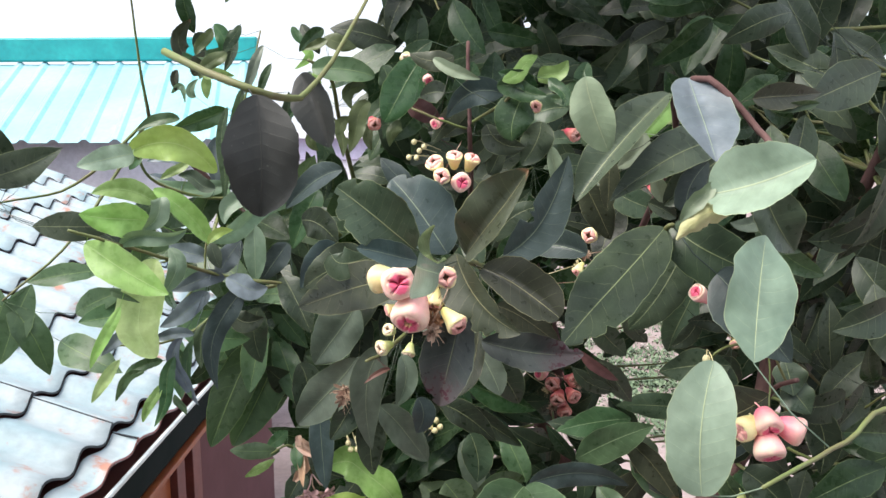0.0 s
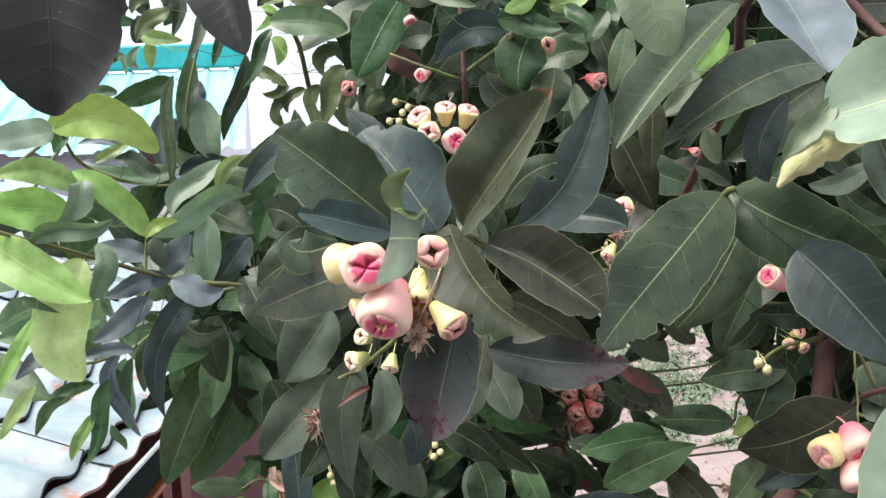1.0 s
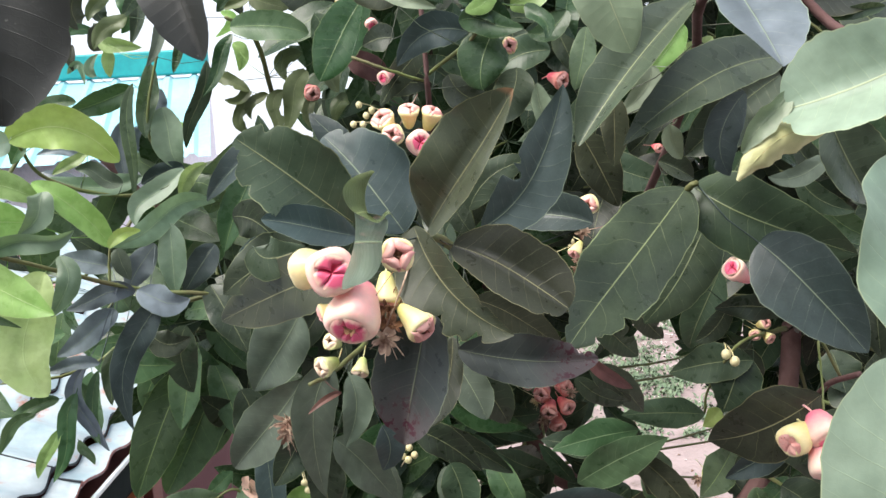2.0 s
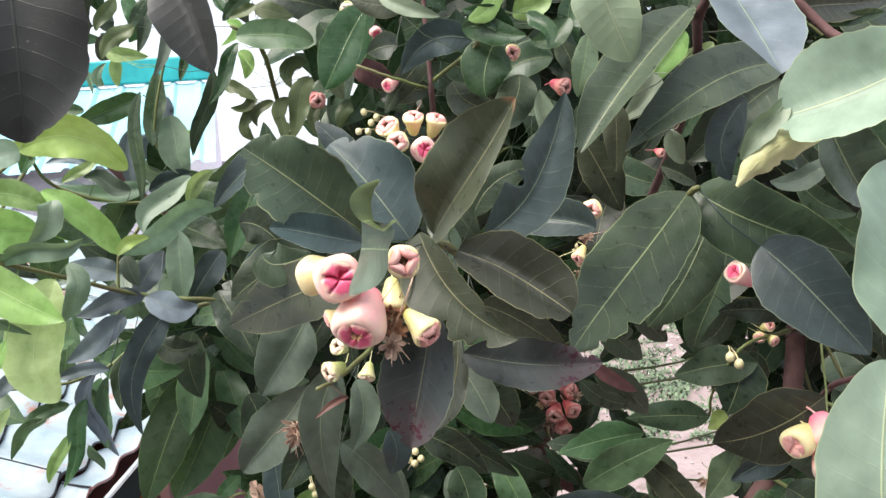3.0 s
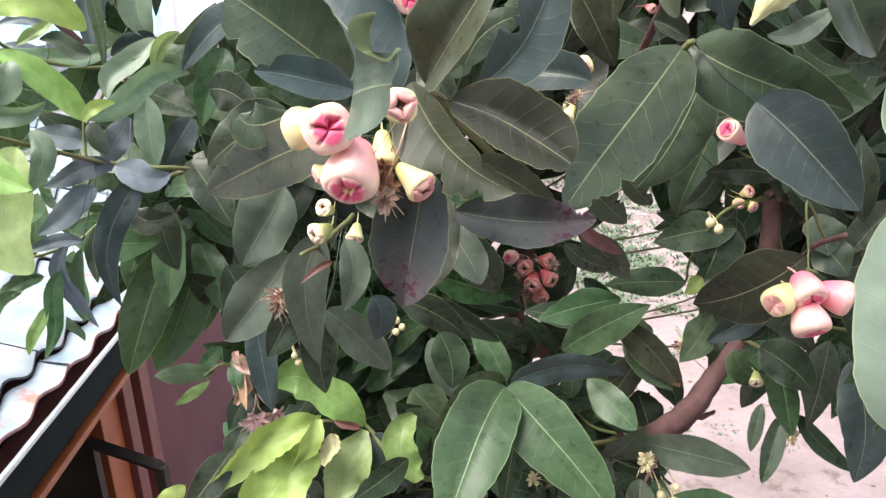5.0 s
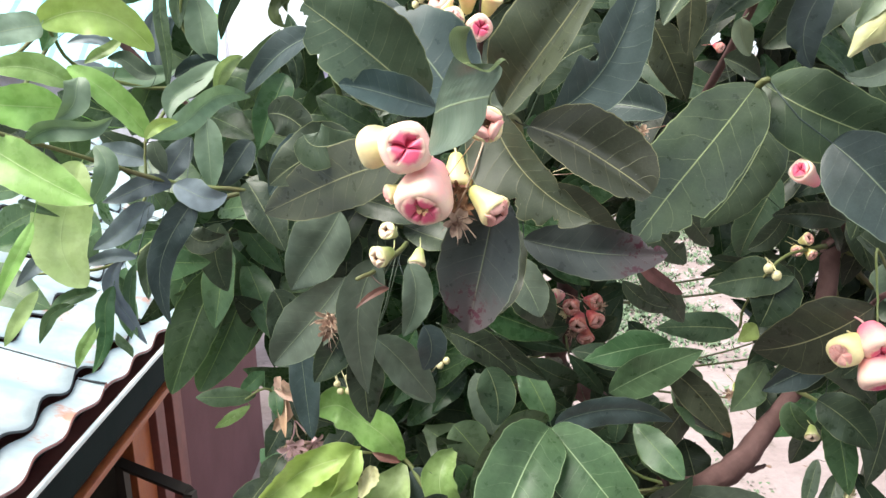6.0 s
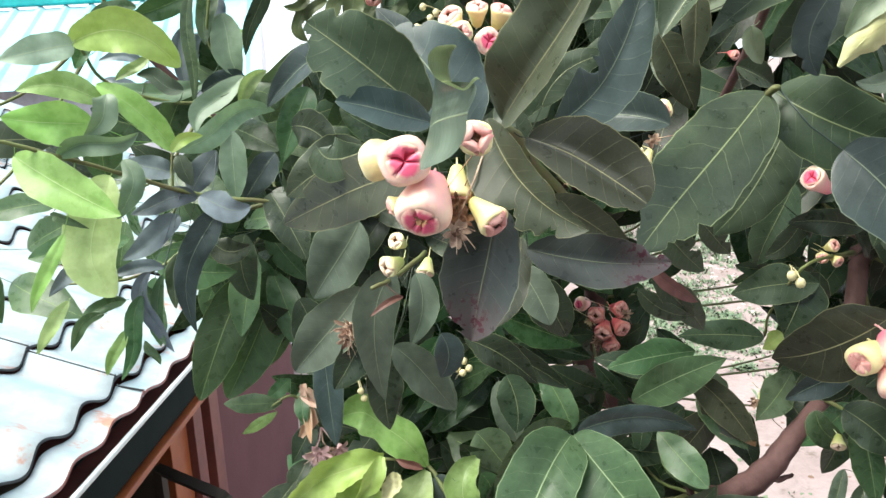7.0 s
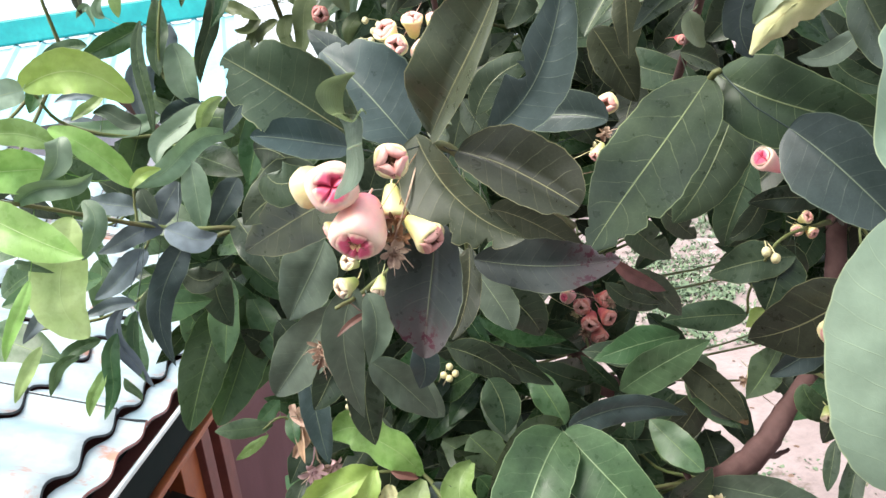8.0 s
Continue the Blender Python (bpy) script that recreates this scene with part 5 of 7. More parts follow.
blade(twig_deadt, (0.040, 1.200, 2.692), (0.055, 1.195, 2.647), (0.054, 1.200, 2.597), 0.0301, 0.0301, leaf_mature)
blade(twig_deadt, (-0.092, 0.920, 2.908), (-0.109, 0.908, 2.905), (-0.130, 0.900, 2.891), 0.0033, 0.0046, leaf_brown, wave=0.4)
# ---- the bright spray over the roof ----
twig_leftlow = twig([(0.146, 1.844, 2.667, 0.0070), (-0.197, 1.475, 2.915, 0.0050), (-0.321, 1.261, 2.976, 0.0036), (-0.424, 1.224, 2.998, 0.0034), (-0.513, 1.140, 3.049, 0.0032), (-0.595, 1.075, 3.092, 0.0030), (-0.630, 1.048, 3.109, 0.0025)])
twig_nodeleft = twig([(-0.460, 1.224, 3.001, 0.0025), (-0.459, 1.230, 3.044, 0.0020), (-0.454, 1.235, 3.077, 0.0020)])
twig_upleft = twig([(-0.173, 1.681, 2.947, 0.0070), (-0.318, 1.500, 3.097, 0.0050), (-0.388, 1.410, 3.176, 0.0040), (-0.433, 1.399, 3.241, 0.0028), (-0.395, 1.389, 3.385, 0.0020), (-0.376, 1.401, 3.469, 0.0016)])
twig_lefttop = twig([(-0.393, 1.431, 3.175, 0.0030), (-0.466, 1.384, 3.131, 0.0030), (-0.579, 1.338, 3.166, 0.0030), (-0.601, 1.296, 3.222, 0.0025), (-0.599, 1.280, 3.257, 0.0020)])
twig_hangl = twig([(-0.322, 1.713, 2.674, 0.0050), (-0.383, 1.583, 2.756, 0.0040), (-0.433, 1.534, 2.798, 0.0030)])
blade(twig_lefttop, (-0.596, 1.250, 3.231), (-0.517, 1.257, 3.247), (-0.445, 1.280, 3.190), 0.0302, 0.0352, leaf_yellow, peak=0.5, form=0.9, wave=1.3)
blade(twig_lefttop, (-0.580, 1.220, 3.229), (-0.612, 1.180, 3.221), (-0.654, 1.150, 3.210), 0.0220, 0.0236, leaf_pale, peak=0.4, form=0.85)
blade(twig_lefttop, (-0.610, 1.300, 3.235), (-0.606, 1.298, 3.216), (-0.619, 1.300, 3.196), 0.0122, 0.0130, leaf_mid, wave=1.6)
blade(twig_lefttop, (-0.456, 1.420, 3.312), (-0.504, 1.404, 3.292), (-0.564, 1.400, 3.274), 0.0224, 0.0187, leaf_mid)
blade(twig_lefttop, (-0.555, 1.420, 3.294), (-0.594, 1.405, 3.291), (-0.641, 1.400, 3.269), 0.0112, 0.0149, leaf_mid)
blade(twig_lefttop, (-0.516, 1.350, 3.212), (-0.543, 1.337, 3.191), (-0.571, 1.330, 3.175), 0.0090, 0.0108, leaf_young, wave=1.6)
blade(twig_lefttop, (-0.471, 1.360, 3.153), (-0.503, 1.346, 3.169), (-0.538, 1.340, 3.182), 0.0136, 0.0182, leaf_dull, wave=2)
blade(twig_lefttop, (-0.549, 1.400, 3.199), (-0.575, 1.387, 3.214), (-0.614, 1.380, 3.208), 0.0093, 0.0112, leaf_sheen)
blade(twig_lefttop, (-0.560, 1.420, 3.146), (-0.590, 1.416, 3.165), (-0.629, 1.420, 3.180), 0.0134, 0.0134, leaf_sheen)
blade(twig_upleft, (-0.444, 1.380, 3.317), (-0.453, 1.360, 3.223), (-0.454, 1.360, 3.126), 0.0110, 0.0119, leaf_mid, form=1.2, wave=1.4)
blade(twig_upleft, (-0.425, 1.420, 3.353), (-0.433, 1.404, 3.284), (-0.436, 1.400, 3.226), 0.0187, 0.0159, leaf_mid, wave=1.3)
blade(twig_upleft, (-0.479, 1.420, 3.257), (-0.486, 1.404, 3.205), (-0.477, 1.400, 3.147), 0.0161, 0.0142, leaf_sheen, wave=1.5)
blade(twig_upleft, (-0.411, 1.420, 3.277), (-0.400, 1.404, 3.219), (-0.383, 1.400, 3.171), 0.0246, 0.0302, leaf_lit_green, wave=1.3)
blade(twig_upleft, (-0.379, 1.400, 3.176), (-0.418, 1.396, 3.165), (-0.452, 1.400, 3.149), 0.0189, 0.0170, leaf_slate)
blade(twig_upleft, (-0.314, 1.360, 3.345), (-0.338, 1.362, 3.271), (-0.367, 1.380, 3.203), 0.0146, 0.0136, leaf_mature, form=1.25, wave=1.4)
blade(twig_upleft, (-0.451, 1.400, 3.162), (-0.516, 1.378, 3.148), (-0.591, 1.370, 3.166), 0.0150, 0.0206, leaf_lit_green, wave=1.4)
blade(twig_upleft, (-0.478, 1.420, 3.137), (-0.513, 1.417, 3.116), (-0.546, 1.420, 3.126), 0.0290, 0.0213, leaf_mature)
blade(twig_upleft, (-0.374, 1.380, 3.171), (-0.427, 1.354, 3.129), (-0.455, 1.340, 3.085), 0.0166, 0.0221, leaf_lit_green, wave=1.6)
blade(twig_upleft, (-0.371, 1.370, 3.152), (-0.414, 1.360, 3.127), (-0.447, 1.360, 3.104), 0.0111, 0.0111, leaf_mid, wave=1.4)
blade(twig_upleft, (-0.377, 1.360, 3.125), (-0.358, 1.356, 3.163), (-0.329, 1.360, 3.178), 0.0110, 0.0147, leaf_young, wave=2)
blade(twig_upleft, (-0.384, 1.400, 3.141), (-0.351, 1.386, 3.146), (-0.321, 1.380, 3.115), 0.0226, 0.0226, leaf_mid, wave=1.8)
blade(twig_upleft, (-0.186, 1.150, 3.200), (-0.242, 1.192, 3.178), (-0.298, 1.250, 3.133), 0.0177, 0.0258, leaf_slate, wave=1.3)
blade(twig_upleft, (-0.273, 1.420, 3.147), (-0.298, 1.403, 3.093), (-0.324, 1.400, 3.024), 0.0270, 0.0308, leaf_mid, peak=0.45)
blade(twig_upleft, (-0.401, 1.440, 3.249), (-0.387, 1.439, 3.240), (-0.385, 1.440, 3.226), 0.0097, 0.0097, leaf_young)
blade(twig_upleft, (-0.449, 1.440, 3.245), (-0.469, 1.437, 3.226), (-0.470, 1.440, 3.198), 0.0154, 0.0135, leaf_sheen)
blade(twig_upleft, (-0.422, 1.460, 3.312), (-0.428, 1.458, 3.283), (-0.413, 1.460, 3.265), 0.0156, 0.0156, leaf_sheen)
blade(twig_upleft, (-0.305, 1.400, 3.083), (-0.265, 1.385, 3.075), (-0.228, 1.380, 3.037), 0.0324, 0.0343, leaf_mature)
blade(twig_upleft, (-0.270, 1.450, 3.207), (-0.261, 1.446, 3.168), (-0.268, 1.450, 3.119), 0.0157, 0.0157, leaf_mature, wave=1.6)
blade(twig_nodeleft, (-0.434, 1.180, 3.069), (-0.469, 1.148, 3.131), (-0.515, 1.130, 3.171), 0.0187, 0.0210, leaf_young, peak=0.5, form=1.0, wave=1.2)
blade(twig_nodeleft, (-0.514, 1.140, 3.145), (-0.555, 1.115, 3.170), (-0.607, 1.100, 3.166), 0.0180, 0.0210, leaf_young, wave=1.4)
blade(twig_nodeleft, (-0.521, 1.120, 3.116), (-0.565, 1.095, 3.122), (-0.622, 1.080, 3.129), 0.0312, 0.0282, leaf_young, wave=1.6)
blade(twig_nodeleft, (-0.435, 1.180, 3.069), (-0.382, 1.268, 3.102), (-0.319, 1.380, 3.115), 0.0191, 0.0208, leaf_lit_green, peak=0.5, wave=2.2)
blade(twig_nodeleft, (-0.434, 1.170, 3.068), (-0.420, 1.182, 3.085), (-0.396, 1.200, 3.088), 0.0097, 0.0089, leaf_yellow)
blade(twig_nodeleft, (-0.569, 1.100, 3.076), (-0.502, 1.094, 3.092), (-0.449, 1.100, 3.106), 0.0119, 0.0179, leaf_lit_green, wave=2)
blade(twig_nodeleft, (-0.501, 1.130, 3.156), (-0.501, 1.112, 3.130), (-0.527, 1.100, 3.102), 0.0196, 0.0166, leaf_lit_green, wave=1.6)
blade(twig_nodeleft, (-0.452, 1.250, 3.058), (-0.447, 1.247, 3.034), (-0.437, 1.250, 3.008), 0.0138, 0.0138, leaf_dull)
blade(twig_leftlow, (-0.622, 1.090, 3.081), (-0.549, 1.071, 3.036), (-0.476, 1.070, 2.993), 0.0310, 0.0325, leaf_young, peak=0.45, wave=1.4)
blade(twig_leftlow, (-0.530, 1.170, 3.039), (-0.554, 1.136, 2.952), (-0.524, 1.120, 2.869), 0.0381, 0.0429, leaf_young, peak=0.5, form=0.95, wave=1.6)
blade(twig_leftlow, (-0.499, 1.150, 3.063), (-0.483, 1.131, 3.024), (-0.506, 1.120, 2.983), 0.0172, 0.0156, leaf_lit_green, wave=1.4)
blade(twig_leftlow, (-0.565, 1.080, 2.972), (-0.588, 1.059, 2.922), (-0.613, 1.050, 2.868), 0.0097, 0.0104, leaf_young, wave=1.4)
blade(twig_leftlow, (-0.573, 1.080, 2.877), (-0.596, 1.066, 2.844), (-0.617, 1.060, 2.809), 0.0099, 0.0106, leaf_young, wave=1.4)
blade(twig_leftlow, (-0.422, 1.220, 2.993), (-0.466, 1.205, 2.994), (-0.518, 1.200, 2.975), 0.0167, 0.0167, leaf_sheen, wave=1.6)
blade(twig_leftlow, (-0.418, 1.220, 2.996), (-0.380, 1.216, 2.976), (-0.341, 1.220, 2.976), 0.0238, 0.0221, leaf_sheen, wave=1.6)
blade(twig_leftlow, (-0.463, 1.250, 3.029), (-0.495, 1.241, 3.040), (-0.530, 1.240, 3.054), 0.0171, 0.0205, leaf_sheen, wave=1.6)
blade(twig_leftlow, (-0.453, 1.220, 2.967), (-0.490, 1.204, 2.938), (-0.545, 1.200, 2.903), 0.0186, 0.0203, leaf_sheen, wave=1.4)
blade(twig_leftlow, (-0.403, 1.280, 3.058), (-0.430, 1.266, 3.021), (-0.444, 1.260, 2.992), 0.0210, 0.0210, leaf_sheen, wave=1.4)
blade(twig_leftlow, (-0.375, 1.270, 3.090), (-0.371, 1.254, 3.034), (-0.371, 1.250, 2.981), 0.0217, 0.0217, leaf_lit_green)
blade(twig_leftlow, (-0.320, 1.320, 3.047), (-0.344, 1.305, 3.013), (-0.372, 1.300, 2.973), 0.0235, 0.0235, leaf_slate)
blade(twig_leftlow, (-0.386, 1.220, 2.975), (-0.436, 1.200, 2.902), (-0.442, 1.200, 2.787), 0.0237, 0.0237, leaf_slate, peak=0.4, wave=1.6)
blade(twig_leftlow, (-0.321, 1.270, 2.988), (-0.293, 1.249, 2.943), (-0.265, 1.240, 2.883), 0.0316, 0.0281, leaf_mature)
blade(twig_leftlow, (-0.499, 1.200, 2.890), (-0.508, 1.178, 2.830), (-0.468, 1.170, 2.763), 0.0118, 0.0134, leaf_sheen, peak=0.5, wave=1.6)
blade(twig_leftlow, (-0.487, 1.210, 2.877), (-0.494, 1.190, 2.826), (-0.483, 1.180, 2.773), 0.0085, 0.0110, leaf_mid, wave=1.6)
blade(twig_leftlow, (-0.511, 1.180, 2.853), (-0.522, 1.159, 2.801), (-0.543, 1.150, 2.733), 0.0133, 0.0141, leaf_mid, wave=1.8)
blade(twig_leftlow, (-0.533, 1.160, 2.805), (-0.548, 1.146, 2.776), (-0.563, 1.140, 2.741), 0.0083, 0.0107, leaf_young, wave=1.6)
blade(twig_leftlow, (-0.554, 1.140, 2.837), (-0.588, 1.126, 2.821), (-0.601, 1.120, 2.788), 0.0097, 0.0088, leaf_mid, wave=1.8)
blade(twig_leftlow, (-0.523, 1.150, 2.855), (-0.560, 1.141, 2.847), (-0.597, 1.140, 2.824), 0.0097, 0.0122, leaf_mid, wave=1.8)
blade(twig_leftlow, (-0.516, 1.180, 2.780), (-0.503, 1.173, 2.763), (-0.492, 1.170, 2.744), 0.0068, 0.0076, leaf_mid, wave=1.8)
blade(twig_leftlow, (-0.480, 1.200, 2.890), (-0.515, 1.186, 2.895), (-0.551, 1.180, 2.890), 0.0084, 0.0126, leaf_sheen, wave=1.4)
blade(twig_leftlow, (-0.570, 1.140, 2.904), (-0.594, 1.127, 2.901), (-0.622, 1.120, 2.872), 0.0111, 0.0119, leaf_sheen, wave=1.6)
blade(twig_leftlow, (-0.543, 1.200, 3.032), (-0.555, 1.198, 3.020), (-0.580, 1.200, 3.007), 0.0199, 0.0165, leaf_sheen)
blade(twig_leftlow, (-0.534, 1.200, 2.848), (-0.512, 1.198, 2.852), (-0.493, 1.200, 2.834), 0.0119, 0.0119, leaf_mid)
blade(twig_leftlow, (-0.432, 1.300, 2.909), (-0.405, 1.297, 2.890), (-0.369, 1.300, 2.899), 0.0238, 0.0220, leaf_mature)
blade(twig_leftlow, (-0.390, 1.350, 2.908), (-0.401, 1.344, 2.851), (-0.387, 1.350, 2.789), 0.0286, 0.0286, leaf_mature)
blade(twig_leftlow, (-0.471, 1.250, 2.901), (-0.478, 1.231, 2.861), (-0.474, 1.220, 2.819), 0.0122, 0.0140, leaf_mid, wave=1.6)
blade(twig_leftlow, (-0.589, 1.100, 2.994), (-0.573, 1.097, 2.991), (-0.538, 1.100, 2.974), 0.0061, 0.0076, leaf_mid)
blade(twig_leftlow, (-0.211, 1.250, 3.049), (-0.245, 1.245, 3.024), (-0.283, 1.250, 2.971), 0.0277, 0.0294, leaf_slate)
blade(twig_hangl, (-0.422, 1.450, 2.808), (-0.463, 1.393, 2.718), (-0.507, 1.360, 2.602), 0.0422, 0.0442, leaf_mid, peak=0.5, form=1.1)
blade(twig_hangl, (-0.373, 1.500, 2.818), (-0.417, 1.461, 2.694), (-0.485, 1.450, 2.569), 0.0486, 0.0507, leaf_mid, peak=0.5, form=1.1)
blade(twig_hangl, (-0.348, 1.520, 2.832), (-0.366, 1.501, 2.746), (-0.390, 1.500, 2.650), 0.0366, 0.0366, leaf_mature)
blade(twig_hangl, (-0.270, 1.320, 2.717), (-0.261, 1.301, 2.623), (-0.255, 1.300, 2.536), 0.0249, 0.0249, leaf_slate)
blade(twig_hangl, (-0.320, 1.400, 2.774), (-0.302, 1.393, 2.713), (-0.327, 1.400, 2.636), 0.0343, 0.0343, leaf_mature)
blade(twig_upleft, (-0.520, 1.460, 3.402), (-0.490, 1.456, 3.390), (-0.447, 1.460, 3.384), 0.0099, 0.0158, leaf_young, wave=1.6)
blade(twig_upleft, (-0.508, 1.470, 3.388), (-0.511, 1.467, 3.363), (-0.510, 1.470, 3.336), 0.0120, 0.0100, leaf_young)
blade(twig_upleft, (-0.534, 1.470, 3.340), (-0.544, 1.468, 3.355), (-0.526, 1.470, 3.379), 0.0100, 0.0080, leaf_lit_green)
blade(twig_upleft, (-0.511, 1.500, 3.436), (-0.533, 1.497, 3.407), (-0.546, 1.500, 3.388), 0.0203, 0.0203, leaf_olive, wave=1.4)
blade(twig_upleft, (-0.580, 1.500, 3.399), (-0.586, 1.498, 3.379), (-0.585, 1.500, 3.354), 0.0081, 0.0102, leaf_olive)
blade(twig_upleft, (-0.485, 1.500, 3.445), (-0.511, 1.497, 3.426), (-0.541, 1.500, 3.437), 0.0122, 0.0142, leaf_mid)
blade(twig_upleft, (-0.562, 1.500, 3.428), (-0.573, 1.496, 3.457), (-0.545, 1.500, 3.506), 0.0182, 0.0202, leaf_olive, wave=1.6)
blade(twig_upleft, (-0.588, 1.500, 3.419), (-0.562, 1.497, 3.426), (-0.538, 1.500, 3.421), 0.0101, 0.0101, leaf_mid, wave=1.6)
blade(twig_upleft, (-0.496, 1.500, 3.494), (-0.473, 1.496, 3.454), (-0.493, 1.500, 3.415), 0.0182, 0.0182, leaf_mid, wave=1.6)
blade(twig_upleft, (-0.462, 1.500, 3.483), (-0.459, 1.496, 3.443), (-0.478, 1.500, 3.395), 0.0122, 0.0142, leaf_mature)
blade(twig_upleft, (-0.524, 1.520, 3.479), (-0.536, 1.518, 3.454), (-0.518, 1.520, 3.434), 0.0164, 0.0144, leaf_mature, wave=1.6)
blade(twig_upleft, (-0.595, 1.500, 3.350), (-0.573, 1.498, 3.364), (-0.567, 1.500, 3.328), 0.0061, 0.0082, leaf_lit_green)
# ---- small leaves against the white wall behind ----
twig_fillup = twig([(-0.178, 1.731, 2.939, 0.0060), (-0.228, 1.522, 3.251, 0.0050), (-0.229, 1.337, 3.373, 0.0040), (-0.263, 1.291, 3.402, 0.0030)])
blade(twig_fillup, (-0.434, 1.360, 3.420), (-0.461, 1.346, 3.404), (-0.486, 1.340, 3.369), 0.0137, 0.0156, leaf_backlit, wave=1.6)
blade(twig_fillup, (-0.468, 1.380, 3.472), (-0.484, 1.367, 3.444), (-0.497, 1.360, 3.416), 0.0120, 0.0111, leaf_backlit, wave=1.6)
blade(twig_fillup, (-0.416, 1.400, 3.480), (-0.432, 1.387, 3.449), (-0.448, 1.380, 3.422), 0.0113, 0.0113, leaf_deep, wave=1.4)
blade(twig_fillup, (-0.251, 1.420, 3.474), (-0.277, 1.406, 3.453), (-0.299, 1.400, 3.427), 0.0153, 0.0134, leaf_deep, wave=1.4)
blade(twig_fillup, (-0.299, 1.440, 3.486), (-0.278, 1.426, 3.452), (-0.260, 1.420, 3.424), 0.0136, 0.0146, leaf_mature, wave=1.4)
blade(twig_fillup, (-0.242, 1.400, 3.451), (-0.263, 1.397, 3.439), (-0.289, 1.400, 3.432), 0.0095, 0.0114, leaf_backlit, wave=1.8)
blade(twig_fillup, (-0.316, 1.430, 3.480), (-0.305, 1.423, 3.459), (-0.291, 1.420, 3.439), 0.0097, 0.0097, leaf_deep)
blade(twig_fillup, (-0.363, 1.360, 3.436), (-0.382, 1.345, 3.386), (-0.406, 1.340, 3.337), 0.0101, 0.0110, leaf_dull, wave=1.4)
blade(twig_fillup, (-0.270, 1.360, 3.385), (-0.291, 1.349, 3.339), (-0.322, 1.350, 3.288), 0.0121, 0.0130, leaf_deep, wave=1.4)
blade(twig_fillup, (-0.257, 1.290, 3.386), (-0.194, 1.279, 3.383), (-0.136, 1.280, 3.369), 0.0244, 0.0244, leaf_mid, peak=0.5, form=0.9)
blade(twig_fillup, (-0.326, 1.450, 3.330), (-0.291, 1.441, 3.313), (-0.262, 1.440, 3.297), 0.0138, 0.0119, leaf_backlit, wave=1.6, bites=((-1, 0.5, 0.1, 0.4),))
blade(twig_fillup, (-0.266, 1.460, 3.299), (-0.280, 1.453, 3.284), (-0.310, 1.450, 3.283), 0.0080, 0.0140, leaf_backlit, wave=2)
blade(twig_fillup, (-0.274, 1.460, 3.296), (-0.285, 1.451, 3.259), (-0.271, 1.450, 3.226), 0.0120, 0.0140, leaf_backlit, wave=2, bites=((1, 0.6, 0.1, 0.4),))
blade(twig_fillup, (-0.236, 1.460, 3.292), (-0.261, 1.452, 3.278), (-0.267, 1.450, 3.249), 0.0080, 0.0120, leaf_backlit, wave=2)
blade(twig_fillup, (-0.164, 1.460, 3.329), (-0.189, 1.444, 3.285), (-0.206, 1.440, 3.221), 0.0199, 0.0199, leaf_backlit, wave=1.6)
blade(twig_fillup, (-0.206, 1.460, 3.296), (-0.225, 1.451, 3.262), (-0.220, 1.450, 3.212), 0.0140, 0.0140, leaf_backlit, wave=2, bites=((1, 0.5, 0.1, 0.4),))
blade(twig_fillup, (-0.176, 1.500, 3.363), (-0.206, 1.487, 3.353), (-0.203, 1.480, 3.312), 0.0143, 0.0163, leaf_backlit, wave=2)
blade(twig_fillup, (-0.189, 1.500, 3.404), (-0.155, 1.496, 3.372), (-0.169, 1.500, 3.322), 0.0205, 0.0205, leaf_deep)
blade(twig_fillup, (-0.297, 1.500, 3.388), (-0.283, 1.497, 3.367), (-0.291, 1.500, 3.338), 0.0143, 0.0123, leaf_young, wave=1.6)
blade(twig_fillup, (-0.314, 1.500, 3.443), (-0.294, 1.498, 3.427), (-0.327, 1.500, 3.399), 0.0102, 0.0102, leaf_young)
blade(twig_fillup, (-0.261, 1.500, 3.466), (-0.231, 1.496, 3.454), (-0.192, 1.500, 3.444), 0.0183, 0.0183, leaf_backlit)
blade(twig_fillup, (-0.377, 1.500, 3.411), (-0.394, 1.496, 3.376), (-0.408, 1.500, 3.342), 0.0082, 0.0102, leaf_deep)
blade(twig_fillup, (-0.099, 1.500, 3.284), (-0.114, 1.487, 3.269), (-0.123, 1.480, 3.233), 0.0144, 0.0144, leaf_backlit, wave=2)
blade(twig_fillup, (-0.114, 1.500, 3.371), (-0.126, 1.486, 3.330), (-0.112, 1.480, 3.289), 0.0204, 0.0204, leaf_backlit)
blade(twig_fillup, (-0.150, 1.500, 3.291), (-0.171, 1.486, 3.256), (-0.162, 1.480, 3.225), 0.0103, 0.0123, leaf_backlit, wave=1.8)
# ---- two leaves near the viewer ----
twig_nearl = twig([(-0.230, 0.382, 3.334, 0.0030), (-0.140, 0.337, 3.299, 0.0030), (-0.129, 0.522, 3.320, 0.0025), (-0.078, 0.744, 3.467, 0.0020)])
blade(twig_nearl, (-0.139, 0.300, 3.297), (-0.136, 0.293, 3.252), (-0.139, 0.295, 3.212), 0.0275, 0.0243, leaf_shaded, peak=0.5, form=1.1, wave=0.6, bites=((1, 0.95, 0.03, 0.16), (-1, 0.92, 0.025, 0.10)))
blade(twig_nearl, (-0.148, 0.532, 3.326), (-0.131, 0.524, 3.292), (-0.121, 0.523, 3.255), 0.0142, 0.0241, leaf_shaded, peak=0.5)
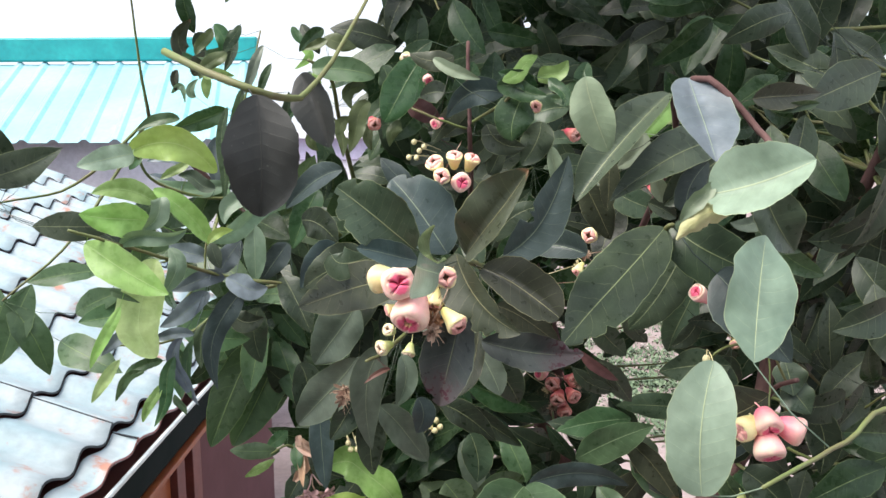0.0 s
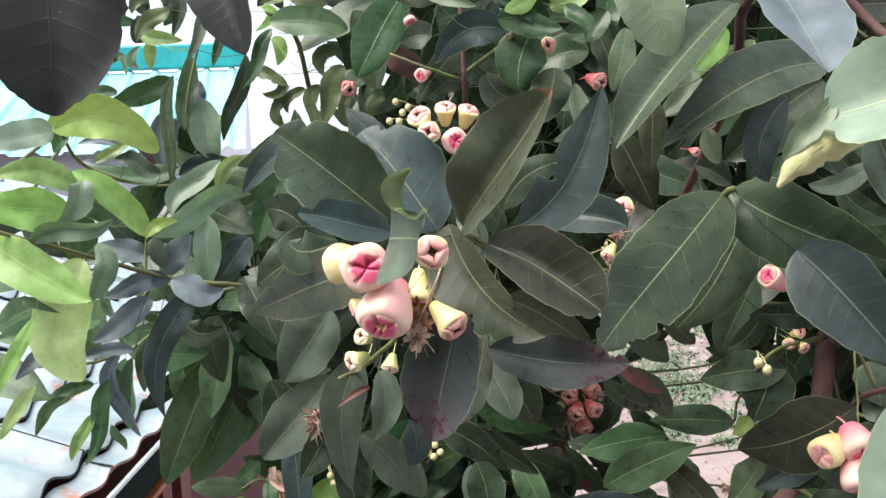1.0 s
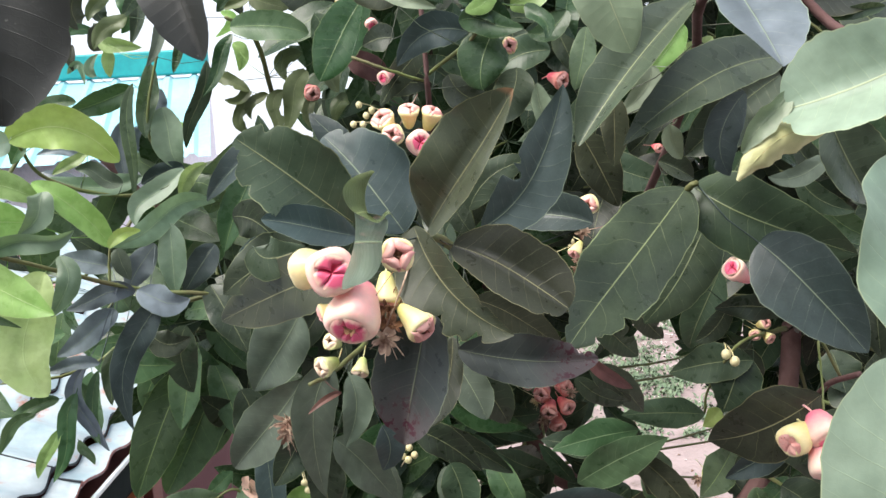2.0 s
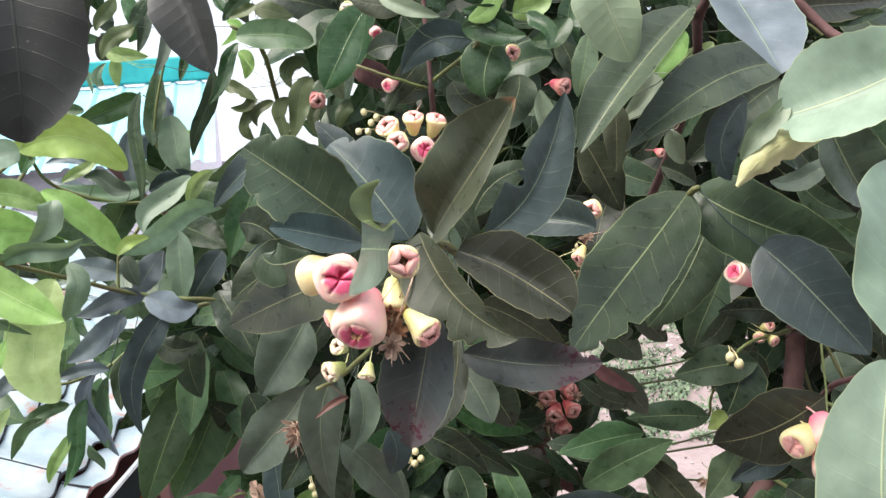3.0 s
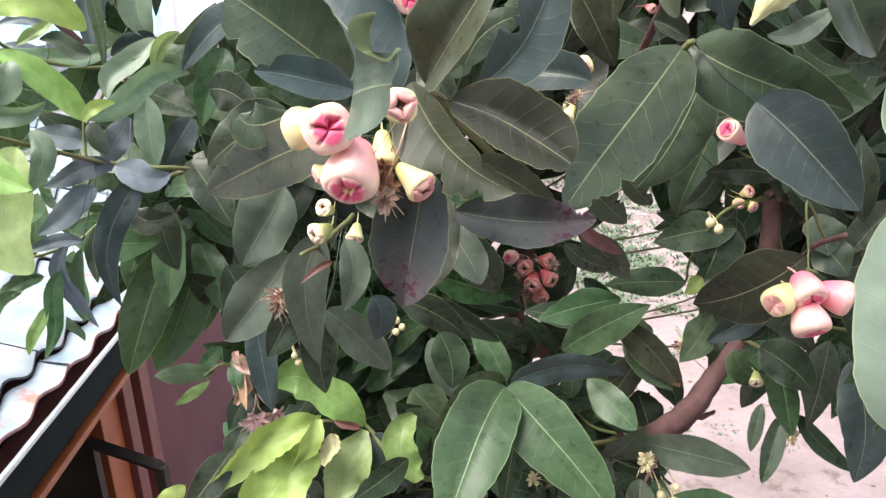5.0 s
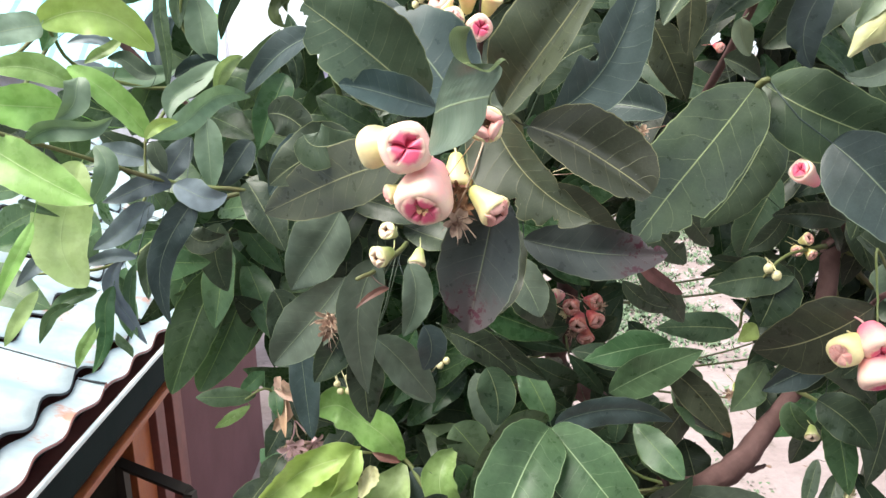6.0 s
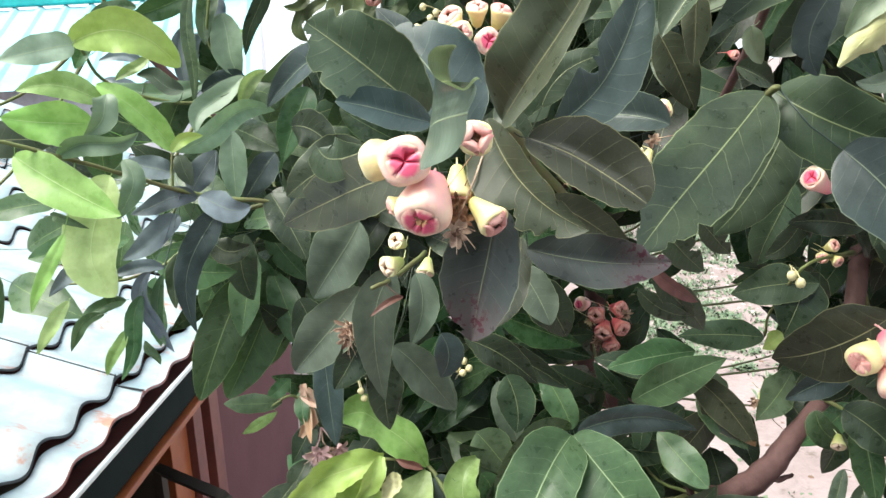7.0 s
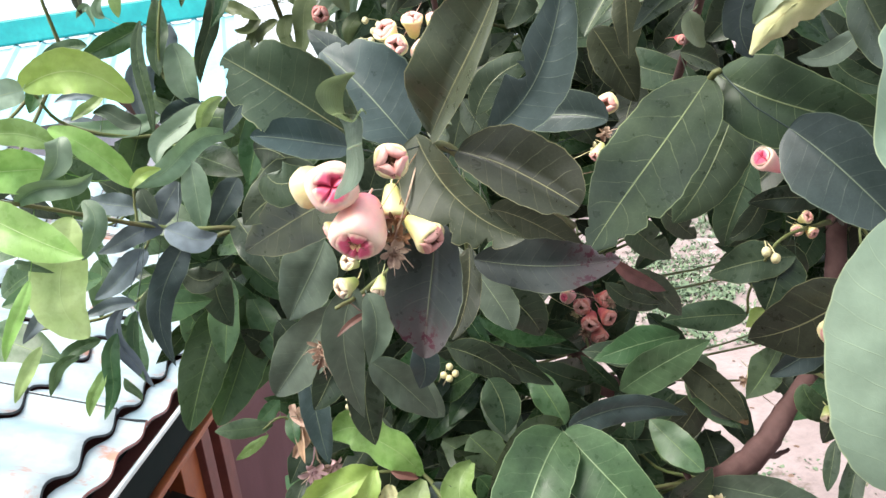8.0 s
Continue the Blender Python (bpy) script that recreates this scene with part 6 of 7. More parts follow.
# ---- the low spray with the fresh pair of leaves ----
twig_lowmid = twig([(0.265, 1.688, 2.149, 0.0070), (0.185, 1.363, 2.437, 0.0040), (0.156, 1.301, 2.534, 0.0030)])
blade(twig_lowmid, (0.154, 1.301, 2.536), (0.088, 1.205, 2.486), (0.025, 1.135, 2.378), 0.0530, 0.0681, leaf_fresh, peak=0.48, form=1.05)
blade(twig_lowmid, (0.158, 1.301, 2.535), (0.226, 1.213, 2.466), (0.309, 1.153, 2.358), 0.0596, 0.0596, leaf_fresh, peak=0.46, form=1.05)
blade(twig_lowmid, (0.159, 1.360, 2.518), (0.091, 1.321, 2.519), (0.018, 1.300, 2.440), 0.0346, 0.0305, leaf_mid)
blade(twig_lowmid, (0.037, 1.440, 2.585), (0.055, 1.424, 2.524), (0.069, 1.420, 2.465), 0.0282, 0.0304, leaf_dull)
blade(twig_lowmid, (0.171, 1.400, 2.500), (0.146, 1.419, 2.558), (0.113, 1.450, 2.601), 0.0302, 0.0280, leaf_mid)
blade(twig_lowmid, (0.171, 1.336, 2.526), (0.269, 1.329, 2.553), (0.378, 1.342, 2.526), 0.0266, 0.0307, leaf_slate)
blade(twig_lowmid, (0.183, 1.360, 2.464), (0.165, 1.335, 2.374), (0.143, 1.330, 2.270), 0.0275, 0.0275, leaf_mature)
blade(twig_lowmid, (-0.009, 1.400, 2.500), (0.021, 1.394, 2.464), (0.061, 1.400, 2.409), 0.0387, 0.0387, leaf_mid)
blade(twig_lowmid, (-0.089, 1.350, 2.441), (-0.061, 1.334, 2.400), (-0.035, 1.330, 2.340), 0.0313, 0.0355, leaf_slate)
blade(twig_lowmid, (-0.004, 1.400, 2.416), (0.019, 1.394, 2.368), (0.020, 1.400, 2.289), 0.0263, 0.0263, leaf_mid)
blade(twig_lowmid, (-0.104, 1.300, 2.696), (-0.075, 1.294, 2.644), (-0.045, 1.300, 2.596), 0.0290, 0.0329, leaf_dull)
blade(twig_lowmid, (-0.024, 1.300, 2.730), (0.060, 1.300, 2.686), (0.147, 1.320, 2.622), 0.0252, 0.0291, leaf_mature)
blade(twig_lowmid, (0.062, 1.100, 2.867), (0.101, 1.104, 2.829), (0.126, 1.120, 2.778), 0.0324, 0.0292, leaf_mature)
# ---- hanging leaves beside the limb ----
twig_rhang = twig([(0.629, 1.392, 2.543, 0.0050), (0.604, 1.247, 2.580, 0.0030), (0.637, 1.226, 2.519, 0.0025), (0.635, 1.202, 2.447, 0.0020)])
blade(twig_rhang, (0.616, 1.240, 2.568), (0.625, 1.214, 2.513), (0.634, 1.200, 2.446), 0.0233, 0.0291, leaf_mid)
blade(twig_rhang, (0.625, 1.220, 2.472), (0.597, 1.194, 2.419), (0.574, 1.180, 2.368), 0.0175, 0.0195, leaf_mature)
blade(twig_rhang, (0.650, 1.210, 2.475), (0.681, 1.183, 2.426), (0.733, 1.170, 2.378), 0.0174, 0.0155, leaf_mature)
blade(twig_rhang, (0.647, 1.230, 2.546), (0.682, 1.205, 2.522), (0.721, 1.190, 2.496), 0.0173, 0.0173, leaf_mid)
blade(twig_rhang, (0.587, 1.220, 2.498), (0.572, 1.206, 2.458), (0.561, 1.200, 2.421), 0.0117, 0.0136, leaf_mature)
blade(twig_rhang, (0.574, 1.210, 2.609), (0.612, 1.184, 2.583), (0.650, 1.170, 2.537), 0.0374, 0.0318, leaf_mature)
blade(twig_rhang, (0.665, 1.100, 2.623), (0.679, 1.070, 2.535), (0.663, 1.060, 2.433), 0.0452, 0.0383, leaf_slate)
blade(twig_rhang, (0.585, 1.200, 2.682), (0.531, 1.194, 2.663), (0.478, 1.200, 2.633), 0.0258, 0.0221, leaf_slate)
blade(twig_rhang, (0.563, 1.280, 2.575), (0.581, 1.270, 2.534), (0.633, 1.270, 2.507), 0.0220, 0.0260, leaf_mid)
blade(twig_rhang, (0.379, 1.380, 2.606), (0.438, 1.356, 2.555), (0.490, 1.350, 2.479), 0.0294, 0.0336, leaf_olive)
blade(twig_rhang, (0.329, 1.360, 2.484), (0.357, 1.344, 2.448), (0.401, 1.340, 2.397), 0.0275, 0.0254, leaf_mid)
blade(twig_rhang, (0.537, 1.150, 2.710), (0.585, 1.144, 2.679), (0.634, 1.150, 2.624), 0.0248, 0.0248, leaf_mature)
blade(twig_rhang, (0.653, 1.120, 2.765), (0.674, 1.104, 2.714), (0.668, 1.100, 2.651), 0.0309, 0.0309, leaf_mature)
# ---- the ripe bunch on its thin stalk ----
fruit((0.472, 0.950, 2.799), (-0.80, -0.55, -0.25), 0.0422, 1.05, fruit_cream)
fruit((0.501, 0.945, 2.810), (0.02, -0.84, -0.54), 0.0449, 1.0, fruit_pink)
fruit((0.543, 0.950, 2.795), (0.85, -0.45, -0.28), 0.0454, 1.0, fruit_pink)
fruit((0.502, 0.935, 2.772), (0.03, -0.62, -0.78), 0.0507, 0.85, fruit_pink)
# ---- the fruit at the heart of the spray ----
fruit((-0.008, 0.530, 3.124), (0.098, -0.992, 0.086), 0.0233, 1.0, fruit_cream)
fruit((-0.079, 0.643, 3.101), (-0.873, 0.469, -0.133), 0.0328, 1.0, fruit_cream)
fruit((-0.060, 0.610, 3.103), (0.10, -0.99, 0.06), 0.0389, 1.0, fruit_pink)
fruit((-0.045, 0.617, 3.070), (-0.22, -0.77, -0.60), 0.0423, 1.15, fruit_pink)
# ---- cream buds and blossoms among the low leaves ----
bud((-0.214, 1.350, 2.644), 0.0119)
bud((-0.213, 1.350, 2.613), 0.0119)
bud((-0.193, 1.350, 2.625), 0.0119)
bud((-0.194, 1.350, 2.599), 0.0120)
bud((-0.208, 1.350, 2.599), 0.0120)
# ---- the pale leaf close to the viewer ----
twig_nearr = twig([(0.729, 0.694, 2.851, 0.0030), (0.421, 0.449, 3.010, 0.0025), (0.319, 0.356, 3.017, 0.0020), (0.213, 0.262, 3.022, 0.0015)])
blade(twig_nearr, (0.174, 0.270, 3.012), (0.173, 0.275, 3.061), (0.185, 0.290, 3.106), 0.0254, 0.0227, leaf_pale, peak=0.5, form=0.85, wave=0.4)
# ---- end of the main sprays ----
twig_lowleft = twig([(0.194, 1.674, 2.104, 0.0070), (-0.019, 1.338, 2.353, 0.0050), (-0.103, 1.365, 2.457, 0.0040), (-0.178, 1.350, 2.479, 0.0030)])
leaf(twig_lowleft, (-0.027, 1.271, 2.431), (-0.130, 1.233, 2.384), 0.054, leaf_mature)
leaf(twig_lowleft, (-0.173, 1.286, 2.331), (-0.271, 1.271, 2.314), 0.067, leaf_mature)
leaf(twig_lowleft, (-0.173, 1.287, 2.330), (-0.069, 1.259, 2.291), 0.067, leaf_mature)
leaf(twig_lowleft, (-0.469, 1.434, 2.325), (-0.536, 1.405, 2.287), 0.041, leaf_yellow, wavy=2.2)
leaf(twig_lowleft, (-0.333, 1.296, 2.470), (-0.418, 1.229, 2.385), 0.058, leaf_mature)
leaf(twig_lowleft, (-0.232, 1.352, 2.354), (-0.193, 1.313, 2.302), 0.069, leaf_mature)
curled_leaf(twig_lowleft, [(-0.103, 1.360, 2.457, 0.0042, 0), (-0.135, 1.353, 2.507, 0.0330, 0), (-0.178, 1.364, 2.538, 0.0309, 20), (-0.215, 1.362, 2.567, 0.0347, 10), (-0.263, 1.374, 2.553, 0.0082, -20)], leaf_young, .3, 0)
curled_leaf(twig_lowleft, [(-0.177, 1.315, 2.497, 0.0121, 0), (-0.216, 1.293, 2.498, 0.0267, 30), (-0.275, 1.292, 2.478, 0.0316, 0), (-0.332, 1.273, 2.445, 0.0245, -25), (-0.383, 1.254, 2.413, 0.0029, 0)], leaf_yellow, .5, .3)
curled_leaf(twig_lowleft, [(-0.177, 1.295, 2.513, 0.0060, 0), (-0.193, 1.269, 2.484, 0.0195, -20), (-0.227, 1.266, 2.443, 0.0040, -40)], leaf_yellow, .4, .25)
curled_leaf(twig_lowleft, [(-0.194, 1.324, 2.441, 0.0225, 0), (-0.245, 1.294, 2.409, 0.0482, 20), (-0.284, 1.261, 2.376, 0.0494, 0), (-0.317, 1.247, 2.321, 0.0049, 0)], leaf_yellow, .3, .22)
curled_leaf(twig_lowleft, [(-0.103, 1.357, 2.449, 0.0063, 0), (-0.126, 1.324, 2.416, 0.0371, 15), (-0.154, 1.314, 2.373, 0.0371, -15), (-0.174, 1.287, 2.319, 0.0051, 0)], leaf_young, .4, .15)
curled_leaf(twig_lowleft, [(-0.151, 1.286, 2.485, 0.0080, 0), (-0.161, 1.281, 2.466, 0.0158, 0), (-0.177, 1.272, 2.434, 0.0049, 30)], leaf_dry, .4, .7)
curled_leaf(twig_lowleft, [(-0.011, 1.369, 2.466, 0.0063, 0), (-0.033, 1.341, 2.450, 0.0249, 25), (-0.039, 1.320, 2.416, 0.0309, 0), (-0.022, 1.308, 2.381, 0.0206, -30), (-0.002, 1.305, 2.370, 0.0030, 0)], leaf_young, .5, 0)
curled_leaf(twig_lowleft, [(-0.064, 1.448, 2.475, 0.0067, 0), (-0.018, 1.426, 2.451, 0.0394, 0), (0.033, 1.413, 2.420, 0.0131, 0)], leaf_mid, .3, 0)
leaf(twig_lowleft, (-0.108, 1.327, 2.469), (-0.157, 1.335, 2.486), 0.020, leaf_brown, fold=40)
leaf(twig_lowleft, (-0.250, 1.602, 2.473), (-0.369, 1.563, 2.419), 0.079, leaf_mature)
leaf(twig_lowleft, (-0.277, 1.602, 2.362), (-0.395, 1.642, 2.435), 0.081, leaf_mature)
leaf(twig_lowleft, (-0.362, 1.689, 2.473), (-0.320, 1.628, 2.371), 0.077, leaf_mature)
leaf(twig_lowleft, (-0.312, 1.694, 2.476), (-0.286, 1.623, 2.359), 0.077, leaf_mid)
twig([(-0.326, 1.281, 2.972, 0.0040), (-0.418, 1.277, 2.944, 0.0035), (-0.498, 1.268, 2.883, 0.0030), (-0.546, 1.216, 2.871, 0.0025), (-0.618, 1.167, 2.879, 0.0020)])
twig_rightlow = twig([(0.630, 1.394, 2.548, 0.0090), (0.587, 1.224, 2.667, 0.0060), (0.536, 1.016, 2.834, 0.0040), (0.538, 0.928, 2.884, 0.0040)])
leaf(twig_rightlow, (0.522, 0.989, 2.838), (0.394, 1.049, 2.762), 0.101, leaf_olive, side=-0.009, fold=12)
leaf(twig_rightlow, (0.897, 1.714, 2.709), (0.797, 1.671, 2.627), 0.095, leaf_mature)
leaf(twig_rightlow, (0.593, 1.193, 2.710), (0.504, 1.231, 2.622), 0.079, leaf_mature)
leaf(twig_rightlow, (0.581, 1.075, 2.871), (0.588, 1.047, 2.816), 0.059, leaf_mature)
leaf(twig_rightlow, (0.583, 1.068, 2.833), (0.618, 1.044, 2.784), 0.059, leaf_mature)
twig_rmid = twig([(0.720, 1.507, 2.787, 0.0060), (0.610, 1.380, 2.814, 0.0030), (0.553, 1.338, 2.807, 0.0030), (0.527, 1.397, 2.718, 0.0025), (0.526, 1.419, 2.662, 0.0025)])
leaf(twig_rmid, (0.533, 1.437, 2.652), (0.373, 1.440, 2.661), 0.060, leaf_mature, side=0.006)
leaf(twig_rmid, (0.593, 1.357, 2.775), (0.445, 1.369, 2.759), 0.072, leaf_mature, side=0.008)
leaf(twig_rmid, (0.579, 1.372, 2.786), (0.531, 1.345, 2.689), 0.098, leaf_mature)
leaf(twig_rmid, (0.552, 1.405, 2.671), (0.512, 1.391, 2.646), 0.036, leaf_yellow, wavy=2.2)
leaf(twig_rmid, (0.565, 1.405, 2.777), (0.635, 1.444, 2.698), 0.080, leaf_mature)
twig_low2 = twig([(0.385, 1.339, 2.371, 0.0060), (0.342, 1.374, 2.475, 0.0040), (0.306, 1.399, 2.548, 0.0030)], woody=True)
leaf(twig_low2, (0.275, 1.375, 2.563), (0.431, 1.337, 2.653), 0.079, leaf_fresh, side=-0.008)
leaf(twig_low2, (0.407, 1.440, 2.629), (0.237, 1.426, 2.607), 0.065, leaf_fresh, side=0.008)
leaf(twig_low2, (0.221, 1.018, 2.900), (0.290, 1.058, 2.821), 0.038, leaf_mature, fold=30)
leaf(twig_low2, (0.278, 1.162, 2.848), (0.348, 1.199, 2.753), 0.042, leaf_mature)
leaf(twig_low2, (0.404, 1.421, 2.568), (0.490, 1.347, 2.488), 0.072, leaf_olive, bites=-1)
leaf(twig_low2, (0.446, 1.447, 2.505), (0.352, 1.394, 2.429), 0.070, leaf_olive)
leaf(twig_low2, (0.471, 1.456, 2.523), (0.503, 1.375, 2.411), 0.065, leaf_mature)
leaf(twig_low2, (0.413, 1.476, 2.571), (0.472, 1.425, 2.528), 0.061, leaf_mature)
leaf(twig_low2, (0.394, 1.461, 2.507), (0.312, 1.425, 2.480), 0.061, leaf_mature)
leaf(twig_low2, (0.563, 1.447, 2.552), (0.601, 1.397, 2.490), 0.053, leaf_mature)
twig_lowright = twig([(0.447, 1.330, 2.346, 0.0050), (0.402, 1.274, 2.337, 0.0030), (0.372, 1.260, 2.291, 0.0030)], woody=True)
# the grey sheen on this blade is given by its grey-green colour
leaf(twig_lowright, (0.404, 1.348, 2.373), (0.599, 1.273, 2.336), 0.075, leaf_dull, side=-0.006)
leaf(twig_lowright, (0.392, 1.275, 2.338), (0.352, 1.196, 2.256), 0.059, leaf_mature)
leaf(twig_lowright, (0.464, 1.308, 2.272), (0.593, 1.291, 2.246), 0.058, leaf_mid)
leaf(twig_lowright, (0.322, 1.377, 2.499), (0.390, 1.290, 2.431), 0.063, leaf_mid)
leaf(twig_lowright, (0.407, 1.421, 2.564), (0.479, 1.352, 2.470), 0.069, leaf_mid)
leaf(twig_lowright, (0.581, 1.423, 2.587), (0.497, 1.370, 2.517), 0.069, leaf_mid)
leaf(twig_lowright, (0.682, 1.401, 2.529), (0.569, 1.356, 2.471), 0.058, leaf_mid)
leaf(twig_lowright, (0.355, 1.345, 2.346), (0.289, 1.297, 2.286), 0.069, leaf_mature)
leaf(twig_lowright, (0.473, 1.369, 2.269), (0.426, 1.326, 2.214), 0.060, leaf_mid)
leaf(twig_lowright, (0.250, 1.313, 2.267), (0.317, 1.285, 2.230), 0.069, leaf_mature)
leaf(twig_lowright, (0.450, 1.476, 2.414), (0.463, 1.408, 2.323), 0.074, leaf_mature)
twig_sprig = twig([(-0.309, 1.445, 2.504, 0.0030), (-0.348, 1.418, 2.580, 0.0025), (-0.392, 1.413, 2.564, 0.0020)])
leaf(twig_sprig, (-0.372, 1.417, 2.569), (-0.483, 1.416, 2.571), 0.039, leaf_mid)
leaf(twig_sprig, (-0.384, 1.416, 2.550), (-0.447, 1.392, 2.519), 0.021, leaf_young, wavy=2.2)
leaf(twig_sprig, (-0.324, 1.433, 2.577), (-0.316, 1.376, 2.502), 0.026, leaf_shrivelled, fold=45)
leaf(twig_sprig, (-0.338, 1.421, 2.578), (-0.270, 1.404, 2.553), 0.018, leaf_shrivelled, fold=40)
leaf(twig_sprig, (-0.338, 1.431, 2.585), (-0.329, 1.392, 2.533), 0.030, leaf_mid)
leaf(twig_sprig, (-0.361, 1.454, 2.601), (-0.405, 1.429, 2.569), 0.031, leaf_mid)
curled_leaf(twig_sprig, [(-0.332, 1.428, 2.600, 0.0063, 0), (-0.327, 1.419, 2.571, 0.0116, 30), (-0.323, 1.408, 2.536, 0.0137, -20), (-0.340, 1.400, 2.505, 0.0042, 0)], leaf_shrivelled, .6, .6)
curled_leaf(twig_sprig, [(-0.329, 1.443, 2.584, 0.0054, 0), (-0.305, 1.436, 2.563, 0.0107, 0), (-0.282, 1.432, 2.555, 0.0032, 0)], leaf_shrivelled, .6, .6)
leaf(twig_sprig, (-0.336, 1.511, 2.481), (-0.377, 1.467, 2.416), 0.049, leaf_mature)
leaf(twig_sprig, (-0.332, 1.473, 2.361), (-0.396, 1.512, 2.413), 0.055, leaf_mid)
leaf(twig_sprig, (-0.351, 1.490, 2.411), (-0.386, 1.450, 2.353), 0.049, leaf_mature)
leaf(twig_sprig, (-0.325, 1.503, 2.471), (-0.351, 1.545, 2.529), 0.045, leaf_mature)
twig([(0.550, 0.992, 2.857, 0.0025), (0.520, 0.990, 2.913, 0.0018), (0.515, 0.972, 2.860, 0.0014), (0.506, 0.951, 2.826, 0.0014)])

leaf(twig_nearr, (0.249, 0.377, 3.078), (0.283, 0.450, 3.175), 0.068, leaf_pale, side=-0.004, fold=12, bites=-1)

fruit((-0.021, 0.649, 3.078), (-0.034, -0.375, -0.926), 0.0250, 1.15, fruit_cream)
fruit((-0.000, 0.626, 3.057), (0.588, -0.590, -0.553), 0.0265, 1.2, fruit_cream)
fruit((-0.081, 0.783, 3.003), (-0.475, -0.756, 0.451), 0.0181, 1.0, fruit_green)
fruit((-0.088, 0.780, 2.982), (-0.696, -0.710, -0.107), 0.0226, 1.0, fruit_green)
fruit((-0.055, 0.768, 2.981), (-0.249, -0.553, -0.796), 0.0178, 1.0, fruit_green)
fruit((-0.069, 0.647, 3.064), (-0.939, -0.243, -0.245), 0.0167, 1.0, fruit_cream)
fruit((-0.018, 0.911, 3.217), (-0.403, -0.655, 0.639), 0.0279, 1.0, fruit_cream)
fruit((0.008, 0.932, 3.224), (0.028, -0.483, 0.875), 0.0259, 1.0, fruit_cream)
fruit((0.032, 0.932, 3.220), (0.331, -0.389, 0.860), 0.0259, 1.0, fruit_cream)
fruit((-0.009, 0.889, 3.204), (-0.198, -0.979, 0.046), 0.0248, 1.0, fruit_cream)
fruit((0.016, 0.901, 3.195), (0.186, -0.981, -0.063), 0.0289, 1.0, fruit_pink)
fruit((0.217, 0.943, 3.110), (-0.486, -0.873, 0.042), 0.0253, 1.1, fruit_cream)
fruit((0.369, 0.877, 3.028), (-0.72, -0.50, 0.48), 0.0270, 1.6, fruit_pink)
fruit((-0.145, 1.325, 3.285), (0.310, -0.839, -0.448), 0.0275, 1.1, fruit_red)
fruit((0.196, 1.019, 3.263), (0.570, -0.754, -0.327), 0.0239, 1.1, fruit_red)
fruit((0.348, 1.106, 3.168), (0.394, -0.867, -0.305), 0.0139, 1.1, fruit_red)
fruit((0.136, 1.004, 3.306), (-0.012, -0.976, -0.217), 0.0207, 1.0, fruit_cream)
fruit((-0.034, 1.112, 3.355), (0.226, -0.824, -0.519), 0.0183, 1.1, fruit_pink)
fruit((-0.016, 1.072, 3.282), (-0.585, -0.738, -0.336), 0.0192, 1.3, fruit_pink)
fruit((0.277, 1.736, 2.617), (-0.50, -0.86, -0.05), 0.0400, 1.1, fruit_red)
fruit((0.322, 1.756, 2.619), (0.42, -0.90, 0.12), 0.0390, 1.1, fruit_red)
fruit((0.286, 1.712, 2.588), (-0.34, -0.86, -0.38), 0.0410, 1.1, fruit_red)
fruit((0.320, 1.722, 2.591), (0.36, -0.88, -0.30), 0.0390, 1.1, fruit_red)
fruit((0.301, 1.727, 2.554), (0.05, -0.75, -0.66), 0.0400, 1.1, fruit_red)
fruit((0.254, 1.807, 2.619), (-0.707, -0.697, 0.123), 0.0342, 1.1, fruit_pink)
fruit((0.529, 1.422, 2.539), (-0.023, -0.842, -0.538), 0.0232, 1.0, fruit_green)
fruit((-0.058, 1.135, 3.372), (-0.233, -0.924, -0.303), 0.0232, 1.0, fruit_green)
fruit((-0.068, 1.138, 3.392), (-0.233, -0.924, -0.303), 0.0232, 1.0, fruit_green)
fruit((0.204, 0.969, 3.054), (-0.552, -0.518, -0.653), 0.0179, 1.2, fruit_cream)
fruit((0.633, 1.412, 2.826), (0.343, -0.830, 0.439), 0.0245, 1.0, fruit_cream)
fruit((0.618, 1.409, 2.810), (-0.343, -0.919, -0.193), 0.0225, 1.0, fruit_cream)
fruit((0.641, 1.408, 2.803), (0.285, -0.872, -0.398), 0.0225, 1.0, fruit_cream)
fruit((0.582, 1.234, 2.540), (-0.302, -0.776, -0.553), 0.0247, 1.0, fruit_green)
bud((0.525, 1.310, 2.804), 0.0171)
bud((0.538, 1.306, 2.792), 0.0171)
bud((-0.040, 1.409, 2.625), 0.0135)
bud((-0.027, 1.411, 2.639), 0.0135)
bud((-0.018, 1.409, 2.625), 0.0135)
bud((-0.030, 1.403, 2.619), 0.0135)
bud((-0.061, 1.417, 2.650), 0.0135)
bud((-0.058, 1.118, 3.249), 0.0093)
bud((-0.049, 1.116, 3.234), 0.0093)
bud((-0.067, 1.114, 3.223), 0.0093)
bud((-0.041, 1.117, 3.241), 0.0093)
bud((-0.054, 1.114, 3.222), 0.0093)
bud((0.442, 1.307, 2.278), 0.0169)
bud((0.473, 1.310, 2.289), 0.0169)
bud((0.466, 1.302, 2.264), 0.0180)
bud((0.457, 1.297, 2.250), 0.0169)
bud((0.478, 1.297, 2.251), 0.0158)
bud((0.467, 1.295, 2.242), 0.0158)
spent_flower((-0.023, 0.615, 3.046), 0.0266)
spent_flower((-0.048, 0.597, 3.059), 0.0110, stamen_brown)
spent_flower((-0.017, 0.631, 3.052), 0.0182, stamen_brown)
spent_flower((-0.025, 0.636, 3.054), 0.0156, stamen_brown)
spent_flower((-0.021, 0.633, 3.066), 0.0173, stamen_brown)
spent_flower((-0.180, 1.051, 2.830), 0.0380)
spent_flower((-0.183, 1.048, 2.815), 0.0300)
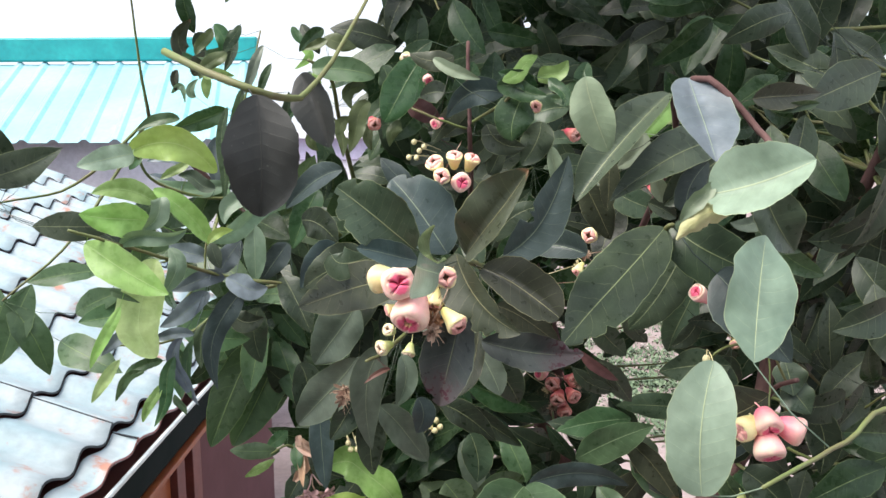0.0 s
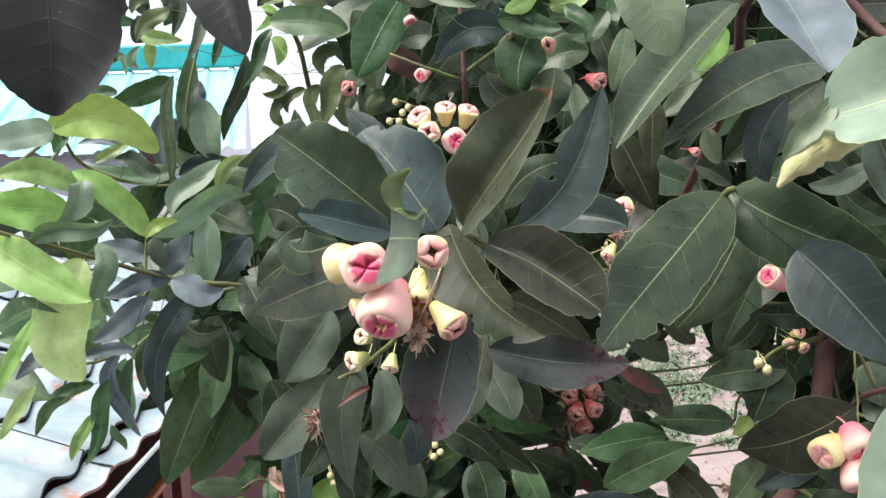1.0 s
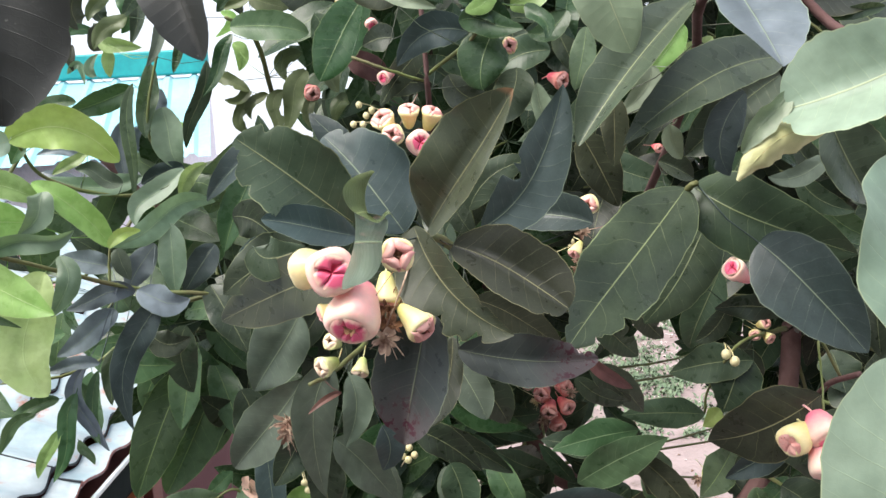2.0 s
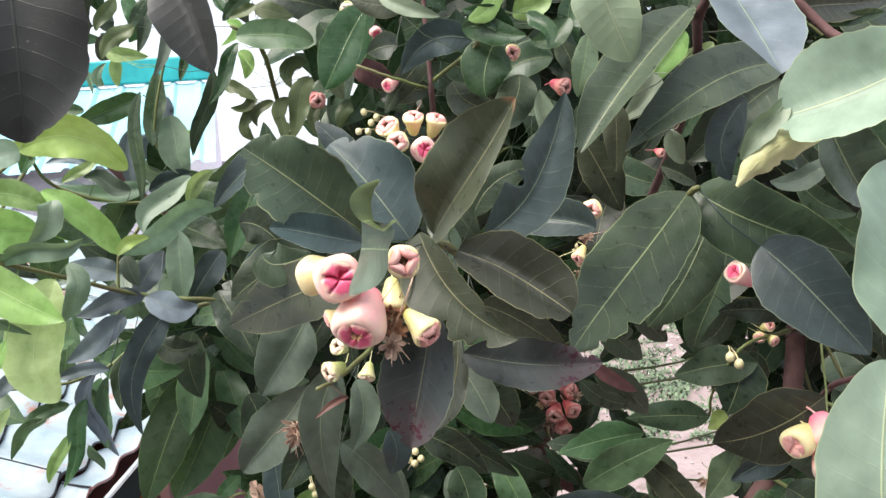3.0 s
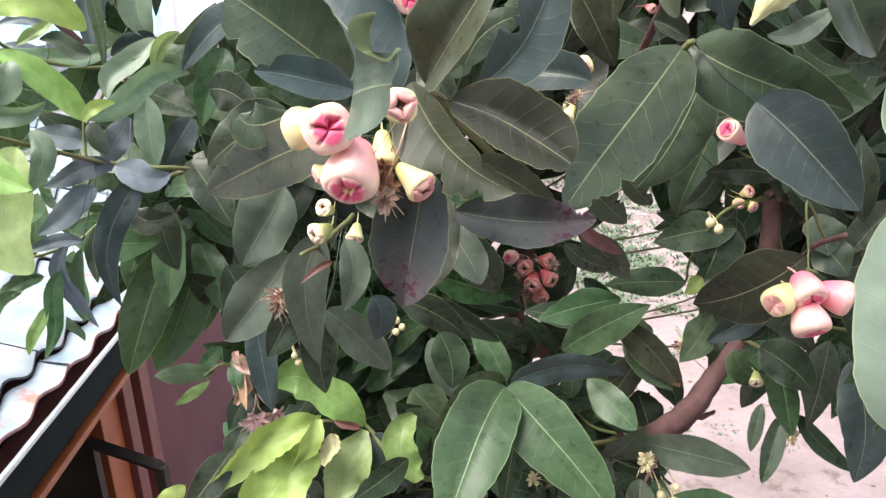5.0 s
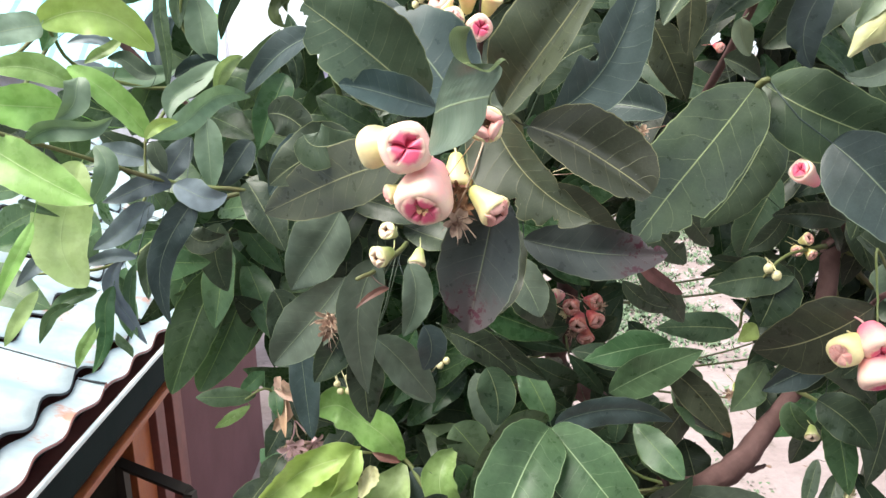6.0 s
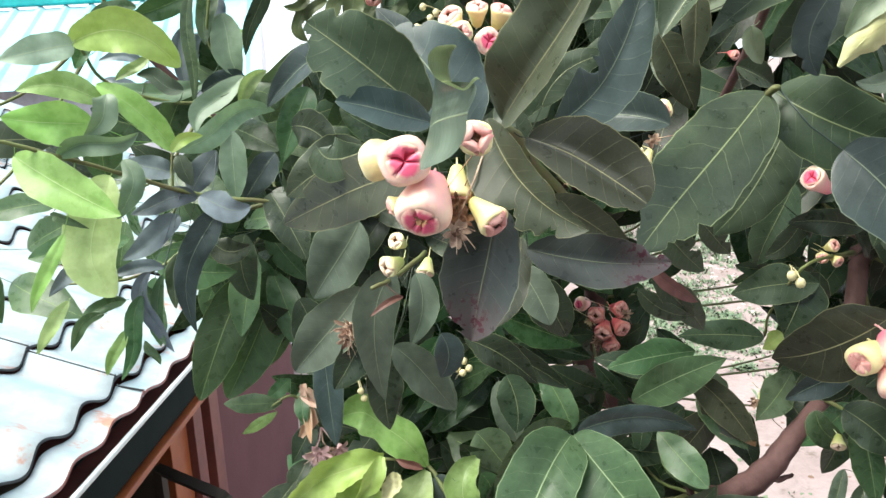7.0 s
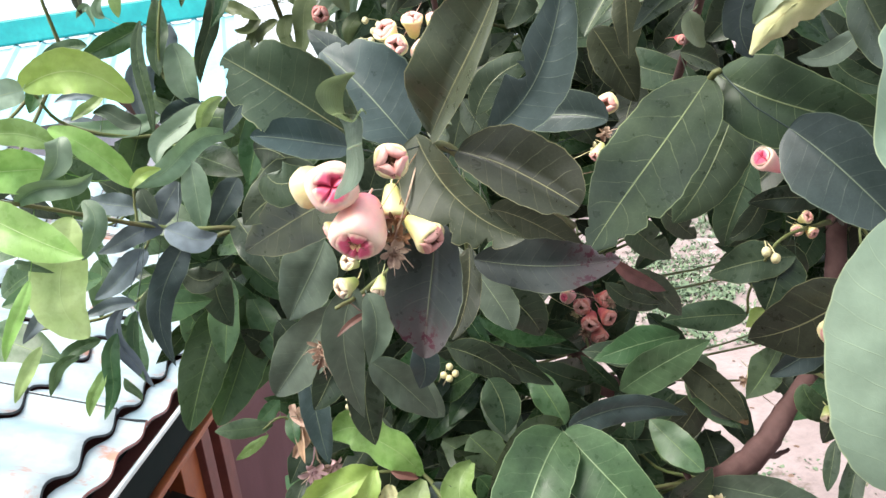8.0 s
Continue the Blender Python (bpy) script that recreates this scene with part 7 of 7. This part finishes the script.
spent_flower((-0.303, 1.428, 2.452), 0.0546)
spent_flower((-0.275, 1.430, 2.460), 0.0393)
spent_flower((0.409, 1.302, 2.357), 0.0476, cream_petal)
spent_flower((0.632, 1.200, 2.440), 0.0342, cream_petal)
spent_flower((0.211, 1.370, 2.301), 0.0349, cream_petal)
spent_flower((-0.013, 0.909, 3.201), 0.0165)
spent_flower((0.502, 1.394, 2.543), 0.0232)
spent_flower((0.217, 0.992, 3.071), 0.0183)
# next ten sprays: unseen above the view, added to shade the crown's inside
whorl((0.00, 1.25, 3.86), .26, 18)
whorl((0.28, 1.10, 3.92), .26, 18)
whorl((0.55, 1.20, 3.88), .26, 18)
whorl((0.85, 1.15, 3.90), .26, 18)
whorl((0.14, 0.95, 4.02), .26, 18)
whorl((0.45, 0.90, 4.06), .26, 18)
whorl((0.75, 0.90, 4.00), .26, 18)
whorl((-0.20, 1.35, 4.00), .26, 18)
whorl((0.30, 1.35, 4.20), .26, 18)
whorl((0.70, 1.35, 4.20), .26, 18)
whorl((-0.111, 1.886, 2.967), .22, 15)
whorl((-0.273, 1.665, 2.832), .2, 15)
whorl((0.079, 1.637, 2.630), .2, 15)
whorl((-0.058, 1.550, 2.735), .2, 15)
whorl((0.193, 1.513, 3.184), .2, 15)
whorl((0.325, 1.639, 3.369), .2, 15)
whorl((0.080, 1.650, 3.445), .22, 15)
whorl((0.486, 1.683, 2.960), .16, 12)
whorl((0.647, 1.619, 3.224), .22, 15)
whorl((0.735, 1.485, 2.988), .22, 13)
whorl((0.507, 1.545, 3.414), .22, 15)
whorl((0.202, 1.802, 2.373), .22, 15)
whorl((-0.406, 1.886, 2.964), .18, 7, leaf_mid)
whorl((-0.198, 1.532, 2.606), .2, 13)
whorl((0.197, 1.577, 2.927), .22, 13)
whorl((-0.052, 1.661, 2.372), .2, 15)
whorl((0.082, 1.592, 2.168), .2, 15)
whorl((0.354, 1.668, 2.091), .2, 13)
whorl((-0.165, 1.590, 2.471), .18, 12)
whorl((0.612, 1.333, 3.343), .2, 12)
whorl((-0.715, 1.582, 2.959), .12, 4, leaf_mid)
whorl((-0.483, 1.686, 2.981), .16, 6)
whorl((-0.517, 1.564, 2.829), .14, 5)
whorl((0.066, 1.467, 3.580), .25, 15)
whorl((0.454, 1.259, 3.537), .25, 15)
whorl((-0.352, 1.682, 3.672), .25, 6, leaf_mid)
whorl((0.752, 1.101, 3.129), .25, 15)
whorl((0.817, 1.154, 2.788), .25, 15)
whorl((0.657, 1.035, 3.381), .25, 15)
whorl((-0.879, 1.303, 3.132), .25, 7)
whorl((-0.877, 1.276, 2.941), .2, 6, leaf_mid)
whorl((-0.157, 1.338, 2.030), .25, 15)
whorl((0.193, 1.405, 1.930), .25, 15)
whorl((0.583, 1.467, 1.815), .22, 12)
whorl((-0.469, 1.358, 2.076), .22, 6)
whorl((-0.701, 1.573, 3.613), .2, 4)
whorl((-0.381, 1.499, 3.089), .1, 5, leaf_mid)
whorl((-0.477, 1.495, 3.061), .1, 5)
whorl((-0.545, 1.439, 3.018), .07, 4, leaf_mid)
whorl((-0.325, 1.469, 2.878), .1, 6)
whorl((-0.431, 1.470, 2.882), .1, 6, leaf_mid)
whorl((-0.570, 1.371, 2.899), .07, 4, leaf_mid)
spent_flower((-0.308, 1.390, 2.476), 0.0486, pink_petal)
spent_flower((-0.265, 1.389, 2.484), 0.0359, pink_petal)
# next 32 sprays: unseen canopy overhead, added to darken the inner foliage
whorl((-0.347, 1.708, 3.859), .26, 11, leaf_mid)
whorl((-0.100, 1.553, 3.758), .26, 21)
whorl((0.058, 1.685, 3.838), .26, 21)
whorl((0.309, 1.568, 3.796), .26, 21)
whorl((0.466, 1.630, 3.804), .26, 21)
whorl((0.607, 1.591, 3.743), .26, 21)
whorl((0.911, 1.628, 3.792), .26, 21)
whorl((1.006, 1.571, 3.746), .26, 21)
whorl((-0.381, 2.082, 4.146), .26, 11)
whorl((-0.157, 2.072, 4.075), .26, 21)
whorl((-0.003, 2.093, 4.150), .26, 21)
whorl((0.311, 2.227, 4.172), .26, 21)
whorl((0.608, 2.243, 4.144), .26, 21)
whorl((0.865, 2.073, 4.011), .26, 21)
whorl((1.289, 2.243, 4.142), .26, 21)
whorl((1.462, 2.098, 4.042), .26, 21)
whorl((-0.332, 1.569, 4.088), .26, 11)
whorl((-0.166, 1.549, 4.090), .26, 21)
whorl((0.044, 1.662, 4.105), .26, 21)
whorl((0.268, 1.545, 4.065), .26, 21)
whorl((0.453, 1.644, 4.118), .26, 21)
whorl((0.649, 1.645, 4.128), .26, 21)
whorl((0.848, 1.545, 4.065), .26, 21)
whorl((1.203, 1.745, 4.190), .26, 21)
whorl((-0.466, 2.195, 4.445), .26, 11)
whorl((-0.126, 2.269, 4.473), .26, 21)
whorl((0.117, 2.301, 4.553), .26, 21)
whorl((0.425, 2.328, 4.529), .26, 21)
whorl((0.620, 2.361, 4.553), .26, 21)
whorl((1.007, 2.263, 4.425), .26, 21)
whorl((1.166, 2.238, 4.396), .26, 21)
whorl((1.513, 2.324, 4.506), .26, 21)
spent_flower((0.209, 1.009, 3.052), 0.0158, cream_petal)
spent_flower((0.214, 1.017, 3.034), 0.0174)
spent_flower((0.210, 1.005, 3.023), 0.0144)
spent_flower((0.270, 1.708, 2.565), 0.0326)
spent_flower((0.334, 1.716, 2.619), 0.0301)
spent_flower((0.259, 1.733, 2.600), 0.0279, cream_petal)
whorl((-0.500, 2.047, 3.032), .13, 10, leaf_mid)
whorl((-0.494, 1.672, 2.957), .13, 10)
whorl((-0.423, 1.526, 2.852), .13, 10, leaf_mid)
whorl((-0.325, 1.918, 3.049), .13, 19)
whorl((-0.414, 1.902, 2.866), .13, 10)
whorl((-0.298, 1.668, 2.781), .13, 19)
whorl((-0.342, 1.583, 2.750), .13, 10, leaf_mid)
whorl((-0.298, 2.004, 3.018), .13, 19)
whorl((-0.264, 1.726, 2.908), .13, 19)
whorl((-0.190, 1.552, 2.889), .13, 19)
whorl((-0.243, 1.975, 2.382), .13, 19)
whorl((-0.262, 1.745, 2.398), .13, 19)
whorl((-0.039, 2.043, 3.656), .13, 19)
whorl((-0.037, 1.612, 3.386), .13, 19)
whorl((-0.028, 1.778, 3.352), .13, 19)
whorl((-0.068, 1.750, 3.146), .13, 19)
whorl((-0.040, 1.717, 3.056), .13, 19)
whorl((-0.094, 1.575, 2.984), .13, 19)
whorl((-0.152, 2.051, 2.702), .13, 19)
whorl((-0.153, 2.030, 2.627), .13, 19)
whorl((-0.093, 1.610, 2.581), .13, 19)
whorl((-0.099, 1.700, 2.363), .13, 19)
whorl((0.069, 2.137, 3.679), .13, 19)
whorl((0.017, 2.069, 3.476), .13, 19)
whorl((0.023, 2.105, 3.305), .13, 19)
whorl((0.059, 1.620, 3.157), .13, 19)
whorl((0.048, 2.012, 3.073), .13, 19)
whorl((0.027, 2.075, 2.877), .13, 19)
whorl((0.074, 1.753, 2.737), .13, 19)
whorl((0.033, 1.747, 2.629), .13, 19)
whorl((0.009, 1.561, 2.596), .13, 19)
whorl((0.013, 1.961, 2.209), .13, 19)
whorl((0.206, 1.808, 3.559), .13, 19)
whorl((0.171, 2.040, 3.492), .13, 19)
whorl((0.252, 2.018, 3.334), .13, 19)
whorl((0.227, 1.932, 3.154), .13, 19)
whorl((0.224, 1.938, 3.047), .13, 19)
whorl((0.169, 1.946, 2.890), .13, 19)
whorl((0.222, 2.026, 2.742), .13, 19)
whorl((0.163, 1.803, 2.304), .13, 19)
whorl((0.384, 1.975, 3.602), .13, 19)
whorl((0.340, 1.785, 3.395), .13, 19)
whorl((0.383, 1.959, 3.271), .13, 19)
whorl((0.372, 1.837, 3.124), .13, 19)
whorl((0.356, 2.010, 3.059), .13, 19)
whorl((0.316, 1.892, 2.433), .13, 19)
whorl((0.265, 1.482, 2.467), .13, 19)
whorl((0.458, 1.984, 3.591), .13, 19)
whorl((0.456, 1.950, 3.426), .13, 19)
whorl((0.381, 1.700, 3.297), .13, 19)
whorl((0.390, 1.738, 3.206), .13, 19)
whorl((0.363, 1.569, 3.085), .13, 19)
whorl((0.552, 1.631, 3.522), .13, 19)
whorl((0.625, 1.907, 3.475), .13, 19)
whorl((0.663, 2.115, 3.301), .13, 19)
whorl((0.595, 1.742, 3.021), .13, 19)
whorl((0.557, 1.834, 2.882), .13, 19)
whorl((0.788, 2.114, 3.586), .13, 19)
whorl((0.664, 1.716, 3.413), .13, 19)
whorl((0.685, 1.783, 3.243), .13, 19)
whorl((0.797, 1.886, 3.111), .13, 19)
whorl((0.695, 1.807, 2.977), .13, 19)
whorl((0.814, 2.064, 2.868), .13, 19)
whorl((0.771, 1.763, 3.527), .13, 19)
whorl((0.848, 1.731, 3.376), .13, 19)
whorl((0.968, 2.130, 3.341), .13, 19)
whorl((0.835, 1.820, 3.144), .13, 19)
whorl((0.950, 1.948, 2.903), .13, 19)
whorl((0.786, 1.687, 2.774), .13, 19)
whorl((0.816, 1.747, 2.622), .13, 19)
whorl((0.844, 1.782, 2.443), .13, 19)
whorl((1.068, 1.912, 3.511), .13, 19)
whorl((0.938, 1.834, 3.386), .13, 19)
whorl((1.052, 1.928, 3.264), .13, 19)
whorl((0.959, 1.765, 3.111), .13, 19)
whorl((0.892, 1.648, 2.999), .13, 19)
whorl((0.842, 1.563, 2.894), .13, 19)
whorl((0.998, 1.742, 2.737), .13, 19)
whorl((1.073, 1.973, 2.511), .13, 19)
whorl((0.951, 1.766, 2.475), .13, 19)
whorl((-0.234, 1.484, 2.371), .13, 19)
whorl((-0.275, 1.654, 2.055), .13, 19)
whorl((-0.087, 1.694, 2.214), .13, 19)
whorl((-0.179, 1.494, 2.214), .13, 19)
whorl((-0.147, 1.609, 1.958), .13, 19)
whorl((-0.032, 1.795, 2.237), .13, 19)
whorl((-0.044, 1.565, 2.179), .13, 19)
whorl((-0.052, 1.397, 2.149), .13, 19)
whorl((0.086, 1.484, 2.383), .13, 19)
whorl((0.085, 1.674, 2.098), .13, 19)
whorl((0.152, 1.531, 2.084), .13, 19)
whorl((0.250, 1.622, 2.266), .13, 19)
whorl((0.271, 1.430, 2.260), .13, 19)
whorl((0.276, 1.593, 2.023), .13, 19)
whorl((0.403, 1.624, 2.215), .13, 19)
whorl((0.409, 1.602, 2.148), .13, 19)
whorl((0.353, 1.537, 1.983), .13, 19)
# from here: back, overhead and right-hand layers added, mostly unseen, to darken the gaps
whorl((-0.754, 2.607, 2.924), .2, 9, leaf_mid)
whorl((-0.417, 2.320, 2.963), .2, 9)
whorl((-0.394, 2.263, 2.633), .2, 18)
whorl((-0.294, 2.141, 2.408), .2, 18)
whorl((-0.074, 2.411, 4.043), .2, 18)
whorl((-0.057, 2.690, 4.018), .2, 18)
whorl((-0.012, 2.287, 3.662), .2, 18)
whorl((-0.194, 2.771, 3.154), .2, 18)
whorl((-0.129, 2.564, 2.903), .2, 18)
whorl((-0.178, 2.248, 2.668), .2, 18)
whorl((-0.102, 2.138, 2.389), .2, 18)
whorl((-0.120, 2.170, 2.184), .2, 18)
whorl((0.172, 2.970, 4.213), .2, 18)
whorl((0.134, 2.905, 3.969), .2, 18)
whorl((0.118, 2.308, 3.600), .2, 18)
whorl((0.148, 2.600, 3.381), .2, 18)
whorl((0.204, 2.436, 3.216), .2, 18)
whorl((0.213, 2.448, 2.871), .2, 18)
whorl((0.125, 2.471, 2.529), .2, 18)
whorl((0.044, 2.304, 2.349), .2, 18)
whorl((0.113, 2.349, 2.163), .2, 18)
whorl((0.447, 2.758, 4.287), .2, 18)
whorl((0.338, 2.326, 3.796), .2, 18)
whorl((0.492, 2.581, 3.604), .2, 18)
whorl((0.498, 2.702, 3.455), .2, 18)
whorl((0.460, 2.805, 3.181), .2, 18)
whorl((0.435, 2.700, 2.871), .2, 18)
whorl((0.351, 2.243, 2.635), .2, 18)
whorl((0.410, 2.151, 2.480), .2, 18)
whorl((0.820, 2.712, 4.105), .2, 18)
whorl((0.591, 2.456, 3.935), .2, 18)
whorl((0.763, 2.874, 3.677), .2, 18)
whorl((0.685, 2.601, 3.455), .2, 18)
whorl((0.616, 2.216, 2.870), .2, 18)
whorl((1.120, 2.897, 4.197), .2, 18)
whorl((0.876, 2.349, 3.888), .2, 18)
whorl((1.009, 2.677, 3.711), .2, 18)
whorl((0.827, 2.370, 3.323), .2, 18)
whorl((0.909, 2.406, 2.858), .2, 18)
whorl((1.354, 2.680, 4.093), .2, 18)
whorl((1.373, 2.883, 3.954), .2, 18)
whorl((1.171, 2.613, 3.612), .2, 18)
whorl((1.252, 2.675, 3.339), .2, 18)
whorl((1.238, 2.554, 2.838), .2, 18)
whorl((1.083, 2.358, 2.591), .2, 18)
whorl((1.352, 2.591, 2.306), .2, 18)
whorl((1.475, 2.730, 4.156), .2, 18)
whorl((1.379, 2.350, 3.825), .2, 18)
whorl((1.333, 2.385, 3.574), .2, 18)
whorl((1.403, 2.531, 3.388), .2, 18)
whorl((1.591, 2.694, 3.181), .2, 18)
whorl((1.273, 2.181, 2.838), .2, 18)
whorl((1.720, 2.717, 2.484), .2, 18)
whorl((1.389, 2.162, 2.345), .2, 18)
whorl((1.514, 2.531, 2.027), .2, 18)
whorl((1.570, 2.418, 4.094), .2, 18)
whorl((1.901, 2.911, 3.869), .2, 18)
whorl((1.725, 2.556, 3.567), .2, 18)
whorl((1.815, 2.631, 3.381), .2, 18)
whorl((1.706, 2.526, 3.135), .2, 18)
whorl((1.863, 2.742, 2.804), .2, 18)
whorl((1.763, 2.622, 2.600), .2, 18)
whorl((1.778, 2.607, 2.281), .2, 18)
whorl((1.548, 2.123, 2.208), .2, 18)
whorl((-0.114, 2.694, 4.839), .2, 18)
whorl((-0.007, 2.728, 4.506), .2, 18)
whorl((-0.026, 2.705, 4.200), .2, 18)
whorl((-0.021, 2.165, 3.875), .2, 18)
whorl((0.153, 2.411, 4.616), .2, 18)
whorl((0.153, 2.293, 4.286), .2, 18)
whorl((0.129, 2.323, 4.140), .2, 18)
whorl((0.180, 2.260, 3.831), .2, 18)
whorl((0.383, 2.270, 4.553), .2, 18)
whorl((0.352, 2.114, 4.231), .2, 18)
whorl((0.409, 2.036, 3.966), .2, 18)
whorl((0.442, 2.274, 3.859), .2, 18)
whorl((0.839, 2.756, 4.773), .2, 18)
whorl((0.759, 2.423, 4.418), .2, 18)
whorl((0.691, 2.401, 4.191), .2, 18)
whorl((0.643, 2.157, 3.745), .2, 18)
whorl((0.885, 2.067, 4.402), .2, 18)
whorl((1.023, 2.420, 4.398), .2, 18)
whorl((1.041, 2.722, 4.315), .2, 18)
whorl((0.779, 2.033, 3.801), .2, 18)
whorl((1.397, 2.850, 4.800), .2, 18)
whorl((1.438, 2.720, 4.519), .2, 18)
whorl((1.315, 2.514, 4.200), .2, 18)
whorl((1.122, 2.167, 3.814), .2, 18)
whorl((1.555, 2.523, 4.700), .2, 18)
whorl((1.281, 1.957, 4.120), .2, 18)
whorl((1.509, 2.333, 4.134), .2, 18)
whorl((1.769, 2.649, 3.869), .2, 18)
whorl((1.575, 2.102, 4.430), .2, 18)
whorl((1.588, 2.149, 4.191), .2, 18)
whorl((1.634, 2.210, 3.980), .2, 18)
whorl((2.034, 2.661, 3.886), .2, 18)
whorl((2.161, 2.664, 4.767), .2, 18)
whorl((1.784, 2.072, 4.220), .2, 18)
whorl((2.261, 2.681, 4.171), .2, 18)
whorl((2.100, 2.469, 3.882), .2, 18)
whorl((1.143, 1.849, 3.421), .2, 18)
whorl((0.967, 1.467, 3.218), .2, 18)
whorl((0.830, 1.372, 3.048), .2, 18)
whorl((1.107, 1.733, 2.814), .2, 18)
whorl((1.110, 1.699, 2.570), .2, 18)
whorl((1.017, 1.632, 2.453), .2, 18)
whorl((0.957, 1.261, 3.335), .2, 18)
whorl((1.122, 1.493, 3.191), .2, 18)
whorl((0.931, 1.210, 3.044), .2, 18)
whorl((1.081, 1.475, 2.843), .2, 18)
whorl((0.939, 1.248, 2.740), .2, 18)
whorl((0.807, 1.072, 2.709), .2, 18)
whorl((1.240, 1.458, 3.370), .2, 18)
whorl((1.110, 1.241, 3.262), .2, 18)
whorl((1.050, 1.234, 3.072), .2, 18)
whorl((1.328, 1.478, 2.869), .2, 18)
whorl((1.552, 1.680, 2.577), .2, 18)
whorl((1.479, 1.677, 2.414), .2, 18)
whorl((1.430, 1.484, 3.414), .2, 18)
whorl((1.508, 1.564, 3.188), .2, 18)
whorl((1.404, 1.447, 3.004), .2, 18)
whorl((1.707, 1.721, 2.798), .2, 18)
whorl((1.207, 1.199, 2.821), .2, 18)
whorl((1.251, 1.248, 2.595), .2, 18)
